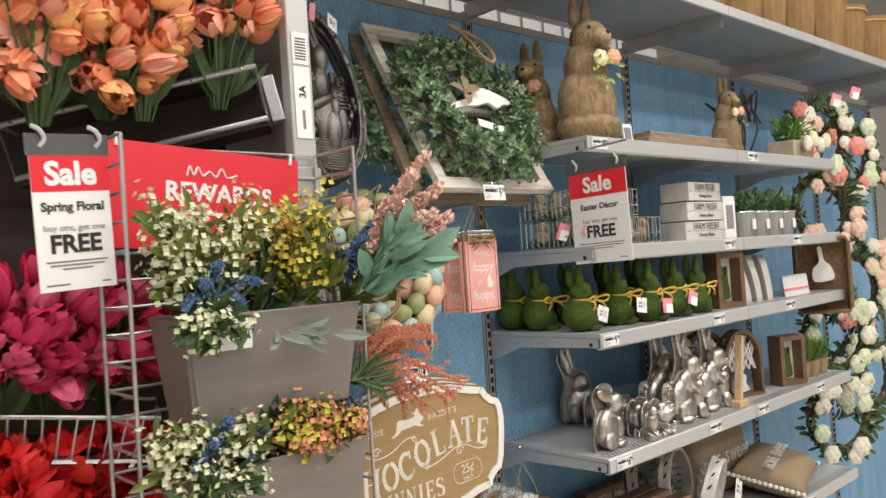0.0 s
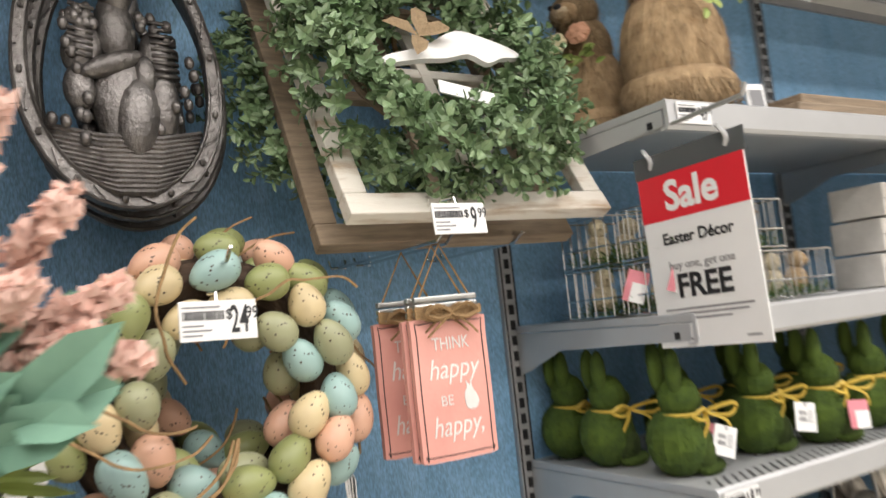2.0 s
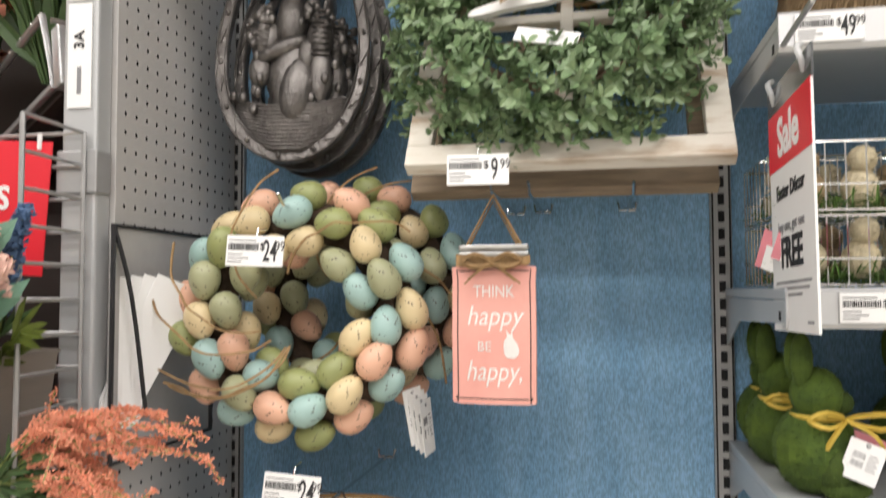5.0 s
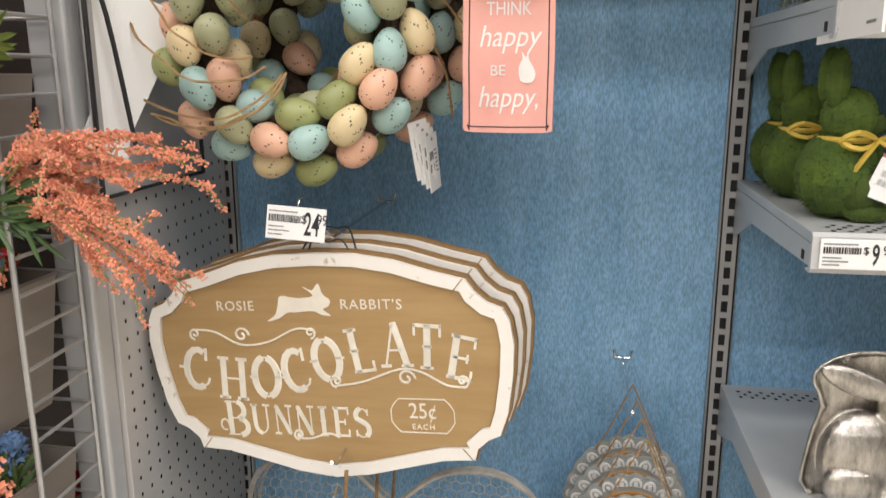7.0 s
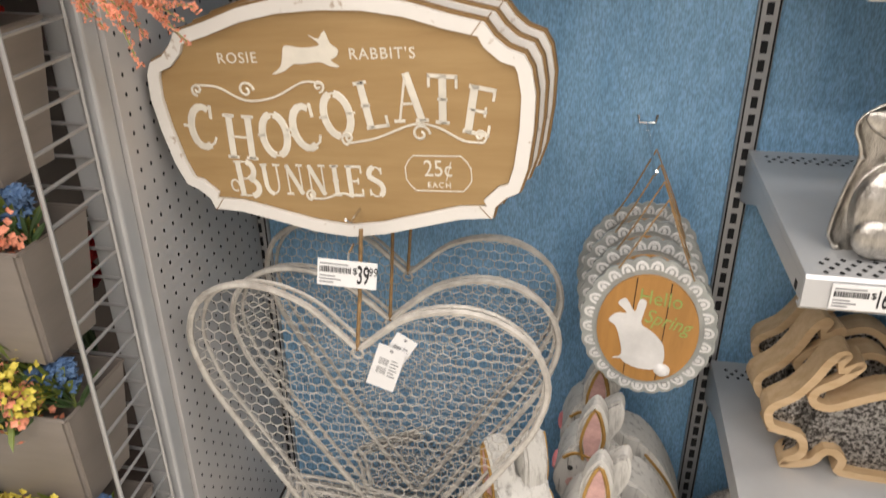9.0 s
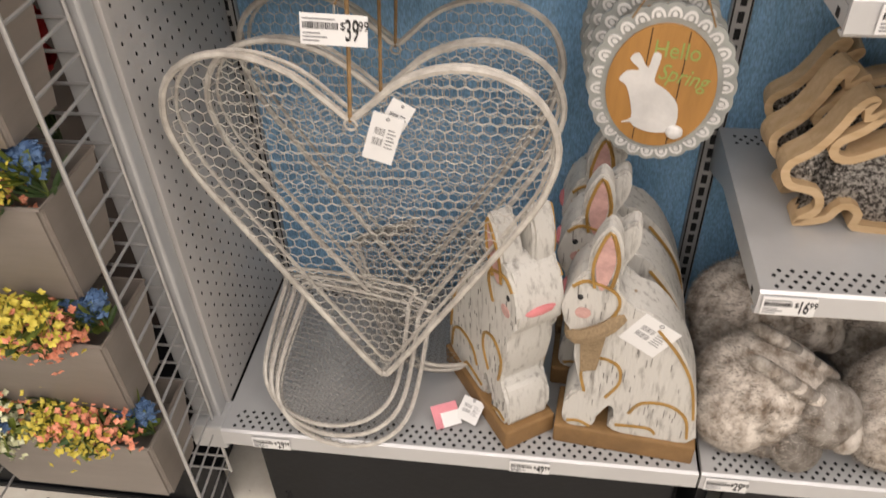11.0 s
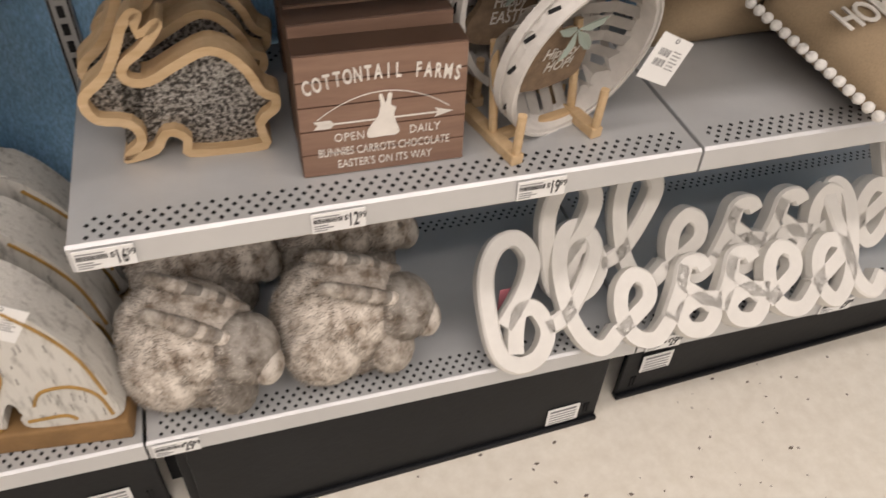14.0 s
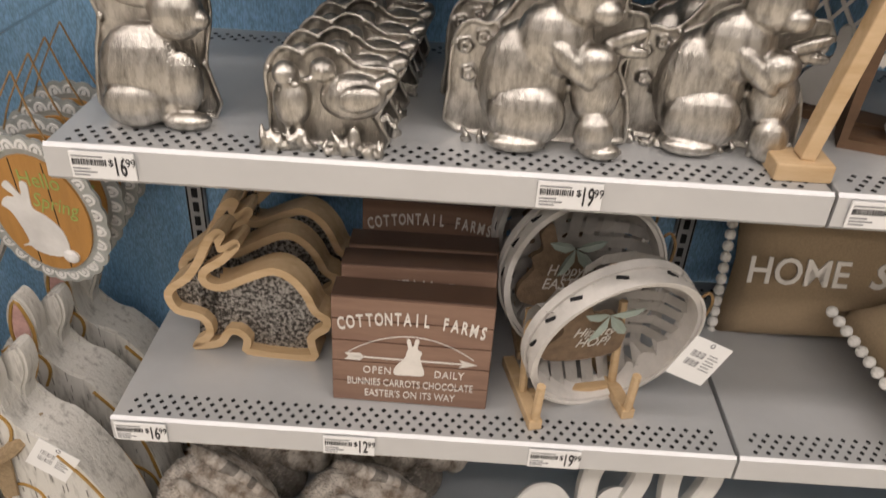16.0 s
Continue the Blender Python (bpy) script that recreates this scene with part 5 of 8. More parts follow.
def box_sign(m, label):
    bs = thing("box_sign", label, "box sign", "brown farm box signs", at=m)
    W, H = 0.204, 0.165
    part("box", B(-W / 2, W / 2, -0.012, 0.03, 0, H, 0.001), BARND, bs)
    for k in range(5):
        part("plank", B(-W / 2 + 0.001, W / 2 - 0.001, -0.0155, -0.012, 0.001 + k * H / 5, (k + 1) * H / 5 - 0.0012, 0.0005), BARN, bs)
    Y = -0.0162
    txt = "COTTONTAIL FARMS"
    for k, ch in enumerate(txt):
        t = k / (len(txt) - 1) - 0.5
        lettering(ch, 0.0265, PALE, bs, pose(t * 0.178, Y, 0.137 - 0.05 * t * t, 0, t * 14, 0) @ FACE, depth=0.0004, squeeze=0.52, bold=0.0006)
    part("arc_line", tube(bmesh.new(), [(0.16 * (t - 0.5), Y, 0.112 - 0.03 * (2 * t - 1) ** 2) for t in (i / 12 for i in range(13))], 0.0006, 4), PALE, bs)
    lettering("OPEN", 0.0165, PALE, bs, pose(-0.043, Y, 0.054) @ FACE, depth=0.0004, squeeze=0.8, spacing=1.15)
    lettering("DAILY", 0.0165, PALE, bs, pose(0.05, Y, 0.054) @ FACE, depth=0.0004, squeeze=0.8, spacing=1.1)
    lettering("BUNNIES CARROTS CHOCOLATE", 0.0165, PALE, bs, pose(0, Y, 0.034) @ FACE, depth=0.0004, squeeze=0.66)
    lettering("EASTER'S ON ITS WAY", 0.0165, PALE, bs, pose(0, Y, 0.0155) @ FACE, depth=0.0004, squeeze=0.72)
    bm = B(-0.075, 0.07, Y - 0.0004, Y + 0.0004, 0.0735, 0.0755)
    slab(bm, [(0.062, 0.081), (0.085, 0.0745), (0.062, 0.068), (0.067, 0.0745)], Y - 0.0004, Y + 0.0004)
    slab(bm, [(-0.085, 0.08), (-0.065, 0.08), (-0.06, 0.0745), (-0.065, 0.069), (-0.085, 0.069), (-0.08, 0.0745)], Y - 0.0004, Y + 0.0004)
    part("arrow_print", bm, PALE, bs)
    rb = smooth_loop([(-0.02, 0.05), (-0.02, 0.062), (-0.008, 0.078), (-0.006, 0.086), (-0.004, 0.094), (-0.006, 0.106), (-0.002, 0.108), (0.002, 0.096), (0.005, 0.108), (0.01, 0.107), (0.008, 0.094), (0.014, 0.088), (0.012, 0.08), (0.014, 0.07), (0.018, 0.056), (0.014, 0.05), (0.0, 0.05)], 3)
    part("bunny_print", slab(bmesh.new(), rb, Y - 0.0008, Y), PALE, bs)
    return bs


for k, (y, z, r) in enumerate(((-0.332, 0.683, -1), (-0.262, 0.684, 1), (-0.215, 0.684, 0), (-0.09, 0.684, -1))):
    box_sign(pose(1.178 + 0.003 * k, y, z, -2, 0, r), "brown planked wooden box sign with white lettering")

# ---- white split-wood tobacco baskets on pine easels ----
SPLIT = mat("whitewashed_splint", (0.70, 0.67, 0.63), 0.7, 0, 0.1, 18, 0.3, 150)
ROUGHB = mat("brown_felt", (0.24, 0.165, 0.105), 0.95, 0, 0.15, 80, 0.4, 400)


def round_basket(m, words, easel=True):
    rb = thing("hanging_basket", "round white woven splint basket with felt bunny", "basket", "white splint baskets on easels", at=m)
    W, H = 0.112, 0.118
    def oval(r):
        return [(W * r * math.cos(a), H * r * math.sin(a)) for a in (2 * math.pi * j / 48 for j in range(48))]

    part("rim_band", ring(bmesh.new(), oval(1.0), oval(0.95), -0.02, 0.014), SPLIT, rb)
    for r, y in ((1.015, -0.017), (1.02, 0.009)):
        part("hoop", ring(bmesh.new(), oval(r + 0.02), oval(r - 0.012), y - 0.006, y + 0.006), SPLIT, rb)
    for j in range(13):
        a = 2 * math.pi * (j + 0.5 + 0.25 * math.sin(5 * j)) / 13
        part("slot", tube(bmesh.new(), [(W * 1.004 * math.cos(a + s * 0.06), -0.004 + 0.003 * s, H * 1.004 * math.sin(a + s * 0.06)) for s in (-1, 0, 1)], 0.0028, 5), DARK, rb)
    for k in range(-4, 5):
        for ax in (0, 1):
            t = k * 0.0235
            half = (H if ax == 0 else W) * math.sqrt(max(0.05, 1 - (t / (W if ax == 0 else H)) ** 2))
            pts = [(-1, 0.0), (-0.75, 0.03), (-0.3, 0.044), (0.3, 0.044), (0.75, 0.03), (1, 0.0)]
            bm = bmesh.new()
            rows = []
            for f, dy in pts:
                o = 0.0012 * (1 if (k + ax) % 2 else -1)
                c = ((t, dy + o, f * half) if ax == 0 else (f * half, dy + o, t))
                w = 0.0085
                rows.append([bm.verts.new((c[0] - w, c[1], c[2]) if ax == 0 else (c[0], c[1], c[2] - w)), bm.verts.new((c[0] + w, c[1], c[2]) if ax == 0 else (c[0], c[1], c[2] + w))])
            for a, b in zip(rows, rows[1:]):
                bm.faces.new((a[0], a[1], b[1], b[0]))
            bmesh.ops.solidify(bm, geom=bm.faces[:], thickness=0.0015)
            part("splint", bm, SPLIT, rb)
    o = smooth_loop([(-0.07, -0.045), (-0.075, -0.02), (-0.055, 0.005), (-0.06, 0.025), (-0.045, 0.035), (-0.05, 0.06), (-0.035, 0.075), (-0.025, 0.045), (-0.015, 0.03), (0.01, 0.028), (0.035, 0.0), (0.04, -0.035), (0.03, -0.055), (-0.02, -0.058)], 3)
    part("felt_bunny", slab(bmesh.new(), o, 0.008, 0.018, pose(-0.01, 0, 0)), ROUGHB, rb, "brown felt bunny cut-out")
    lettering(words[0], 0.024, PALE, rb, pose(-0.02, 0.0072, 0.0, 0, 6, 0) @ FACE, depth=0.0004, shear=0.2, squeeze=0.85)
    lettering(words[1], 0.024, PALE, rb, pose(-0.018, 0.0072, -0.022, 0, 6, 0) @ FACE, depth=0.0004, shear=0.2, squeeze=0.85)
    bm = bmesh.new()
    for d in ((-0.03, 0.012), (0.035, 0.01), (0.02, -0.025), (-0.015, -0.02)):
        leaf(bm, Vector((-0.01, 0.004, 0.035)), Vector((d[0], -0.005, d[1])), Vector((0, -1, 0)), 0.045, 0.016)
    part("ribbon", bm, mat("sage_ribbon", (0.34, 0.40, 0.35), 0.7), rb, "sage green ribbon bow")
    part("twine", tube(bmesh.new(), smooth_loop([(0.105, 0.0, 0.03), (0.125, 0.004, 0.05), (0.135, 0.0, 0.03), (0.125, -0.004, -0.0)], 4), 0.0022, 5, True), TWINE, rb)
    return rb


def easel(m):
    es = thing("plate_easel", "small pale pine plate easel", "easel", "pine easels", at=m)
    for s in (-1, 1):
        part("rail", B(s * 0.064 - 0.009, s * 0.064 + 0.009, -0.03, 0.1, 0, 0.016, 0.002), PINE, es)
        part("front_peg", tube(bmesh.new(), [(s * 0.064, -0.024, 0.012), (s * 0.064, -0.028, 0.075)], 0.006, 8), PINE, es)
        part("back_post", tube(bmesh.new(), [(s * 0.064, 0.03, 0.012), (s * 0.064, 0.045, 0.14)], 0.006, 8), PINE, es)
    part("crossbar", B(-0.066, 0.066, 0.02, 0.034, 0.002, 0.014, 0.002), PINE, es)
    return es


easel(pose(1.398, -0.335, 0.683, 0, 0, 14))
easel(pose(1.395, -0.21, 0.683, 0, 0, 4))
round_basket(pose(1.43, -0.322, 0.803, 13, 0, 19), ("Hippity", "HOP!"))
round_basket(pose(1.40, -0.215, 0.822, -4, 0, 14), ("Happy", "EASTER"))
round_basket(pose(1.395, -0.11, 0.824, -8, 0, 10), ("Happy", "EASTER"))
swing_tag(pose(1.532, -0.362, 0.802, 0, 28, 10), 0.06, 0.062)

# ---- burlap cushions ----
def cushion(m, w, h, d, label, words, poms=True):
    cu = thing("cushion", label, "cushion", "burlap cushions", at=m)
    bm = bmesh.new()
    n = 16
    grid = {}
    for s in (-1, 1):
        for i in range(n + 1):
            for j in range(n + 1):
                u, v = 2 * i / n - 1, 2 * j / n - 1
                bul = (max(0.0, 1 - u ** 4) * max(0.0, 1 - v ** 4)) ** 0.55
                pinch = 1 - 0.05 * (1 - abs(u)) * abs(v) - 0.05 * (1 - abs(v)) * abs(u)
                grid[s, i, j] = bm.verts.new((u * w / 2 * pinch, s * d / 2 * bul, v * h / 2 * pinch))
        for i in range(n):
            for j in range(n):
                bm.faces.new((grid[s, i, j], grid[s, i + 1, j], grid[s, i + 1, j + 1], grid[s, i, j + 1]))
    bmesh.ops.remove_doubles(bm, verts=bm.verts[:], dist=0.0005)
    part("cover", bm, BURL, cu, smooth=True)
    x = -w * 0.3
    for k, (tx, sz, sh) in enumerate(words):
        lettering(tx, sz, PALE, cu, pose(-w * 0.30 + k * w * 0.46, -d / 2 - 0.0008, 0.01 * k) @ FACE, depth=0.0012, shear=sh, squeeze=0.9, bold=0.0006)
    if poms:
        k = 0
        for sx in (-1, 1):
            for q in range(15):
                z = -h / 2 + h * q / 14
                bm = ball(bmesh.new(), (sx * (w / 2 + 0.004), 0, z), (0.0085, 0.0085, 0.0085), u=8, v=6)
                part("pompom", bm, WPOM, cu)
    return cu


BURL = mat("tan_burlap_cover", (0.34, 0.25, 0.155), 0.92, 0, 0.08, 300, 0.5, 700)
WPOM = mat("white_pompom", (0.80, 0.78, 0.74), 0.95, 0, 0.1, 80, 0.5, 400)
cushion(pose(1.845, -0.115, 0.80, -12, 0, 0), 0.42, 0.25, 0.10, "tan burlap cushion with white script standing up", (("HOME", 0.058, 0), ("sweet", 0.085, 0.25)))
cushion(pose(2.005, -0.26, 0.748, -78, 0, 16), 0.42, 0.25, 0.11, "tan burlap cushion with white pompom edge lying", (("HOME", 0.058, 0), ("sweet", 0.085, 0.25)))

# ---- silver chocolate moulds ----
SILV = mat("cast_silver", (0.60, 0.57, 0.525), 0.33, 1.0, 0.2, 60, col2=(0.3, 0.28, 0.25), stretch=(1.6, 1.6, 0.6), fac=(0.42, 0.68))


def mould(m, out, blobs, label, lines=0, seed=1, group="silver mould figures"):
    bm = slab(bmesh.new(), smooth_loop(out, 3), 0.0, 0.006)
    for b in blobs:
        ball(bm, (b[0][0], b[0][1] * 0.7, b[0][2]), (b[1][0], b[1][1] * 0.72, b[1][2]), b[2] if len(b) > 2 else (0, 0, 0), 16, 10)
    rr = random.Random(seed)
    for k in range(lines):
        x, z = rr.uniform(0.92, -0.92) * max(p[0] for p in out), rr.uniform(0.004, 0.026)
        tube(bm, [(x, -0.012 - 0.014 * rr.random(), 0.0), (x + rr.uniform(-0.004, 0.004), -0.02 - 0.008 * rr.random(), z * 0.6), (x + rr.uniform(-0.008, 0.008), -0.018, z)], [0.0055, 0.004, 0.0022], 5)
    tube(bm, [(x, -0.001, z + 0.002) for x, z in smooth_loop(out, 3)], 0.0028, 5, True)
    for p in out[::2]:
        ball(bm, (p[0] * 0.95, -0.003, 0.004 + p[1] * 0.95), (0.003, 0.003, 0.003), u=6, v=4)
    tmp = part("silver_mould", bm, SILV)
    fuse = tmp.modifiers.new("fuse", "REMESH")
    fuse.mode, fuse.voxel_size, fuse.use_smooth_shade = "VOXEL", 0.002, True
    soft = tmp.modifiers.new("soft", "SMOOTH")
    soft.factor, soft.iterations = 0.5, 2
    me = bpy.data.meshes.new_from_object(tmp.evaluated_get(bpy.context.evaluated_depsgraph_get()))
    bpy.data.objects.remove(tmp)
    me.materials.clear()
    me.materials.append(SILV)
    ob = new("silver_mould", me)
    tagged(ob, label, "mould figure", group)
    ob.matrix_basis = m
    return ob


nt = SILV.node_tree
strand = nt.nodes.new("ShaderNodeTexNoise")
strand.inputs["Scale"].default_value, strand.inputs["Detail"].default_value, strand.inputs["Distortion"].default_value = 130, 3, 1.2
squash = nt.nodes.new("ShaderNodeMapping")
squash.inputs["Scale"].default_value = (3.4, 1, 0.7)
squash.inputs["Rotation"].default_value = (0, 0.5, 0)
coord = nt.nodes.new("ShaderNodeTexCoord")
comb = nt.nodes.new("ShaderNodeBump")
comb.inputs["Strength"].default_value, comb.inputs["Distance"].default_value = 0.3, 0.003
nt.links.new(coord.outputs["Object"], squash.inputs["Vector"])
nt.links.new(squash.outputs["Vector"], strand.inputs["Vector"])
nt.links.new(strand.outputs["Fac"], comb.inputs["Height"])
nt.links.new(comb.outputs["Normal"], nt.nodes["Principled BSDF"].inputs["Normal"])

# outline and relief of each mould
STAND = ([(-0.045, 0), (-0.052, 0.06), (-0.05, 0.11), (-0.06, 0.16), (-0.035, 0.17), (-0.02, 0.15), (0.03, 0.155), (0.055, 0.13), (0.058, 0.08), (0.045, 0.06), (0.05, 0)],
         [((0, -0.012, 0.055), (0.04, 0.03, 0.055)), ((0, -0.02, 0.115), (0.032, 0.028, 0.03)), ((-0.022, -0.03, 0.012), (0.018, 0.022, 0.013)), ((0.022, -0.03, 0.012), (0.018, 0.022, 0.013)), ((-0.036, -0.012, 0.15), (0.014, 0.012, 0.035), (0, -30, 0)), ((0.038, -0.012, 0.12), (0.012, 0.012, 0.035), (0, 15, 0)), ((-0.02, -0.035, 0.075), (0.01, 0.012, 0.022)), ((0.02, -0.035, 0.075), (0.01, 0.012, 0.022)), ((0, -0.045, 0.108), (0.012, 0.01, 0.01))])
CHICK = ([(-0.05, 0.0), (-0.061, 0.043), (-0.062, 0.077), (-0.045, 0.098), (-0.025, 0.095), (-0.008, 0.104), (0.012, 0.1), (0.034, 0.085), (0.066, 0.085), (0.068, 0.068), (0.051, 0.034), (0.058, 0.0)],
         [((-0.037, -0.026, 0.08), (0.0135, 0.018, 0.0135)), ((-0.033, -0.018, 0.05), (0.02, 0.024, 0.028)), ((-0.025, -0.044, 0.075), (0.006, 0.006, 0.0035)), ((0.0, -0.026, 0.087), (0.0135, 0.019, 0.0125)), ((0.028, -0.018, 0.06), (0.034, 0.026, 0.024), (0, -8, 0)), ((0.037, -0.04, 0.064), (0.024, 0.01, 0.013), (0, -12, 0)), ((0.06, -0.014, 0.076), (0.013, 0.012, 0.008), (0, -20, 0)), ((-0.013, -0.042, 0.08), (0.006, 0.006, 0.0035)), ((-0.043, -0.042, 0.083), (0.003, 0.003, 0.003)), ((0.002, -0.045, 0.09), (0.003, 0.003, 0.003)), ((-0.022, -0.028, 0.01), (0.006, 0.01, 0.014)), ((0.03, -0.028, 0.015), (0.007, 0.01, 0.018))])
MOTHER = ([(-0.083, 0.0), (-0.095, 0.049), (-0.093, 0.1), (-0.078, 0.122), (-0.05, 0.122), (-0.022, 0.165), (-0.02, 0.215), (-0.028, 0.262), (-0.004, 0.276), (0.018, 0.225), (0.05, 0.216), (0.072, 0.185), (0.076, 0.145), (0.096, 0.14), (0.1, 0.112), (0.078, 0.088), (0.091, 0.059), (0.097, 0.018), (0.08, 0.0)],
          [((-0.018, -0.018, 0.068), (0.048, 0.036, 0.066)), ((-0.012, -0.042, 0.039), (0.042, 0.026, 0.036)), ((0.008, -0.024, 0.116), (0.04, 0.034, 0.042)), ((0.036, -0.032, 0.166), (0.036, 0.036, 0.033)), ((0.052, -0.06, 0.152), (0.016, 0.014, 0.012)), ((-0.006, -0.012, 0.232), (0.011, 0.01, 0.044), (0, -14, 0)), ((0.018, -0.012, 0.226), (0.011, 0.01, 0.04), (0, 10, 0)), ((0.028, -0.054, 0.098), (0.034, 0.014, 0.012), (0, 42, 0)), ((0.05, -0.046, 0.101), (0.022, 0.022, 0.019)), ((0.076, -0.03, 0.124), (0.026, 0.009, 0.008), (0, -22, 0)), ((0.084, -0.024, 0.11), (0.019, 0.008, 0.007), (0, 4, 0)), ((0.056, -0.03, 0.066), (0.026, 0.026, 0.035)), ((0.059, -0.05, 0.027), (0.021, 0.02, 0.023)), ((-0.02, -0.05, 0.011), (0.032, 0.024, 0.011)), ((0.068, -0.052, 0.009), (0.022, 0.02, 0.009)), ((0.03, -0.062, 0.18), (0.004, 0.004, 0.004))] + [((x + 0.0052 * math.cos(1.257 * k), -0.006, z + 0.0052 * math.sin(1.257 * k)), (0.0032, 0.006, 0.0032)) for x, z in ((-0.062, 0.108), (-0.054, 0.08), (-0.075, 0.069), (-0.06, 0.058), (-0.08, 0.098)) for k in range(5)])
HARE = ([(-0.055, 0.0), (-0.06, 0.06), (-0.05, 0.11), (-0.062, 0.145), (-0.03, 0.168), (0.02, 0.17), (0.05, 0.15), (0.06, 0.115), (0.05, 0.06), (0.055, 0.0)],
        [((-0.01, -0.02, 0.055), (0.046, 0.034, 0.055)), ((0.03, -0.028, 0.12), (0.028, 0.028, 0.028)), ((-0.022, -0.026, 0.145), (0.045, 0.012, 0.016), (0, 22, 0)), ((0.03, -0.035, 0.05), (0.02, 0.018, 0.034)), ((-0.02, -0.042, 0.028), (0.034, 0.02, 0.026)), ((0.03, -0.045, 0.01), (0.026, 0.018, 0.01)), ((0.052, -0.036, 0.115), (0.012, 0.014, 0.011))])
TALL = ([(-0.045, 0), (-0.055, 0.07), (-0.04, 0.13), (-0.06, 0.2), (-0.045, 0.235), (-0.02, 0.2), (0.0, 0.165), (0.04, 0.15), (0.05, 0.11), (0.045, 0.05), (0.055, 0.0)],
        [((0, -0.014, 0.055), (0.042, 0.032, 0.056)), ((0.008, -0.02, 0.125), (0.032, 0.028, 0.032)), ((-0.036, -0.014, 0.19), (0.013, 0.012, 0.05), (0, -20, 0)), ((-0.02, -0.008, 0.195), (0.011, 0.01, 0.045), (0, -10, 0)), ((0.02, -0.04, 0.07), (0.016, 0.012, 0.028)), ((0.02, -0.04, 0.012), (0.03, 0.02, 0.012)), ((-0.015, -0.04, 0.035), (0.026, 0.018, 0.03))])
Z4 = 1.064
mould(pose(0.9, -0.325, Z4, 0, 0, 8), *HARE, "cast silver hare mould with long lying ear")
for k, y in enumerate((-0.365, -0.31, -0.26, -0.2, -0.14)):
    mould(pose(1.085 + 0.006 * k, y, Z4, 0, 0, -4 + 2 * k), *CHICK, "cast silver mould of two chicks in grass", 34, 4 + k)
mould(pose(1.3, -0.318, Z4, 0, 0, -3), *MOTHER, "cast silver rabbit mould with baby rabbit", 30, 9)
mould(pose(1.295, -0.24, Z4, 0, 0, -3), *MOTHER, "cast silver rabbit mould standing behind another", 30, 9)
mould(pose(1.487, -0.3, Z4, 0, 0, -5), *MOTHER, "cast silver rabbit with baby beside a pine easel", 30, 10)
mould(pose(1.475, -0.22, Z4, 0, 0, -3), *MOTHER, "cast silver rabbit mould in the second row", 30, 11)
mould(pose(1.12, -0.06, Z4, 0, 0, -25), *TALL, "tall cast silver bunny mould with upright ears", 4, 12)

# ---- arched lattice windows and small frames on the fourth shelf ----
BROWNW = mat("walnut_stain", (0.17, 0.095, 0.05), 0.6, 0, 0.15, 9, 0.2, 100, stretch=(1, 6, 6))


def arch_window(m):
    aw = thing("arched_frame", "brown wooden arched frame with white lattice", "decor frame", "arched lattice frames", at=m)
    w, h = 0.085, 0.24
    o = [(-w, 0), (w, 0), (w, h * 0.55)] + [(w * math.cos(a), h * 0.55 + 0.1 * math.sin(a)) for a in (math.pi * k / 12 for k in range(1, 12))] + [(-w, h * 0.55)]
    part("frame", ring(bmesh.new(), o, inset_loop(o, 0.014), -0.022, 0.022), BROWNW, aw)
    for k in range(-3, 4):
        for s in (-1, 1):
            part("lattice_bar", tube(bmesh.new(), [(max(-0.07, min(0.07, k * 0.026 - s * 0.04)), 0, 0.09), (max(-0.07, min(0.07, k * 0.026 + s * 0.04)), 0, 0.215 - abs(k) * 0.012)], 0.003, 4), CUTW, aw)
    part("bunny", slab(bmesh.new(), smooth_loop([(-0.035, 0.015), (-0.035, 0.05), (-0.01, 0.075), (-0.012, 0.105), (0.0, 0.11), (0.006, 0.08), (0.02, 0.07), (0.016, 0.045), (0.03, 0.02)], 3), -0.006, 0.006), CUTW, aw)
    return aw


arch_window(pose(1.73, -0.295, Z4, 0, 0, -18))
arch_window(pose(1.66, -0.2, Z4, 0, 0, -30))
fr = thing("pine_post_frame", "tall pine stand beside silver moulds", "easel", at=pose(1.571, -0.362, Z4))
part("foot", B(-0.03, 0.03, -0.022, 0.022, 0, 0.02, 0.002), PINE, fr)
part("post", B(-0.008, 0.008, -0.012, 0.012, 0.02, 0.23, 0.002, pose(0, 0, 0, 0, 10, 0)), PINE, fr)


def block_frame(m, label):
    bf = thing("shadow_box", label, "frame", at=m)
    part("frame", ring(bmesh.new(), [(-0.06, 0), (0.06, 0), (0.06, 0.18), (-0.06, 0.18)], [(-0.042, 0.018), (0.042, 0.018), (0.042, 0.162), (-0.042, 0.162)], -0.03, 0.03), BROWNW, bf)
    part("backing", B(-0.043, 0.043, 0.015, 0.02, 0.017, 0.163), CUTW, bf)
    part("bunny", slab(bmesh.new(), smooth_loop([(-0.02, 0.03), (-0.022, 0.07), (-0.008, 0.095), (-0.014, 0.13), (-0.004, 0.135), (0.004, 0.1), (0.014, 0.135), (0.016, 0.09), (0.02, 0.06), (0.02, 0.03)], 3), 0.0, 0.012), MOSSM, bf, "green moss bunny")
    return bf


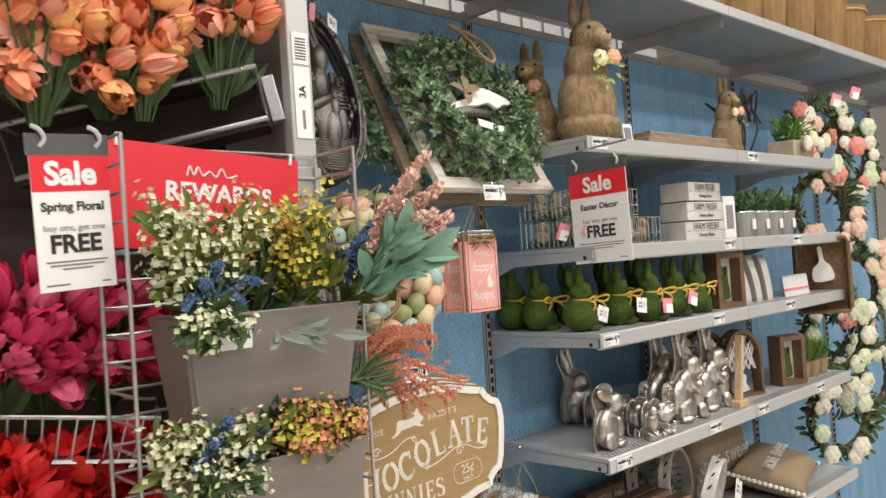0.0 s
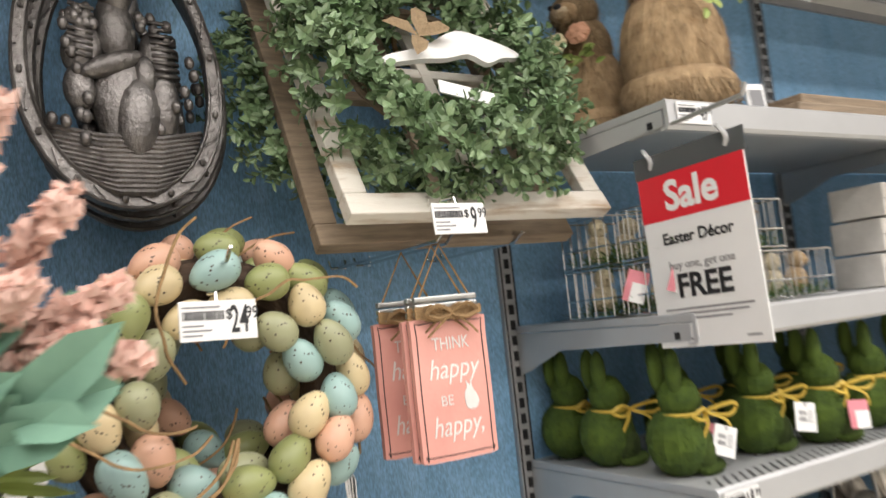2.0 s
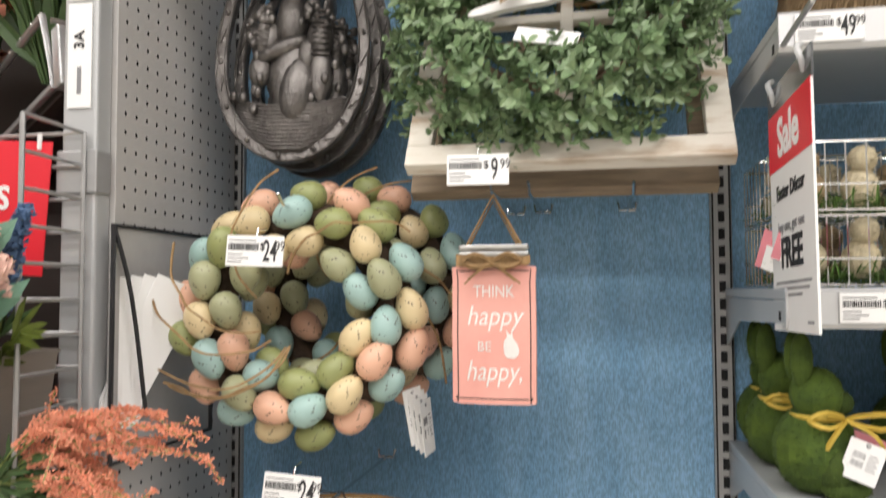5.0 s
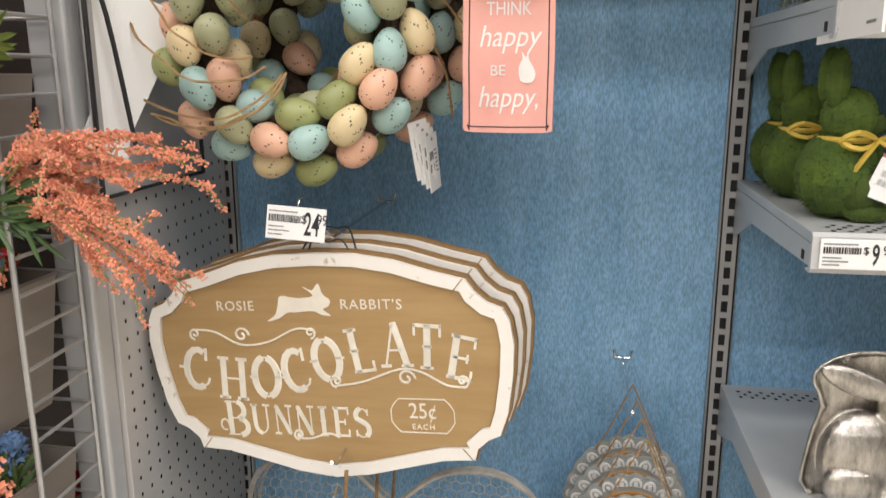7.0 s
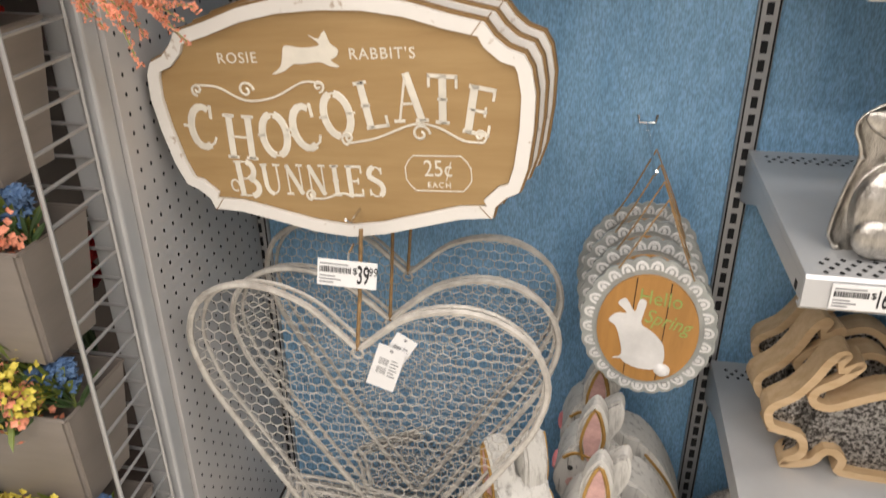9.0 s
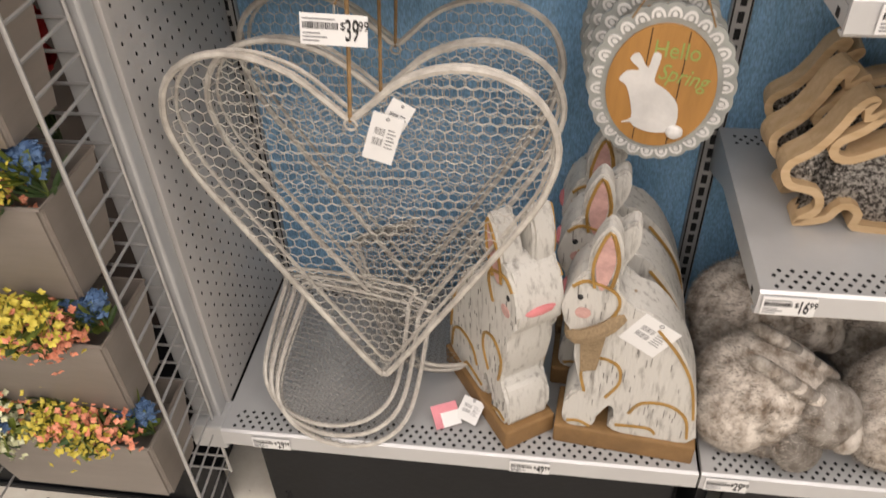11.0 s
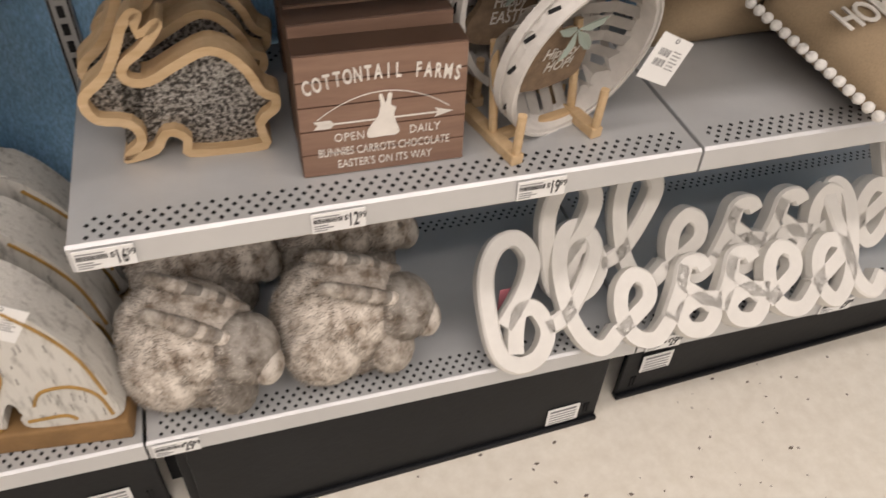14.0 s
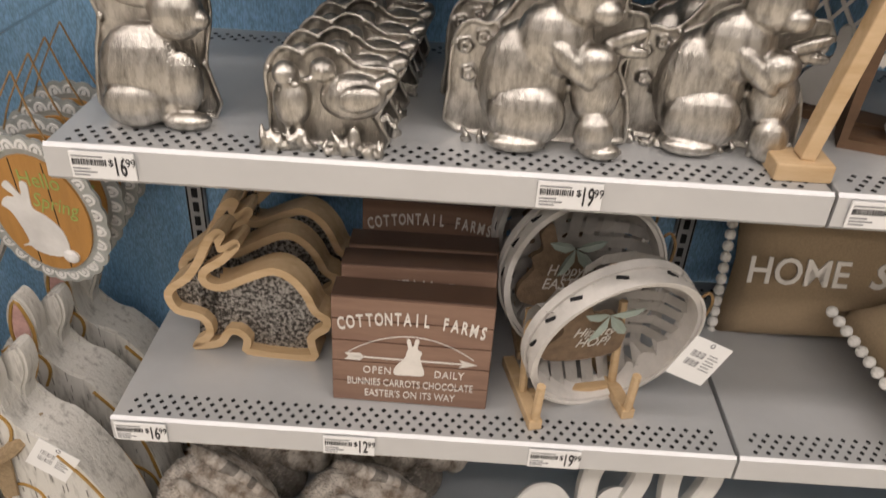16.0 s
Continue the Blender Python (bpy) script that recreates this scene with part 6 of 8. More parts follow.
MOSSM = mat("green_moss", (0.07, 0.125, 0.012), 0.95, 0, 0.25, 40, 0.8, 260, col2=(0.03, 0.06, 0.008), fac=(0.35, 0.65))
MOSST = mat("moss_fibre", (0.062, 0.10, 0.010), 0.9, 0, 0.25, 30, col2=(0.03, 0.055, 0.007), isl=0.5)
block_frame(pose(1.58, -0.34, 1.385, 0, 0, -16), "brown shadow box with a moss bunny inside")
block_frame(pose(2.02, -0.33, Z4, 0, 0, -20), "brown wooden frame with white card and bunny")


def grass_pot(m, seed, label):
    gp = thing("potted_grass", label, "plant pot", "little grass pots", at=m)
    bm = bmesh.new()
    bmesh.ops.create_cone(bm, cap_ends=True, segments=14, radius1=0.024, radius2=0.033, depth=0.06, matrix=pose(0, 0, 0.03))
    part("pot", bm, BURLAP, gp)
    rr = random.Random(seed)
    bm = bmesh.new()
    for k in range(130):
        a, r = rr.uniform(0, 6.28), rr.uniform(0, 0.026)
        p = Vector((r * math.cos(a), r * math.sin(a), 0.055))
        d = Vector((math.cos(a) * rr.uniform(0, 0.5), math.sin(a) * rr.uniform(0, 0.5), 1))
        leaf(bm, p, d, Vector((0, -1, 0)), rr.uniform(0.06, 0.11), 0.004)
    part("grass", bm, mat("fresh_grass", (0.12, 0.24, 0.03), 0.6, 0, 0.2, 20), gp, kind="stuff")
    return gp


for k, (x, y) in enumerate(((2.13, -0.33), (2.22, -0.33), (2.3, -0.33), (2.17, -0.24), (2.27, -0.24))):
    grass_pot(pose(x, y, Z4), k, "small burlap pot of bright green grass")

# ---- moss bunnies with yellow bows ----
YEL = mat("yellow_ribbon", (0.66, 0.47, 0.07), 0.55, 0, 0.1, 30)
MB = [((0, 0, 0.05), (0.042, 0.046, 0.052)), ((-0.004, -0.006, 0.115), (0.028, 0.03, 0.032)), ((-0.026, -0.008, 0.106), (0.016, 0.016, 0.015)), ((-0.014, -0.03, 0.035), (0.022, 0.018, 0.028)), ((-0.02, 0.02, 0.03), (0.024, 0.024, 0.03)), ((-0.024, -0.03, 0.012), (0.026, 0.016, 0.013)), ((-0.024, 0.026, 0.012), (0.026, 0.016, 0.013)), ((-0.026, -0.012, 0.07), (0.014, 0.012, 0.022)), ((0.014, -0.018, 0.155), (0.012, 0.011, 0.034)), ((0.012, 0.014, 0.157), (0.012, 0.011, 0.034))]


def moss_bunny(m, seed, label):
    mb = thing("moss_bunny", label, "moss bunny", "moss bunnies with yellow bows", at=m)
    bm = blob_mesh(MB, 14, 9)
    fur(bm, MB, 9000, 0.0055, 0.0007, (0, 0, -0.1), seed, 0.5)
    part("body", bm, MOSST, mb)
    bm = tube(bmesh.new(), [(0.026 * math.cos(a) - 0.004, 0.029 * math.sin(a) - 0.004, 0.09) for a in (0.524 * k for k in range(12))], 0.0035, 5, True)
    for s in (-1, 1):
        tube(bm, smooth_loop([(-0.026, -0.03, 0.09), (-0.03 + 0.03 * s, -0.05, 0.1), (-0.03 + 0.045 * s, -0.045, 0.09), (-0.03 + 0.025 * s, -0.045, 0.082)], 3), 0.0032, 4, True)
        tube(bm, smooth_line([(-0.026, -0.032, 0.09), (-0.03 + 0.02 * s, -0.046, 0.075), (-0.03 + 0.03 * s, -0.042, 0.055)], 3), 0.0028, 4)
    part("bow", bm, YEL, mb, "yellow raffia bow")
    return mb


for k, (x, y, r) in enumerate(((0.85, -0.06, 10), (0.842, -0.165, 0), (0.848, -0.305, 12), (1.02, -0.3, 15), (1.13, -0.335, 5), (1.27, -0.33, 10), (1.39, -0.335, 20), (1.0, -0.15, 5), (1.14, -0.18, 0), (1.3, -0.18, 10))):
    moss_bunny(pose(x, y, 1.385, 0, 0, r - 10) @ Matrix.Diagonal((-1.0, 1.03, 0.95, 1)), k, "green moss bunny with a yellow raffia bow")
for k, (x, y, r, p) in enumerate(((0.885, -0.355, 20, False), (1.04, -0.375, 10, False), (1.14, -0.395, 5, True), (1.28, -0.395, 20, True), (0.9, -0.31, 20, True))):
    swing_tag(pose(x, y, 1.43 + 0.01 * (k % 2), -8, r, -15), 0.036, 0.042, p)

# white wooden paddles and a woven tray at the end of the third shelf
for k in range(6):
    pd = thing("white_paddle", "white painted oval wooden paddle standing up", "wall decor", "white wooden paddles", at=pose(1.76 + 0.04 * k, -0.31 + 0.012 * (k % 2), 1.385, -10, 6 - 3 * k, 50))
    part("board", slab(bmesh.new(), smooth_loop([(-0.035, 0), (-0.045, 0.08), (-0.03, 0.15), (0.0, 0.165), (0.03, 0.15), (0.045, 0.08), (0.035, 0.0)], 4), -0.006, 0.006), CUTW, pd)
for k in range(7):
    bk = thing("paper_booklet", "white and pink paper booklet standing on edge", "booklet", "paper booklets", at=pose(2.04 + 0.03 * k, -0.335, 1.385, -6, 0, 30))
    part("block", B(-0.03, 0.03, -0.006, 0.006, 0, 0.075, 0.001), WHITE, bk)
    part("band", B(-0.0305, 0.0305, -0.0065, 0.0065, 0.02, 0.03), mat("pink_card", (0.80, 0.28, 0.33), 0.5), bk)
WICK = mat("brown_wicker", (0.26, 0.15, 0.07), 0.75, 0, 0.25, 60, 0.8, 200)
ty = thing("wicker_tray", "brown wicker tray standing on edge with white bunny", "tray", at=pose(2.36, -0.34, 1.30, 0, 0, -60))
o = [(-0.085, 0.0), (0.085, 0.0), (0.095, 0.02), (0.095, 0.27), (0.085, 0.29), (-0.085, 0.29), (-0.095, 0.27), (-0.095, 0.02)]
for k in range(5):
    part("woven_rim", tube(bmesh.new(), [(x, 0.012 * k - 0.03, z) for x, z in o], 0.0075, 6, True), WICK, ty)
part("base", slab(bmesh.new(), o, 0.02, 0.028), WICK, ty)
part("bunny", slab(bmesh.new(), smooth_loop([(-0.03, 0.12), (-0.035, 0.17), (-0.01, 0.2), (-0.015, 0.25), (0.0, 0.255), (0.008, 0.205), (0.03, 0.18), (0.04, 0.13)], 3), -0.02, 0.005), CUTW, ty)

# ---- second shelf: wire cages with chicks, crates and buckets ----
TUFT = mat("paper_grass", (0.10, 0.20, 0.03), 0.7, 0, 0.2, 30)
CHK = mat("pale_chick_fibre", (0.76, 0.66, 0.45), 0.95, 0, 0.2, 60, 0.5, 300)
CHB = mat("brown_chick_fibre", (0.50, 0.36, 0.21), 0.95, 0, 0.2, 60, 0.5, 300)


def chick(parent_m, brown, seed):
    blobs = [((0, 0, 0.022), (0.02, 0.018, 0.022)), ((0, -0.006, 0.052), (0.015, 0.015, 0.015))]
    bm = fur(blob_mesh(blobs, 12, 8), blobs, 700, 0.006, 0.0008, (0, 0, -0.2), seed)
    bmesh.ops.create_cone(bm, cap_ends=True, segments=6, radius1=0.004, radius2=0.0, depth=0.01, matrix=pose(0, -0.022, 0.05, 90))
    ob = part("toy_chick", bm, CHB if brown else CHK)
    tagged(ob, "brown fibre toy chick in a wire cage" if brown else "pale yellow fibre toy chick in a wire cage", "toy chick", "toy chicks")
    ob.matrix_basis = parent_m
    return ob


def wire_cage(m, seed):
    wc = thing("wire_cage", "small chrome wire cage with green paper grass", "wire cage", "wire cages of chicks", at=m)
    W, D, H = 0.06, 0.05, 0.075
    for z in (0.003, 0.03, H):
        part("wire_loop", tube(bmesh.new(), [(-W, -D, z), (W, -D, z), (W, D, z), (-W, D, z)], 0.0016, 4, True), CHROME, wc)
    for k in range(7):
        t = -W + 2 * W * k / 6
        for y in (-D, D):
            part("upright_wire", tube(bmesh.new(), [(t, y, 0.002), (t, y, H)], 0.001, 3), CHROME, wc)
    for k in range(1, 5):
        t = -D + 2 * D * k / 5
        for x in (-W, W):
            part("upright_wire", tube(bmesh.new(), [(x, t, 0.002), (x, t, H)], 0.001, 3), CHROME, wc)
    rr = random.Random(seed)
    bm = bmesh.new()
    for k in range(260):
        p = Vector((rr.uniform(-W, W) * 0.93, rr.uniform(-D, D) * 0.93, rr.uniform(0.002, 0.014)))
        leaf(bm, p, Vector((rr.gauss(0, 1), rr.gauss(0, 1), rr.gauss(0.3, 0.4))), Vector((0, 0, 1)), 0.028, 0.0022)
    part("paper_grass", bm, TUFT, wc, kind="stuff")
    return wc


k = 0
for x, y in ((0.87, -0.33), (0.87, -0.2), (1.0, -0.32), (1.0, -0.2), (1.14, -0.3)):
    for lvl in (0, 1):
        if lvl and x > 1.1:
            continue
        wire_cage(pose(x, y, 1.613 + lvl * 0.078), k)
        for s in (-1, 1):
            chick(pose(x + s * 0.026, y - 0.005 * s, 1.622 + lvl * 0.078, 0, 0, 20 * s), (k + s) % 3 == 0, k * 2 + s)
        k += 1
swing_tag(pose(0.815, -0.385, 1.66, 0, 20, -40), 0.036, 0.045, True)
swing_tag(pose(0.81, -0.3, 1.655, 0, 20, -50), 0.03, 0.045, True)
for k in range(3):
    cr = thing("wooden_crate", "small whitewashed crate with black lettering", "crate", "stacked farm crates", at=pose(1.475, -0.30, 1.613 + 0.062 * k, 0, 0, -6 + 4 * k))
    part("box", B(-0.105, 0.105, -0.05, 0.05, 0, 0.058, 0.002), mat("crate_white", (0.66, 0.63, 0.58), 0.7, 0, 0.12, 14, 0.3, 90), cr)
    part("slat_gap", B(-0.104, 0.104, -0.0505, 0.0505, 0.0285, 0.0295), DARK, cr)
    lettering("FARM FRESH", 0.03, INK, cr, pose(0, -0.0506, 0.042) @ FACE, depth=0.0004, squeeze=0.8)
    lettering("Honey Bees", 0.017, INK, cr, pose(0, -0.0506, 0.015) @ FACE, depth=0.0004, shear=0.2)
bk = thing("tall_block", "narrow white wooden block with printed card", "block sign", at=pose(1.635, -0.33, 1.613, 0, 0, -10))
part("block", B(-0.03, 0.03, -0.018, 0.018, 0, 0.14, 0.002), WHITE, bk)
part("print", B(-0.018, 0.018, -0.0188, -0.018, 0.03, 0.11), GREYINK, bk)
for k in range(4):
    gp = thing("metal_bucket", "grey metal bucket with white tag and greenery", "bucket", "grey buckets with greenery", at=pose(1.76 + 0.105 * k, -0.325, 1.613))
    bm = bmesh.new()
    bmesh.ops.create_cone(bm, cap_ends=True, segments=18, radius1=0.034, radius2=0.046, depth=0.085, matrix=pose(0, 0, 0.0425))
    part("pail", bm, mat("matte_grey_tin", (0.34, 0.35, 0.33), 0.55, 0.2, 0.08, 12), gp, smooth=False)
    part("tag", B(-0.012, 0.012, -0.0445, -0.0415, 0.025, 0.06, 0.003), WHITE, gp)
    part("rim", tube(bmesh.new(), [(0.046 * math.cos(a), 0.046 * math.sin(a), 0.085) for a in (0.39 * j for j in range(16))], 0.003, 5, True), TIN, gp)
    rr = random.Random(k)
    bm = bmesh.new()
    for j in range(120):
        d = Vector((rr.gauss(0, 0.6), rr.gauss(0, 0.6), 1)).normalized()
        leaf(bm, Vector((rr.gauss(0, 0.015), rr.gauss(0, 0.015), 0.085)) + d * rr.uniform(0, 0.075), d + rvec(0.8), Vector((0, 0, 1)), rr.uniform(0.018, 0.032), rr.uniform(0.009, 0.016))
    part("greenery", bm, mat("soft_green_leaf", (0.11, 0.20, 0.06), 0.55, 0, 0.2, 20), gp, kind="stuff")

# ---- top shelf: straw rabbits ----
STRAW = mat("golden_straw", (0.40, 0.285, 0.16), 0.9, 0, 0.25, 45, col2=(0.27, 0.18, 0.095), fac=(0.35, 0.65), isl=0.4)
ROSEC = mat("cream_rose", (0.78, 0.70, 0.45), 0.7, 0, 0.05, 20)
ROSEP = mat("peach_rose", (0.78, 0.42, 0.27), 0.7, 0, 0.05, 20)
SR = [((0, 0, 0.115), (0.078, 0.072, 0.125)), ((0, 0.0, 0.05), (0.086, 0.08, 0.052)), ((0, -0.006, 0.225), (0.058, 0.055, 0.085)), ((0, -0.022, 0.31), (0.046, 0.05, 0.046)), ((0, -0.065, 0.3), (0.026, 0.024, 0.022)), ((-0.022, 0.004, 0.385), (0.014, 0.01, 0.05)), ((0.022, 0.004, 0.385), (0.014, 0.01, 0.05))]


def rose(bm, c, r, seed):
    rr = random.Random(seed)
    for ringi, n in ((0.35, 3), (0.65, 5), (1.0, 6)):
        for j in range(n):
            a = 6.283 * j / n + ringi * 2
            m = Matrix.Translation(Vector(c)) @ pose(0, 0, 0, 90, 0, 0) @ pose(r * 0.5 * ringi * math.cos(a), r * 0.5 * ringi * math.sin(a), r * (0.35 - 0.3 * ringi), math.degrees(0.5 * ringi) * math.sin(a), -math.degrees(0.5 * ringi) * math.cos(a), 0) @ Matrix.Diagonal((r * 0.5, r * 0.5, r * 0.3, 1))
            bmesh.ops.create_uvsphere(bm, u_segments=8, v_segments=5, radius=1.0, matrix=m)
    return bm


def straw_rabbit(m, seed, label):
    sr = thing("straw_rabbit", label, "straw rabbit", "straw rabbits", at=m)
    bm = fur(blob_mesh(SR, 16, 10), SR, 14000, 0.026, 0.0008, (0, 0, -1.3), seed, 0.22)
    part("body", bm, STRAW, sr)
    part("muzzle", ball(bmesh.new(), (0, -0.07, 0.298), (0.022, 0.022, 0.017), u=10, v=7), mat("cream_felt", (0.60, 0.48, 0.32), 0.9, 0, 0.1, 50), sr)
    part("nose", ball(bmesh.new(), (0, -0.092, 0.306), (0.008, 0.006, 0.006), u=8, v=6), INK, sr)
    for s in (-1, 1):
        part("eye", ball(bmesh.new(), (s * 0.03, -0.056, 0.325), (0.006, 0.005, 0.006), u=8, v=6), INK, sr)
    part("flower", rose(bmesh.new(), (-0.02, -0.075, 0.232), 0.026, 1), ROSEC, sr, "cream fabric rose")
    part("flower", rose(bmesh.new(), (0.028, -0.075, 0.24), 0.026, 2), ROSEP, sr, "peach fabric rose")
    bm = bmesh.new()
    rr = random.Random(seed)
    for j in range(16):
        leaf(bm, Vector((rr.uniform(-0.05, 0.06), -0.07 - 0.01 * rr.random(), rr.uniform(0.16, 0.24))), Vector((rr.gauss(0, 1), -0.4, rr.gauss(-0.3, 0.6))), Vector((0, -1, 0)), 0.024, 0.013)
    part("leaves", bm, mat("lime_leaf", (0.30, 0.38, 0.10), 0.6), sr)
    return sr


straw_rabbit(pose(0.955, -0.298, 1.898, 0, 0, -6) @ Matrix.Diagonal((1.12, 1.05, 0.96, 1)), 1, "tall straw rabbit holding peach and cream roses")
straw_rabbit(pose(0.925, -0.13, 1.898, 0, 0, -68) @ Matrix.Diagonal((0.92, 0.85, 0.76, 1)), 2, "straw rabbit in profile behind a taller one")
straw_rabbit(pose(1.82, -0.26, 1.898, 0, 0, -10) @ Matrix.Scale(0.68, 4), 3, "small straw rabbit with a cream rose")
bk = thing("wooden_plank_sign", "flat brown wooden plank lying on the shelf", "wooden plank", at=pose(1.37, -0.3, 1.898))
part("plank", B(-0.24, 0.24, -0.08, 0.08, 0.001, 0.022, 0.003), RAWWOOD, bk)
part("plank", B(-0.2, 0.26, -0.06, 0.08, 0.0235, 0.044, 0.003), RAWWOOD, bk)
cd = thing("small_card", "small white printed card standing on the shelf", "card", at=pose(1.085, -0.34, 1.898, -6, 0, -10))
part("card", B(-0.018, 0.018, -0.002, 0.002, 0, 0.06), WHITE, cd)
part("print", B(-0.013, 0.013, -0.0026, -0.002, 0.01, 0.05), GREYINK, cd)
tw = thing("twig_bundle", "dark bent twig decoration on top shelf", "twigs", at=pose(2.02, -0.22, 1.898))
rr = random.Random(3)
for k in range(9):
    a = rr.uniform(-1, 1)
    part("twig", tube(bmesh.new(), smooth_line([(0.02 * a, 0, 0), (0.06 * a, rr.gauss(0, 0.03), 0.12), (0.16 * a, rr.gauss(0, 0.03), 0.2 + 0.08 * rr.random()), (0.24 * a, 0, 0.16)], 4), 0.004, 5), mat("dark_twig", (0.05, 0.032, 0.025), 0.8, 0, 0.2, 40, 0.5, 100), tw)
pb = thing("planter_crate", "wooden crate planter with green leaves and blossoms", "planter", at=pose(2.25, -0.3, 1.898))
part("crate", B(-0.09, 0.09, -0.05, 0.05, 0, 0.075, 0.003), mat("pale_crate", (0.46, 0.38, 0.27), 0.75, 0, 0.15, 14, 0.3, 90), pb)
bm = bmesh.new()
for j in range(170):
    d = Vector((rr.gauss(0, 0.7), rr.gauss(0, 0.5), 1)).normalized()
    leaf(bm, Vector((rr.uniform(-0.08, 0.08), rr.uniform(-0.04, 0.04), 0.075)) + d * rr.uniform(0, 0.09), d + rvec(0.9), Vector((0, 0, 1)), rr.uniform(0.025, 0.045), rr.uniform(0.014, 0.024))
part("greenery", bm, mat("bright_leaf", (0.14, 0.28, 0.05), 0.5, 0, 0.2, 20), pb, kind="stuff")
for k in range(4):
    part("blossom", rose(bmesh.new(), (-0.02 + 0.06 * k, -0.07, 0.06 + 0.02 * (k % 2)), 0.034, k), ROSEC if k % 2 else mat("white_blossom", (0.8, 0.76, 0.66), 0.7), pb)

# bushel baskets on the canopy
SPL = mat("bushel_splint", (0.58, 0.38, 0.16), 0.6, 0, 0.12, 9, 0.2, 90, col2=(0.45, 0.27, 0.10), stretch=(6, 6, 1))
for k, (x, y, s) in enumerate(((1.78, -0.2, 1), (2.02, -0.22, 1), (2.26, -0.2, 1.05), (2.5, -0.22, 1.0), (2.78, -0.22, 1.15), (3.08, -0.2, 1.1), (3.4, -0.2, 1.1))):
    bb = thing("bushel_basket", "tall pale wooden splint bushel basket", "basket", "bushel baskets on the canopy", at=pose(x, y, 2.368) @ Matrix.Scale(s, 4))
    n = 22
    for j in range(n):
        a = 2 * math.pi * j / n
        bm = bmesh.new()
        w0, w1 = 0.0125, 0.0165
        vs = [bm.verts.new(Matrix.Rotation(a, 3, "Z") @ Vector(p)) for p in ((0.088, -w0, 0), (0.088, w0, 0), (0.116, w1, 0.26), (0.116, -w1, 0.26))]
        bm.faces.new(vs)
        bmesh.ops.solidify(bm, geom=bm.faces[:], thickness=0.002)
        part("stave", bm, SPL, bb)
    for z, r in ((0.02, 0.0925), (0.24, 0.1175)):
        part("hoop", tube(bmesh.new(), [(r * math.cos(a), r * math.sin(a), z) for a in (2 * math.pi * j / 26 for j in range(26))], 0.006, 5, True), SPL, bb)
    bm = bmesh.new()
    bmesh.ops.create_cone(bm, cap_ends=True, segments=22, radius1=0.087, radius2=0.087, depth=0.006, matrix=pose(0, 0, 0.004))
    part("bottom", bm, SPL, bb)

# ---- sale sign hung from the top shelf, square to the wall ----
CLEAR = mat("clear_sleeve", (0.10, 0.105, 0.11), 0.12, 0, 0.05, 4)


def sale_sign(m, title, label, w=0.19, h=0.255):
    ss = thing("sale_sign", label, "sale sign", "hanging sale signs", at=m)
    part("sleeve_top", B(-w / 2 - 0.004, w / 2 + 0.004, -0.001, 0.001, h * 0.5, h * 0.5 + 0.03), CLEAR, ss, "clear plastic sleeve edge")
    part("card", B(-w / 2, w / 2, -0.0012, 0.0012, -h / 2, h / 2), WHITE, ss)
    part("red_band", B(-w / 2, w / 2, -0.0018, -0.001, h * 0.235, h / 2), REDP, ss)
    lettering("Sale", h * 0.24, WHITE, ss, pose(0, -0.0022, h * 0.36) @ FACE, depth=0.0003, bold=0.0016)
    lettering(title, h * 0.092, INK, ss, pose(0, -0.0018, h * 0.12) @ FACE, depth=0.0003, bold=0.0005)
    lettering("buy one, get one", h * 0.068, GREYINK, ss, pose(0, -0.0018, -h * 0.035) @ FACE, depth=0.0003)
    lettering("FREE", h * 0.185, INK, ss, pose(0, -0.0018, -h * 0.16) @ FACE, depth=0.0003, bold=0.0012)
    for k, (z, a, b) in enumerate(((-0.285, -0.4, 0.4), (-0.312, -0.35, 0.35), (-0.34, -0.2, 0.2), (-0.455, -0.42, -0.12), (-0.455, 0.3, 0.42))):
        part("small_print", B(a * w, b * w, -0.0017, -0.001, z * h - 0.0012, z * h + 0.0012), GREYINK, ss)
    for s in (-1, 1):
        part("hook", tube(bmesh.new(), smooth_line([(s * w * 0.36, 0, h * 0.5 + 0.012), (s * w * 0.36 + 0.006, -0.004, h * 0.5 + 0.022), (s * w * 0.36, -0.006, h * 0.5 + 0.034), (s * w * 0.36 - 0.008, 0, h * 0.5 + 0.04)], 4), 0.0032, 6), mat("clear_hook", (0.62, 0.63, 0.63), 0.2), ss)
    return ss


sale_sign(pose(0.806, -0.425, 1.685, 0, -1.5, -90), "Easter Décor", "red and white hanging sale sign card", 0.176, 0.232)
rd = thing("sign_rod", "grey metal rod carrying a sale sign", "rod", at=pose(0.806, 0, 1.86))
part("rod", tube(bmesh.new(), [(0, -0.33, 0.0), (0, -0.52, 0.008), (0, -0.525, 0.022)], 0.003, 6), WIRE, rd)

# ---- price labels on the shelf lips ----
for x, deck, p in ((0.862, "s4", "16"), (1.334, "s4", "19"), (1.648, "s4", "19"), (2.1, "s4", "12"), (0.84, "s5", "16"), (1.106, "s5", "12"), (1.368, "s5", "19"), (1.955, "s5", "29"), (0.842, "base", "29"), (1.65, "base", "29"), (2.0, "base", "29"), (0.842, "s3", "9"), (1.4, "s3", "9"), (1.9, "s3", "14"), (0.885, "s2", "19"), (1.5, "s2", "24"), (2.0, "s2", "9"), (0.85, "s1", "49"), (1.7, "s1", "34")):
    price_label(pose(x, FRONT - 0.003, DECKS[deck] - 0.0195), p, "99", 0.066, 0.03)


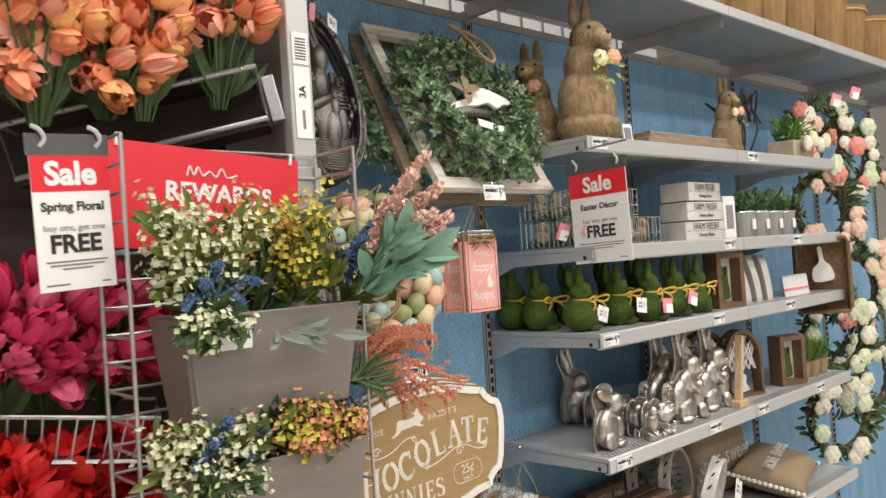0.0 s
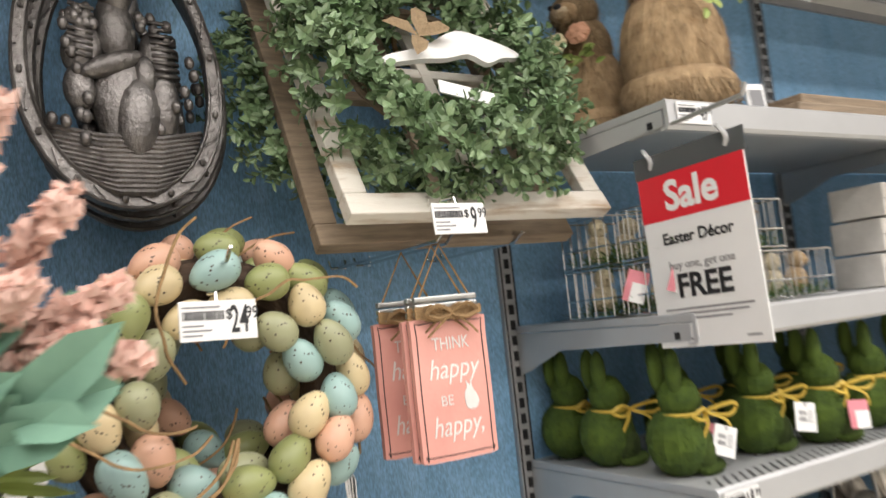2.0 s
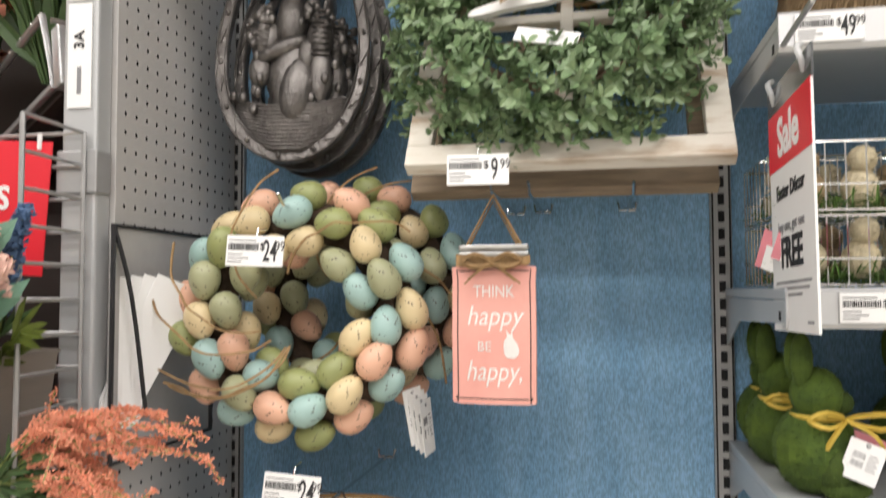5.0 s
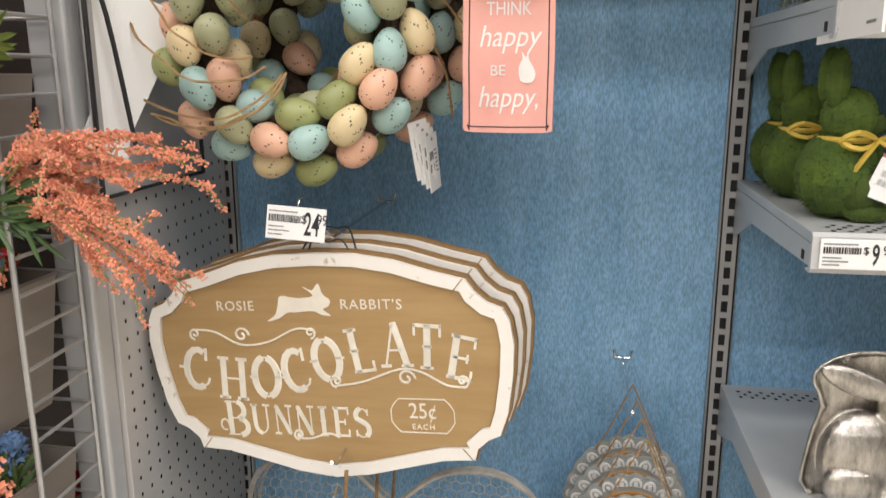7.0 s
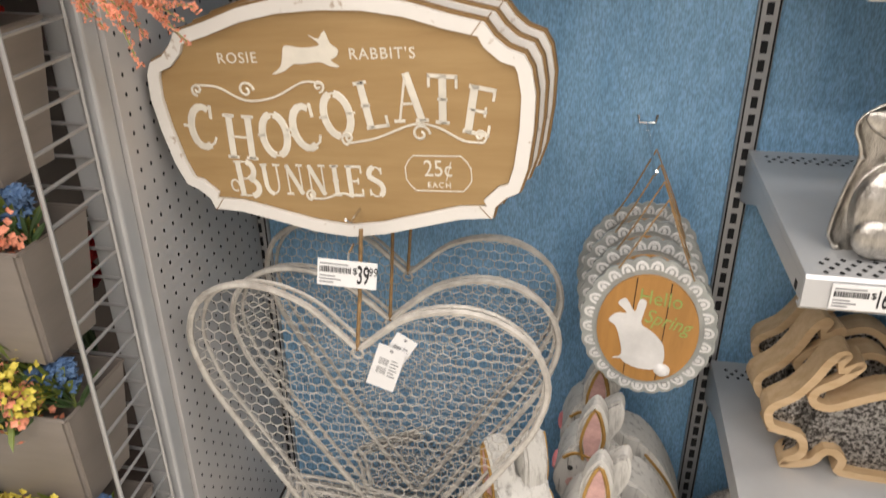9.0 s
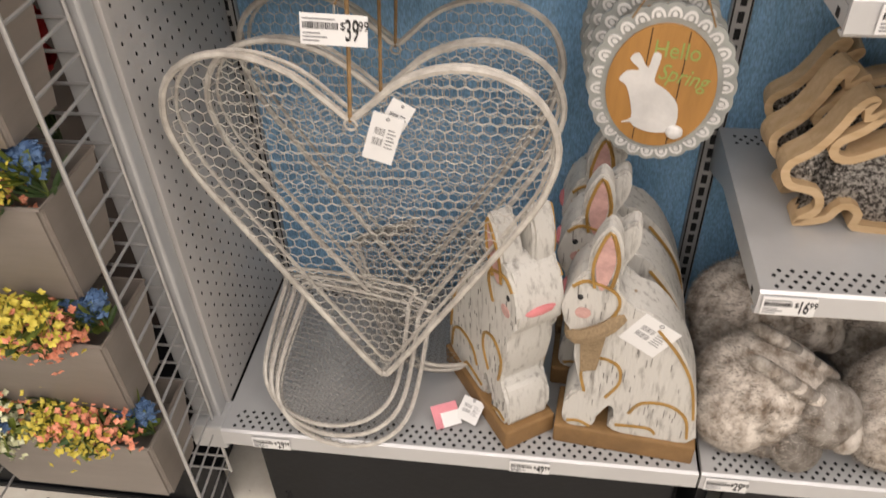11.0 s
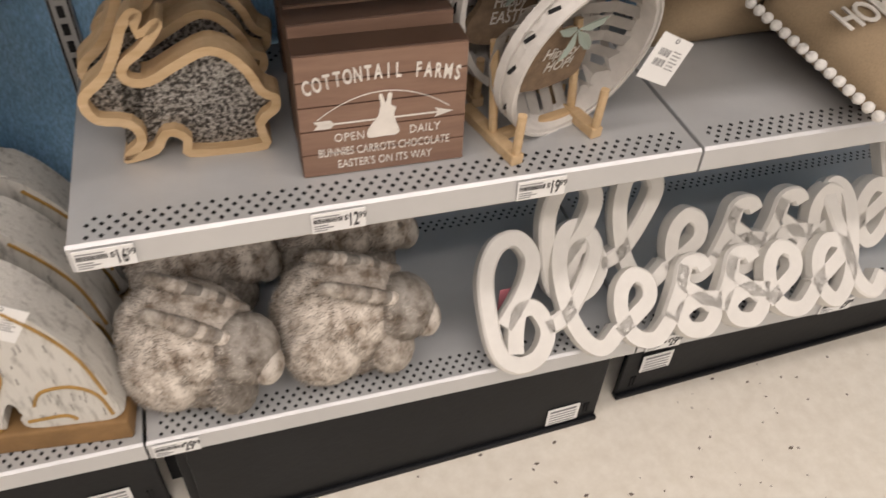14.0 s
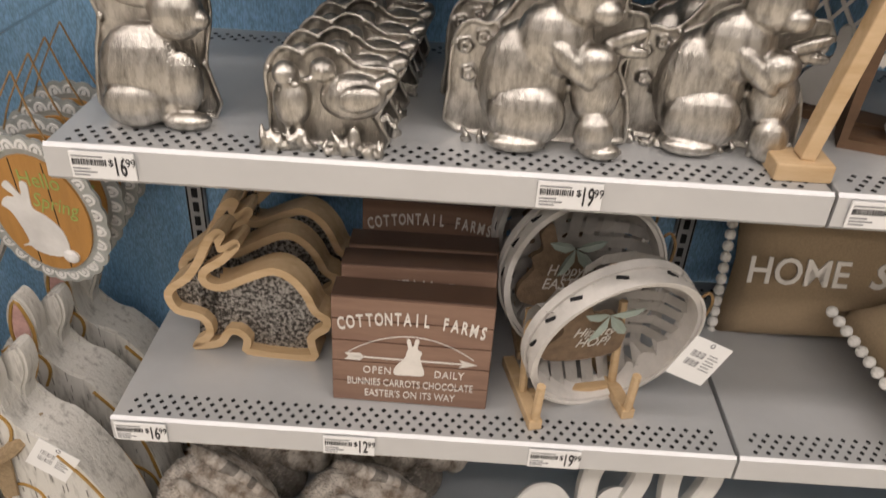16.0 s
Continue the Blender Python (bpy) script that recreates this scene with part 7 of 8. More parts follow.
# ---- flower makers ----
def florets(bm, p, n, spread, size, rr):
    """A cluster of small four-petalled flowers round p."""
    for k in range(n):
        c = p + Vector((rr.gauss(0, spread), rr.gauss(0, spread), rr.gauss(0, spread)))
        d = (c - p + Vector((0, -0.3 * spread, 0.4 * spread))).normalized()
        s = d.orthogonal().normalized()
        for j in range(4):
            s.rotate(Matrix.Rotation(math.pi / 2, 3, d))
            leaf(bm, c, d * 0.5 + s, d, size, size * 0.85, 0.1)


FLORAL = {"white": mat("white_floret", (0.74, 0.76, 0.50), 0.6, 0, 0.12, 40), "yellow": mat("yellow_floret", (0.72, 0.60, 0.09), 0.6, 0, 0.15, 40),
          "blue": mat("blue_floret", (0.10, 0.19, 0.36), 0.65, 0, 0.2, 40), "coral": mat("coral_floret", (0.92, 0.37, 0.23), 0.65, 0, 0.15, 40),
          "pink": mat("blush_floret", (0.85, 0.56, 0.47), 0.65, 0, 0.12, 40), "orange": mat("orange_floret", (0.74, 0.36, 0.10), 0.6, 0, 0.15, 40)}
LEAFG = mat("mid_green_leaf", (0.075, 0.14, 0.045), 0.5, 0, 0.25, 20)
LEAFL = mat("yellow_green_leaf", (0.17, 0.22, 0.035), 0.5, 0, 0.25, 20)
SAGE = mat("sage_leaf", (0.25, 0.45, 0.33), 0.6, 0, 0.12, 12)
STEML = mat("light_stem", (0.28, 0.34, 0.10), 0.6, 0, 0.15, 20)


def spray(base, tips, colour, seed, n=7, spread=0.012, size=0.008, label="", leaves=LEAFG):
    """A stem bundle with flower clusters near the tips and leaves below."""
    rr = random.Random(seed)
    sp = thing("flower_spray", label, "flower spray", "artificial flower sprays")
    bs, bf, bl = bmesh.new(), bmesh.new(), bmesh.new()
    base = Vector(base)
    for t in tips:
        t = Vector(t)
        mid = base.lerp(t, 0.5) + Vector((0, 0, 0.02))
        line = smooth_line([base, mid, t], 5)
        tube(bs, line, 0.0012, 4)
        for k in range(5):
            f = 0.55 + 0.1 * k
            q = base.lerp(t, f) + Vector((0, 0, 0.02 * (1 - f)))
            e = q + rvec(0.022)
            tube(bs, [q, e], 0.0008, 3)
            florets(bf, e, n, spread, size, rr)
        for k in range(12):
            q = base.lerp(t, rr.uniform(0.1, 0.85))
            leaf(bl, q, (t - base).normalized() + rvec(0.9), Vector((0, -1, 0.3)), rr.uniform(0.025, 0.055), rr.uniform(0.009, 0.017))
    part("stem", bs, STEML, sp, kind="stuff")
    part("blossoms", bf, FLORAL[colour], sp, kind="stuff")
    part("leaves", bl, leaves, sp, kind="stuff")
    return sp


def spike_flower(base, tips, colour, seed, label, r=0.009, n=150, size=0.006, green=True):
    """Feathery flower spikes: beads along each curved stem."""
    rr = random.Random(seed)
    sp = thing("flower_spike", label, "flower spray", "feathery flower spikes")
    bs, bf, bl = bmesh.new(), bmesh.new(), bmesh.new()
    base = Vector(base)
    for t in tips:
        t = Vector(t)
        line = smooth_line([base, base.lerp(t, 0.5) + Vector((0, 0, 0.03)), t], 8)
        tube(bs, line, 0.0012, 4)
        k0 = int(len(line) * 0.3)
        for k in range(n):
            g = rr.uniform(k0, len(line) - 1.001)
            i = int(g)
            f = (g - k0) / (len(line) - k0)
            q = Vector(line[i]).lerp(Vector(line[i + 1]), g - i) + rvec(r * (1.15 - 0.75 * f) * rr.random() ** 0.5)
            d = rvec()
            s = d.orthogonal() * size * 0.6
            u = d.cross(s).normalized() * size * 0.6
            vs = [bf.verts.new(q + w) for w in (s, u, -s - u * 0.3, d * size * 0.8)]
            for f3 in ((0, 1, 3), (1, 2, 3), (2, 0, 3), (0, 2, 1)):
                bf.faces.new([vs[w] for w in f3])
        if green:
            for k in range(4):
                leaf(bl, base.lerp(t, rr.uniform(0.0, 0.3)), (t - base).normalized() + rvec(0.6), Vector((0, -1, 0)), rr.uniform(0.04, 0.07), 0.008)
    part("stem", bs, STEML, sp, kind="stuff")
    part("blossoms", bf, FLORAL[colour], sp, kind="stuff")
    if green:
        part("leaves", bl, LEAFG, sp, kind="stuff")
    else:
        bl.free()
    return sp


def heather(base, n, seed, label):
    """A fan of thin drooping stems with short side twigs, set all over with tiny buds."""
    rr = random.Random(seed)
    sp = thing("flower_spike", label, "flower spray", "feathery flower spikes")
    bs, bf, bl = bmesh.new(), bmesh.new(), bmesh.new()
    base = Vector(base)

    def beads(line, count, r, size):
        for k in range(count):
            g = rr.uniform(0, len(line) - 1.001)
            q = line[int(g)].lerp(line[int(g) + 1], g % 1) + Vector((rr.gauss(0, r), rr.gauss(0, r), rr.gauss(0, r)))
            d = Vector((rr.gauss(0, 1), rr.gauss(0, 1), rr.gauss(0, 1))).normalized()
            u = d.orthogonal().normalized() * size * 0.55
            w = d.cross(u)
            vs = [bf.verts.new(q + o) for o in (u, w, -u - w * 0.4, d * size * 0.8)]
            for f3 in ((0, 1, 3), (1, 2, 3), (2, 0, 3), (0, 2, 1)):
                bf.faces.new([vs[i] for i in f3])

    for i in range(n):
        t = Vector((rr.uniform(0.05, 0.205), -0.475 + rr.gauss(0, 0.035), rr.uniform(1.345, 1.51)))
        t.z = min(t.z, 1.515 - 0.35 * max(0.0, t.x - 0.08)) - 0.03 * rr.random()
        line = smooth_line([base, base.lerp(t, 0.55) + Vector((0, rr.gauss(0, 0.01), 0.028)), t + Vector((0, 0, -0.006))], 8)
        tube(bs, line, 0.0011, 4)
        k0 = len(line) // 3
        beads(line[k0:], 230, 0.0024, 0.0042)
        for k in range(4):
            j = rr.randrange(k0, len(line) - 1)
            d = (line[j + 1] - line[j]).normalized() + Vector((rr.gauss(0, 0.35), rr.gauss(0, 0.35), rr.gauss(0.05, 0.35)))
            twig = smooth_line([line[j], line[j] + d.normalized() * rr.uniform(0.015, 0.03), line[j] + d.normalized() * rr.uniform(0.032, 0.05) + Vector((0, 0, -0.003))], 3)
            tube(bs, twig, 0.0008, 3)
            beads(twig, 55, 0.0022, 0.0034)
        for k in range(3):
            leaf(bl, base.lerp(t, rr.uniform(0.0, 0.3)), (t - base).normalized() + Vector((rr.gauss(0, 0.4), rr.gauss(0, 0.4), rr.gauss(0, 0.4))), Vector((0, -1, 0)), rr.uniform(0.03, 0.06), 0.007)
    part("stem", bs, STEML, sp, kind="stuff")
    part("blossoms", bf, FLORAL["coral"], sp, kind="stuff")
    part("leaves", bl, LEAFG, sp, kind="stuff")
    return sp


def leaf_bunch(base, tips, material, seed, label, n=26, length=0.06, width=0.018):
    rr = random.Random(seed)
    lb = thing("leaf_bunch", label, "foliage", "artificial leaf bunches")
    bm = bmesh.new()
    base = Vector(base)
    for t in tips:
        t = Vector(t)
        for k in range(n):
            q = base.lerp(t, rr.uniform(0.1, 0.9))
            leaf(bm, q, (t - base).normalized() * 1.2 + rvec(0.8), Vector((0, -1, 0.2)), length * rr.uniform(0.6, 1.2), width * rr.uniform(0.7, 1.2), 0.2)
    part("leaves", bm, material, lb, kind="stuff")
    return lb


def tulip_bunch(m, n, spread, petals, seed, label, stem=0.2, size=0.03):
    """A bunch of cupped tulips, one bloom a part."""
    rr = random.Random(seed)
    tb = thing("tulip_bunch", label, "flower bunch", "bunches of artificial tulips", at=m)
    bs, bl = bmesh.new(), bmesh.new()
    for k in range(n):
        u = rvec() * rr.uniform(0.45, 1.0)
        d = Vector((u.x * spread[0], u.y * spread[1] - 0.02, stem + u.z * spread[2]))
        tube(bs, [(d.x * 0.2, d.y * 0.2, 0), d * 0.6, d], 0.0022, 4)
        if k % 4 == 0:
            leaf(bl, Vector((d.x * 0.3, d.y * 0.3, 0.02)), Vector((d.x * 1.5 + rr.gauss(0, 0.05), d.y, stem)), Vector((0, -1, 0)), stem * 0.6, 0.024, 0.3)
        ax = (d + Vector((u.x * 0.22 + rr.gauss(0, 0.12), -0.1 + rr.gauss(0, 0.1), u.z * 0.2 + 0.0))).normalized()
        q = ax.to_track_quat("Z", "Y").to_matrix().to_4x4()
        bm = bmesh.new()
        L = size * rr.uniform(0.85, 1.2)
        open_ = rr.uniform(0.9, 1.5)
        heel = bm.verts.new((0, 0, 0))
        for j in range(6):
            a = math.pi / 3 * j + (0.2 if j % 2 else 0)
            inn = 0.86 if j % 2 else 1.0
            prof = [(0.05, 0.0, 0.25), (0.42 * open_, 0.35, 0.55), (0.5 * open_, 0.9, 0.62), (0.38 * open_, 1.4, 0.42), (0.26 * open_, 1.75, 0.05)]
            rows = []
            for r, z, w in prof:
                rows.append([bm.verts.new(q @ (Matrix.Rotation(a, 4, "Z") @ Vector((r * L * inn - abs(s) * 0.14 * w * L, s * w * L * 0.75, z * L)))) for s in (-1, 0, 1)])
            bm.faces.new((heel, rows[0][0], rows[0][1]))
            bm.faces.new((heel, rows[0][1], rows[0][2]))
            for u0, u1 in zip(rows, rows[1:]):
                for i in range(2):
                    bm.faces.new((u0[i], u0[i + 1], u1[i + 1], u1[i]))
        bmesh.ops.translate(bm, vec=d, verts=bm.verts)
        part("bloom", bm, rr.choice(petals), tb, smooth=True)
    part("stem", bs, STEMG, tb, kind="stuff")
    part("leaves", bl, LEAFG, tb, kind="stuff")
    return tb


# ---- grey wire rack with stacked planter boxes beside the first bay ----
rack = thing("wire_rack", "tall grey wire rack hung on the shelving post", "wire rack")
X0, X1, YB, YF = -0.418, -0.012, -0.386, -0.50
XB = -0.018
for x, y in ((X0, YB), (X0, YF), (XB, YB), (X1, YF), (-0.206, YB)):
    part("upright_wire", tube(bmesh.new(), [(x, y, 0.13), (x, y, 1.812)], 0.0032, 6), WIRE, rack)
z = 0.135
while z < 1.815:
    part("cross_wire", tube(bmesh.new(), [(X0, YF, z), (X0, YB, z), (XB, YB, z), (X1, YF, z)], 0.0025, 5), WIRE, rack)
    z += 0.0419
TAUPE = mat("taupe_planter", (0.225, 0.195, 0.17), 0.42, 0, 0.06, 5, 0.06, 120, col2=(0.19, 0.165, 0.145), stretch=(1, 1, 6))


def planter(z, label):
    pb = thing("planter_box", label, "planter box", "stacked taupe planter boxes", at=pose(-0.187, -0.455, z))
    bm = bmesh.new()
    rings = []
    for hx0, hx1, y0, y1, zz in ((-0.147, 0.132, -0.052, 0.05, 0.0), (-0.168, 0.15, -0.075, 0.06, 0.162), (-0.162, 0.144, -0.07, 0.055, 0.162), (-0.15, 0.134, -0.055, 0.045, 0.12)):
        rings.append([bm.verts.new(p) for p in ((hx0, y0, zz), (hx1, y0, zz), (hx1, y1, zz), (hx0, y1, zz))])
    bm.faces.new(rings[0])
    for a, b in zip(rings, rings[1:]):
        for i in range(4):
            bm.faces.new((a[i], a[(i + 1) % 4], b[(i + 1) % 4], b[i]))
    bm.faces.new(rings[-1])
    bmesh.ops.bevel(bm, geom=[e for e in bm.edges if abs(e.verts[0].co.z - e.verts[1].co.z) > 0.1], offset=0.006, segments=3, affect="EDGES")
    part("box", bm, TAUPE, pb)
    part("rim", tube(bmesh.new(), [(-0.166, -0.073, 0.1625), (0.148, -0.073, 0.1625), (0.148, 0.058, 0.1625), (-0.166, 0.058, 0.1625)], 0.0028, 5, True), TAUPE, pb)
    return pb


PZ = [1.376, 1.146, 0.916, 0.686, 0.458, 0.233]
for k, z in enumerate(PZ):
    planter(z, "taupe plastic planter box in a wire rack")
R = random.Random(21)
for k, z in enumerate(PZ):
    T = z + 0.15
    up = 0.2 if k == 0 else 0.085

    def tips(x0, x1, n, h=1.0, out=0.06):
        return [(R.uniform(x0, x1), -0.5 - R.uniform(0.0, out), T + up * h * R.uniform(0.35, 1.0)) for i in range(n)]

    spray((-0.30, -0.49, T), tips(-0.42, -0.22, 18), "white", k, 9, 0.012, 0.0062, "white and cream blossom spray with green stems", LEAFL)
    spray((-0.31, -0.51, T), [(-0.385 + 0.035 * i, -0.56 - 0.01 * (i % 2), T - 0.03 * R.random()) for i in range(4)], "white", k + 50, 7, 0.009, 0.006, "white blossom spray spilling over a planter", LEAFG)
    spray((-0.15, -0.48, T), tips(-0.23, -0.06, 13), "yellow", k + 10, 9, 0.012, 0.0064, "yellow blossom spray with lime stems", LEAFL)
    spray((-0.18, -0.45, T), tips(-0.3, -0.1, 6, 1.1, 0.0), "orange" if k == 0 else "coral", k + 20, 8, 0.012, 0.006, "orange blossom spray behind yellow blossoms", LEAFG)
    if k:
        spray((-0.08, -0.5, T), tips(-0.2, -0.07, 9, 0.8, 0.04), "coral", k + 30, 11, 0.011, 0.006, "coral pink blossom spray with green leaves", LEAFG)
    spike_flower((-0.31, -0.52, T), [(-0.36 + 0.03 * i, -0.55, T + 0.03 + 0.03 * (i % 3)) for i in range(5)], "blue", k, "small blue flower spikes over a planter edge", 0.012, 110, 0.006)
    spike_flower((-0.05, -0.49, T), [((-0.06 if k == 0 else -0.13) + 0.03 * i, (-0.53 if k == 0 else -0.49) - 0.012 * (i % 2), T + up * (0.5 + 0.12 * i)) for i in range(4)], "blue", k + 5, "deep blue feathery flower spikes", 0.014, 240, 0.007)
    leaf_bunch((-0.06, -0.48, T), [(-0.09, -0.53, T + 0.09), (-0.03, -0.55, T + 0.08), (0.02, -0.53, T + 0.05)] if k == 0 else [(-0.1, -0.5, T + 0.07), (-0.06, -0.5, T + 0.05)], LEAFL, k, "yellow-green leaves in a planter", 20, 0.055, 0.012)
    leaf_bunch((-0.22, -0.47, T - 0.01), [(-0.33, -0.5, T + 0.06), (-0.2, -0.5, T + 0.09), (-0.1, -0.5, T + 0.07)], LEAFG, k + 9, "dark green leaves in a planter", 60, 0.05, 0.015)
leaf_bunch((-0.05, -0.53, 1.54), [(0.0, -0.63, 1.665), (0.03, -0.64, 1.62), (-0.03, -0.62, 1.65), (0.04, -0.62, 1.64)], SAGE, 77, "large soft sage green leaves", 11, 0.085, 0.032)
spike_flower((-0.04, -0.52, 1.55), [(0.02, -0.66, 1.775), (0.05, -0.655, 1.725), (0.075, -0.65, 1.675), (0.085, -0.64, 1.635), (-0.01, -0.66, 1.745), (0.03, -0.66, 1.68), (0.06, -0.65, 1.65)], "pink", 90, "blush pink astilbe plumes with sage leaves", 0.017, 300, 0.0085, False)
heather((-0.045, -0.5, 1.402), 22, 91, "coral heather spray spilling out of the rack")
for k in range(2):
    leaf_bunch((-0.2, -0.52, 1.51), [(-0.22 + 0.05 * k, -0.57, 1.50), (-0.16 + 0.05 * k, -0.58, 1.49)], mat("dusty_leaf", (0.24, 0.28, 0.22), 0.7), 60 + k, "dusty grey-green leaves over planter edge", 3, 0.07, 0.02)
price_label(pose(-0.288, -0.533, 1.507, 8, 0, 0), "29", "99", 0.08, 0.042)

fk = thing("kick_plate", "black plastic kick plate under the flower rack", "kick plate", "black kick plates")
part("front", B(-0.8, -0.045, -0.385, -0.365, 0.0, 0.13, 0.003), BLACK, fk)
part("base_deck", B(-0.8, -0.045, -0.364, -0.035, 0.1, 0.13, 0.003), BLACK, fk)
part("toe_strip", B(-0.8, -0.045, -0.392, -0.3855, 0.0, 0.014, 0.002), BLACK, fk)

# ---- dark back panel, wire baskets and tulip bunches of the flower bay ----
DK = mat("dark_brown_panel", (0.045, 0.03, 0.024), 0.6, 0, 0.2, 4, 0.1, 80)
for x0 in (-0.8, -1.6):
    tagged(part("wall_panel", B(x0 + 0.002, x0 + 0.797, -0.03, -0.012, 0.1, 2.34), DK), "dark brown back panel of the flower bay", "back panel", kind="structure")


def wire_tray(m, w, d, h, label):
    wt = thing("wire_tray", label, "wire basket", "wire flower baskets", at=m)
    for z, f in ((h, 1.0), (0.0, 0.92)):
        part("rim", tube(bmesh.new(), [(-w * f, -d * f, z), (w * f, -d * f, z), (w * f, d, z), (-w * f, d, z)], 0.0036, 6, True), WIRE, wt)
    for k in range(15):
        x = -w + 2 * w * k / 14
        part("wire", tube(bmesh.new(), [(x, -d, h), (x * 0.92, -d * 0.92, 0), (x * 0.92, d, 0)], 0.0018, 4), WIRE, wt)
    for k in range(4):
        y = -d + 2 * d * k / 4
        part("wire", tube(bmesh.new(), [(-w, y, h), (-w * 0.92, y, 0), (w * 0.92, y, 0), (w, y, h)], 0.0018, 4), WIRE, wt)
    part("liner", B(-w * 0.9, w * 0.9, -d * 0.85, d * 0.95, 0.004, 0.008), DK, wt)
    return wt


def flower_pocket(m, w, h, d, label):
    """A dark pocket behind a rectangular wire front."""
    fp = thing("flower_pocket", label, "wire basket", "wire flower baskets", at=m)
    part("front_frame", tube(bmesh.new(), [(-w, 0, 0), (0, 0, 0), (0.004, -0.012, h), (-w, -0.012, h)], 0.0055, 8, True), WIRE, fp)
    for k in range(10):
        x = -w + w * (k + 0.5) / 10
        part("weld", ball(bmesh.new(), (x, -0.0165, h), (0.003, 0.003, 0.003), u=6, v=5), CHROME, fp)
    part("back", B(-w, 0, d, d + 0.004, -0.01, h - 0.005), DK, fp)
    part("bottom", B(-w, 0, 0.008, d, -0.012, -0.008), DK, fp)
    for x in (-w, 0):
        part("side_wire", tube(bmesh.new(), [(x, 0, h), (x, d, h), (x, d, 0)], 0.004, 6), WIRE, fp)
    part("bracket", B(0.006, 0.03, -0.004, 0.03, -0.01, h * 0.8, 0.003), WIRE, fp)
    return fp


flower_pocket(pose(-0.09, -0.35, 1.885, 0, -12, -33), 0.45, 0.095, 0.1, "grey wire fronted pocket holding orange tulips")
wire_tray(pose(-0.46, -0.2, 1.33, 0, 8, -20), 0.17, 0.11, 0.07, "grey wire basket tray holding pink flowers")
wire_tray(pose(-0.62, -0.25, 1.10, 0, 0, -14), 0.25, 0.13, 0.08, "grey wire basket tray holding red tulips")
OR = [mat("tulip_orange", (0.93, 0.27, 0.14), 0.5, 0, 0.1, 30, col2=(0.93, 0.42, 0.2)), mat("tulip_peach", (0.93, 0.36, 0.28), 0.5, 0, 0.1, 30, col2=(0.94, 0.48, 0.3)), mat("tulip_gold", (0.93, 0.58, 0.2), 0.5, 0, 0.1, 30, col2=(0.93, 0.36, 0.18))]
PK = [mat("petal_hot_pink", (0.82, 0.05, 0.17), 0.5, 0, 0.15, 30), mat("petal_rose", (0.86, 0.14, 0.27), 0.5, 0, 0.15, 30)]
RD = [mat("petal_red", (0.72, 0.015, 0.018), 0.5, 0, 0.15, 30), mat("petal_scarlet", (0.82, 0.04, 0.03), 0.5, 0, 0.15, 30)]
for k, (x, y, z, h, n) in enumerate(((-0.15, -0.27, 1.91, 0.19, 56), (-0.29, -0.26, 1.88, 0.18, 60), (-0.35, -0.25, 1.88, 0.11, 52), (-0.46, -0.26, 1.86, 0.2, 52), (-0.54, -0.24, 1.88, 0.12, 40), (-0.64, -0.25, 1.84, 0.22, 40), (-0.76, -0.25, 1.84, 0.17, 34))):
    tulip_bunch(pose(x, y, z, 6, 0, 0), n, (0.085, 0.07, 0.085), OR, k, "bunch of orange and peach artificial tulips", h, 0.031)
for k, (x, y) in enumerate(((-0.36, -0.19), (-0.45, -0.2), (-0.54, -0.21), (-0.64, -0.22), (-0.75, -0.22))):
    tulip_bunch(pose(x, y, 1.37, 10, 0, 0), 44, (0.075, 0.06, 0.085), PK, k + 20, "bunch of hot pink artificial peonies", 0.15, 0.037)
for k, (x, y) in enumerate(((-0.35, -0.19), (-0.44, -0.2), (-0.54, -0.22), (-0.65, -0.24))):
    tulip_bunch(pose(x, y, 1.12, 10, 0, 0), 32, (0.07, 0.06, 0.05), RD, k + 30, "bunch of red artificial tulips", 0.17, 0.036)
for k, (x, z, P) in enumerate(((-0.2, 0.75, RD), (-0.5, 0.8, OR))):
    tulip_bunch(pose(x, -0.25, z, 6, 0, 0), 20, (0.06, 0.04, 0.05), P, k + 40, "bunch of artificial tulips behind the rack", 0.17, 0.03)

# ---- red rewards sign and the floral sale sign ----
rs = thing("red_sign", "bright red promotional card with white lettering", "sign", at=pose(-0.236, -0.391, 1.727, 0, 4, 0))
part("card", B(-0.172, 0.172, -0.001, 0.001, -0.085, 0.085), REDP, rs)
lettering("REWARDS", 0.042, WHITE, rs, pose(0.02, -0.0016, 0.01) @ FACE, depth=0.0003, bold=0.0012)
part("script_mark", tube(bmesh.new(), smooth_line([(-0.04, -0.0015, 0.038), (-0.035, -0.0015, 0.055), (-0.028, -0.0015, 0.04), (-0.02, -0.0015, 0.054), (-0.012, -0.0015, 0.04), (0.0, -0.0015, 0.048), (0.012, -0.0015, 0.04), (0.022, -0.0015, 0.055), (0.032, -0.0015, 0.04), (0.05, -0.0015, 0.046)], 4), 0.0016, 4), WHITE, rs)
part("small_print", B(-0.09, 0.12, -0.0016, -0.001, -0.026, -0.021), WHITE, rs)
for s in (-1, 1):
    part("tie", tube(bmesh.new(), [(s * 0.155, -0.002, 0.075), (s * 0.155, -0.003, 0.095)], 0.003, 6), WHITE, rs)
sale_sign(pose(-0.479, -0.475, 1.686, 3, -3, 6), "Spring Floral", "red and white floral sale sign card", 0.106, 0.186)

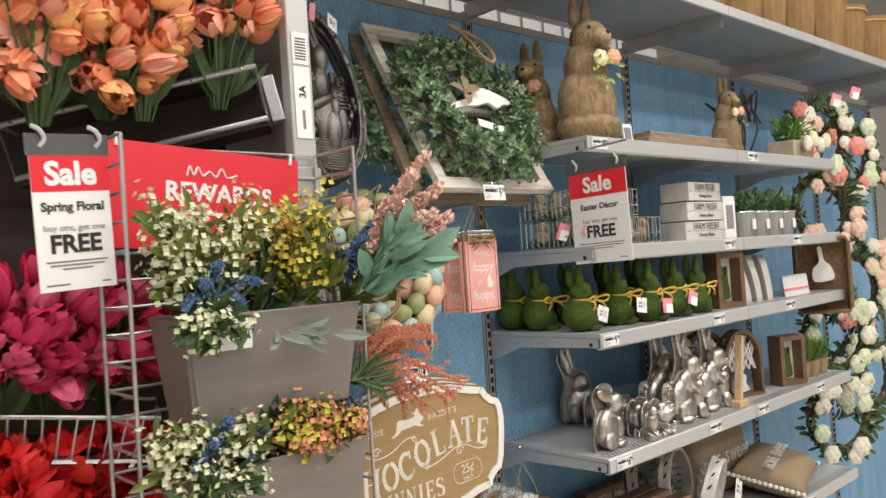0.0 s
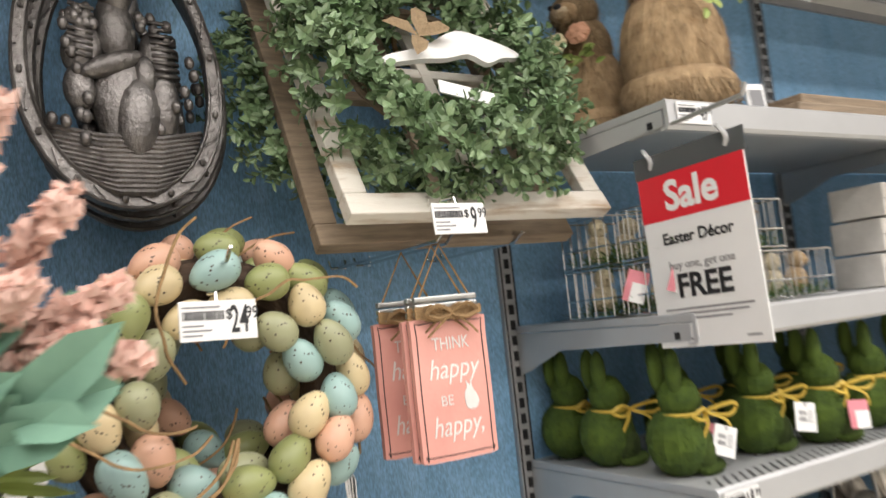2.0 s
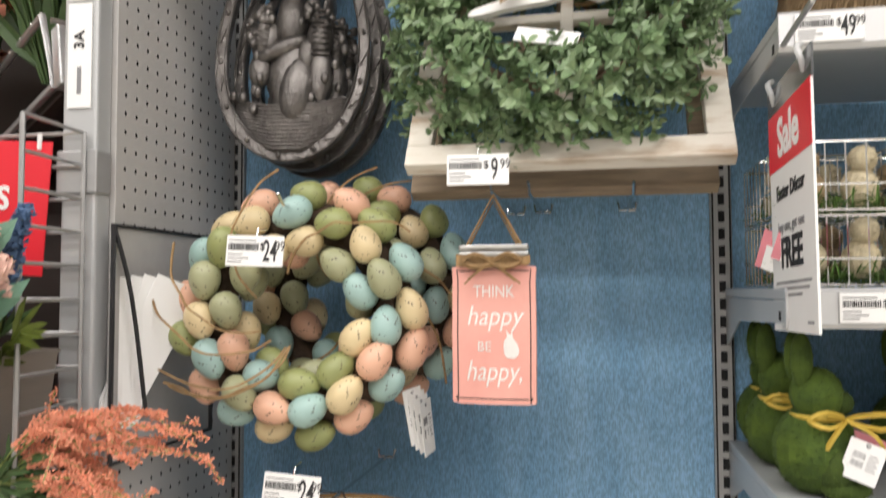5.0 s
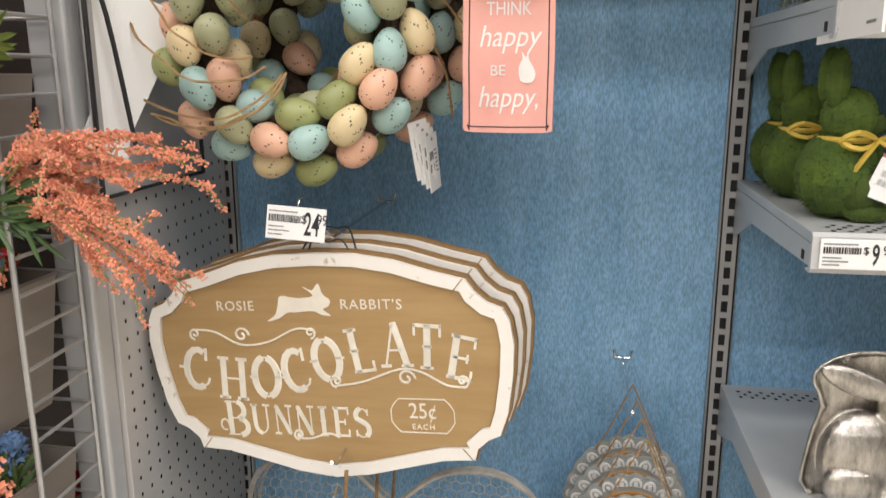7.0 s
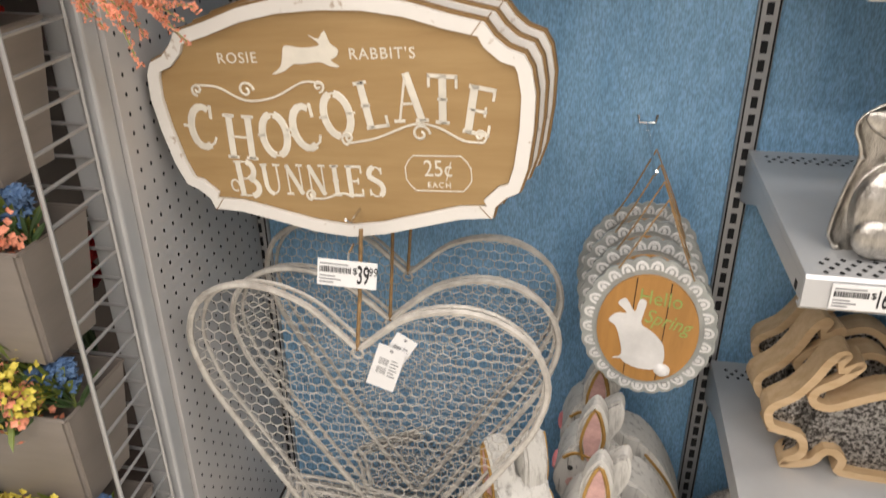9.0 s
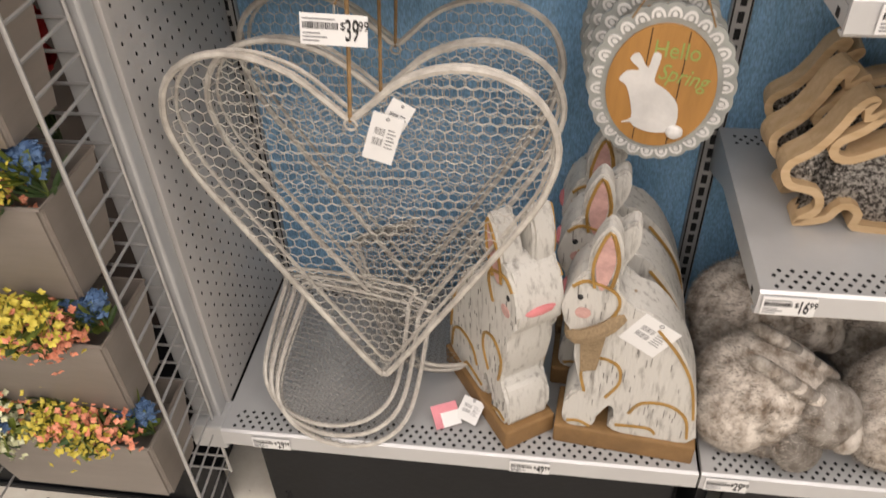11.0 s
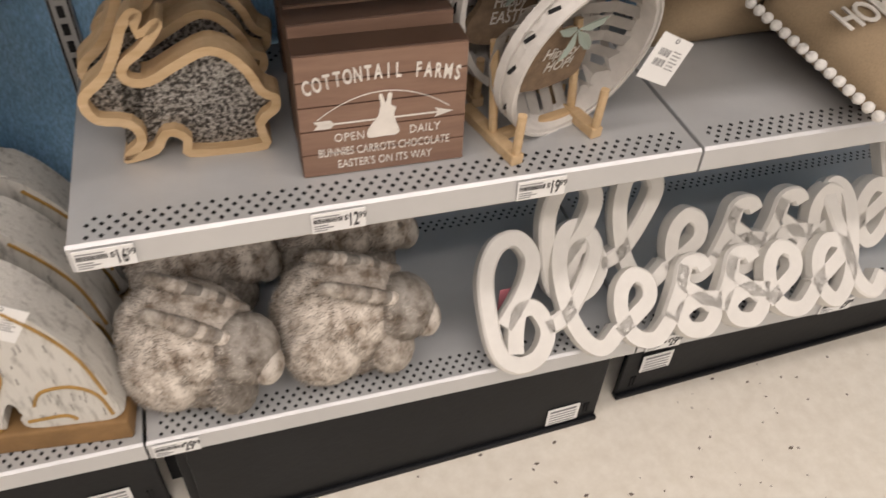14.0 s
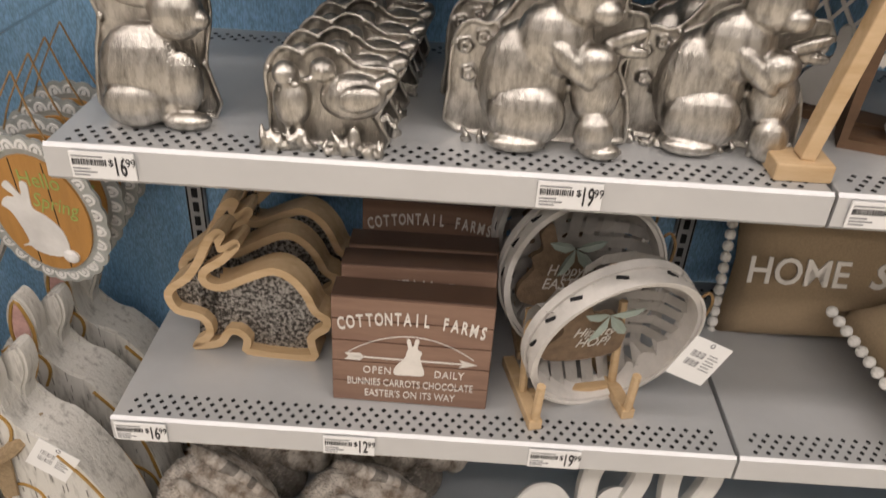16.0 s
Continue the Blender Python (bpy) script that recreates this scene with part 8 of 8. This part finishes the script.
# ---- code strips on the end post, document sleeve on the side panel ----
for z0, z1, tx in ((1.985, 2.045, ""), (1.845, 1.98, "3A")):
    st = thing("post_label", "white printed label strip on the grey end post", "label", "post labels", at=pose(-0.031, -0.3795, (z0 + z1) / 2))
    h = (z1 - z0) / 2
    part("card", B(-0.017, 0.017, -0.001, 0.001, -h, h), WHITE, st)
    if tx:
        lettering(tx, 0.02, INK, st, pose(0.0, -0.0014, 0.02, 0, -90, 0) @ FACE, depth=0.0003, bold=0.0005)
        part("small_print", B(-0.003, 0.003, -0.0015, -0.001, -0.05, -0.015), GREYINK, st)
    else:
        for k in range(8):
            part("bar", B(-0.012, 0.012, -0.0015, -0.001, -0.022 + 0.0055 * k, -0.0195 + 0.0055 * k), INK, st)
sl = thing("document_sleeve", "black-edged clear document sleeve with papers", "document holder", at=pose(0.012, -0.235, 1.555))
part("back", B(-0.002, 0.002, -0.135, 0.12, -0.16, 0.14), mat("clear_grey_sleeve", (0.45, 0.44, 0.43), 0.25, 0, 0.1, 5), sl)
part("edging", tube(bmesh.new(), [(0.003, -0.135, -0.16), (0.003, 0.12, -0.16), (0.003, 0.12, 0.14), (0.003, -0.135, 0.14)], 0.004, 6, True), INK, sl)
part("strap", tube(bmesh.new(), smooth_line([(0.004, -0.135, 0.138), (0.02, -0.12, 0.05), (0.03, -0.10, -0.1)], 4), 0.003, 5), INK, sl)
for k in range(4):
    part("paper", slab(bmesh.new(), [(-0.05, -0.1), (0.0, -0.1), (0.035, 0.09), (-0.03, 0.095)], -0.0005, 0.0005, pose(0.012 + 0.006 * k, -0.09 + 0.004 * k, -0.02, 0, 6 * k, 70 - 8 * k)), WHITE, sl)

# ---- the flower bay beyond the shelves ----
WHF = [mat("white_petal", (0.78, 0.75, 0.62), 0.6, 0, 0.08, 30), mat("green_white_petal", (0.66, 0.70, 0.48), 0.6, 0, 0.08, 30)]
PKF = [mat("salmon_petal", (0.78, 0.28, 0.24), 0.6, 0, 0.1, 30), mat("blush_petal", (0.80, 0.55, 0.42), 0.6, 0, 0.1, 30)]


def hanging_wreath(c, r, petals, seed, label, n=16, lv=LEAFG):
    rr = random.Random(seed)
    hw = thing("flower_wreath", label, "wreath", "hanging flower wreaths", at=pose(*c, 0, 0, -25))
    bm = bmesh.new()
    for k in range(4):
        ph = k * 1.6
        tube(bm, [((r + 0.014 * math.cos(ph + 5 * a)) * math.cos(a), 0.014 * math.sin(ph + 5 * a), (r + 0.014 * math.cos(ph + 5 * a)) * math.sin(a)) for a in (2 * math.pi * j / 40 for j in range(40))], 0.006, 5, True)
    part("vine_ring", bm, WICK, hw, "brown grapevine ring")
    for k in range(n):
        a = rr.uniform(0, 6.28)
        part("bloom", rose(bmesh.new(), (r * math.cos(a) + rr.gauss(0, 0.02), -0.04 - 0.02 * rr.random(), r * math.sin(a) + rr.gauss(0, 0.02)), rr.uniform(0.03, 0.048), k), rr.choice(petals), hw)
    bm = bmesh.new()
    for k in range(220):
        a = rr.uniform(0, 6.28)
        q = Vector((r * math.cos(a), -0.01, r * math.sin(a))) + rvec(0.03)
        leaf(bm, q, Vector((math.cos(a), -0.6, math.sin(a))) + rvec(1.0), Vector((0, -1, 0)), rr.uniform(0.03, 0.065), rr.uniform(0.014, 0.024))
    part("foliage", bm, lv, hw, kind="stuff")
    return hw


hanging_wreath((2.62, -0.26, 2.02), 0.13, PKF + WHF, 1, "flower wreath of pink and white blossoms", 20)
hanging_wreath((2.66, -0.24, 1.72), 0.14, PKF, 2, "grapevine wreath with salmon pink roses", 10)
hanging_wreath((2.95, -0.22, 1.95), 0.15, PKF + WHF, 3, "pink rose wreath hanging in the flower bay", 20)
hanging_wreath((2.62, -0.27, 1.18), 0.15, WHF, 4, "green wreath with white tulip blossoms", 18)
hanging_wreath((2.6, -0.27, 0.84), 0.15, WHF, 5, "green garland with white blossoms", 18)
hanging_wreath((2.95, -0.22, 1.35), 0.15, WHF + PKF, 6, "mixed blossom wreath hanging in the flower bay", 16)
hanging_wreath((2.95, -0.24, 0.95), 0.16, WHF, 7, "white blossom wreath hanging in the flower bay", 16)
hanging_wreath((3.3, -0.22, 1.7), 0.17, PKF + WHF, 8, "large pastel wreath far down the aisle", 16)
for x, z, p in ((2.47, 2.14, True), (2.68, 2.19, True)):
    swing_tag(pose(x, -0.4, z, 0, 20, -40), 0.04, 0.05, p)

# far store fixtures seen over the back panel
bn = thing("store_banner", "white store shelving with a red panel beyond", "banner", at=pose(0.8, 0.9, 2.75))
part("white_panel", B(-2.5, 2.5, 0, 0.02, -2.75, 0.5), WHITE, bn)
part("red_panel", B(-0.25, 0.55, -0.006, -0.002, -0.5, 0.5), REDP, bn)
for k in range(30):
    part("bar", B(-2.4 + 0.16 * k, -2.39 + 0.16 * k, -0.01, -0.007, -0.5, 0.5), GREYINK, bn)

# dark flecks in the vinyl floor
R = random.Random(5)
bm = bmesh.new()
for k in range(760):
    x, y, s = R.uniform(-0.6, 2.6), R.uniform(-1.3, -0.3), R.uniform(0.0012, 0.0045)
    a = R.uniform(0, 6.28)
    bm.faces.new([bm.verts.new((x + s * w * math.cos(a + q), y + s * math.sin(a + q), 0.0006)) for q, w in ((0, 1.8), (1.5, 0.7), (3.1, 1.6), (4.6, 0.6))])
fl = part("floor_fleck", bm, CHIP)
tagged(fl, "dark brown flecks in the vinyl floor", "flecks", kind="stuff")
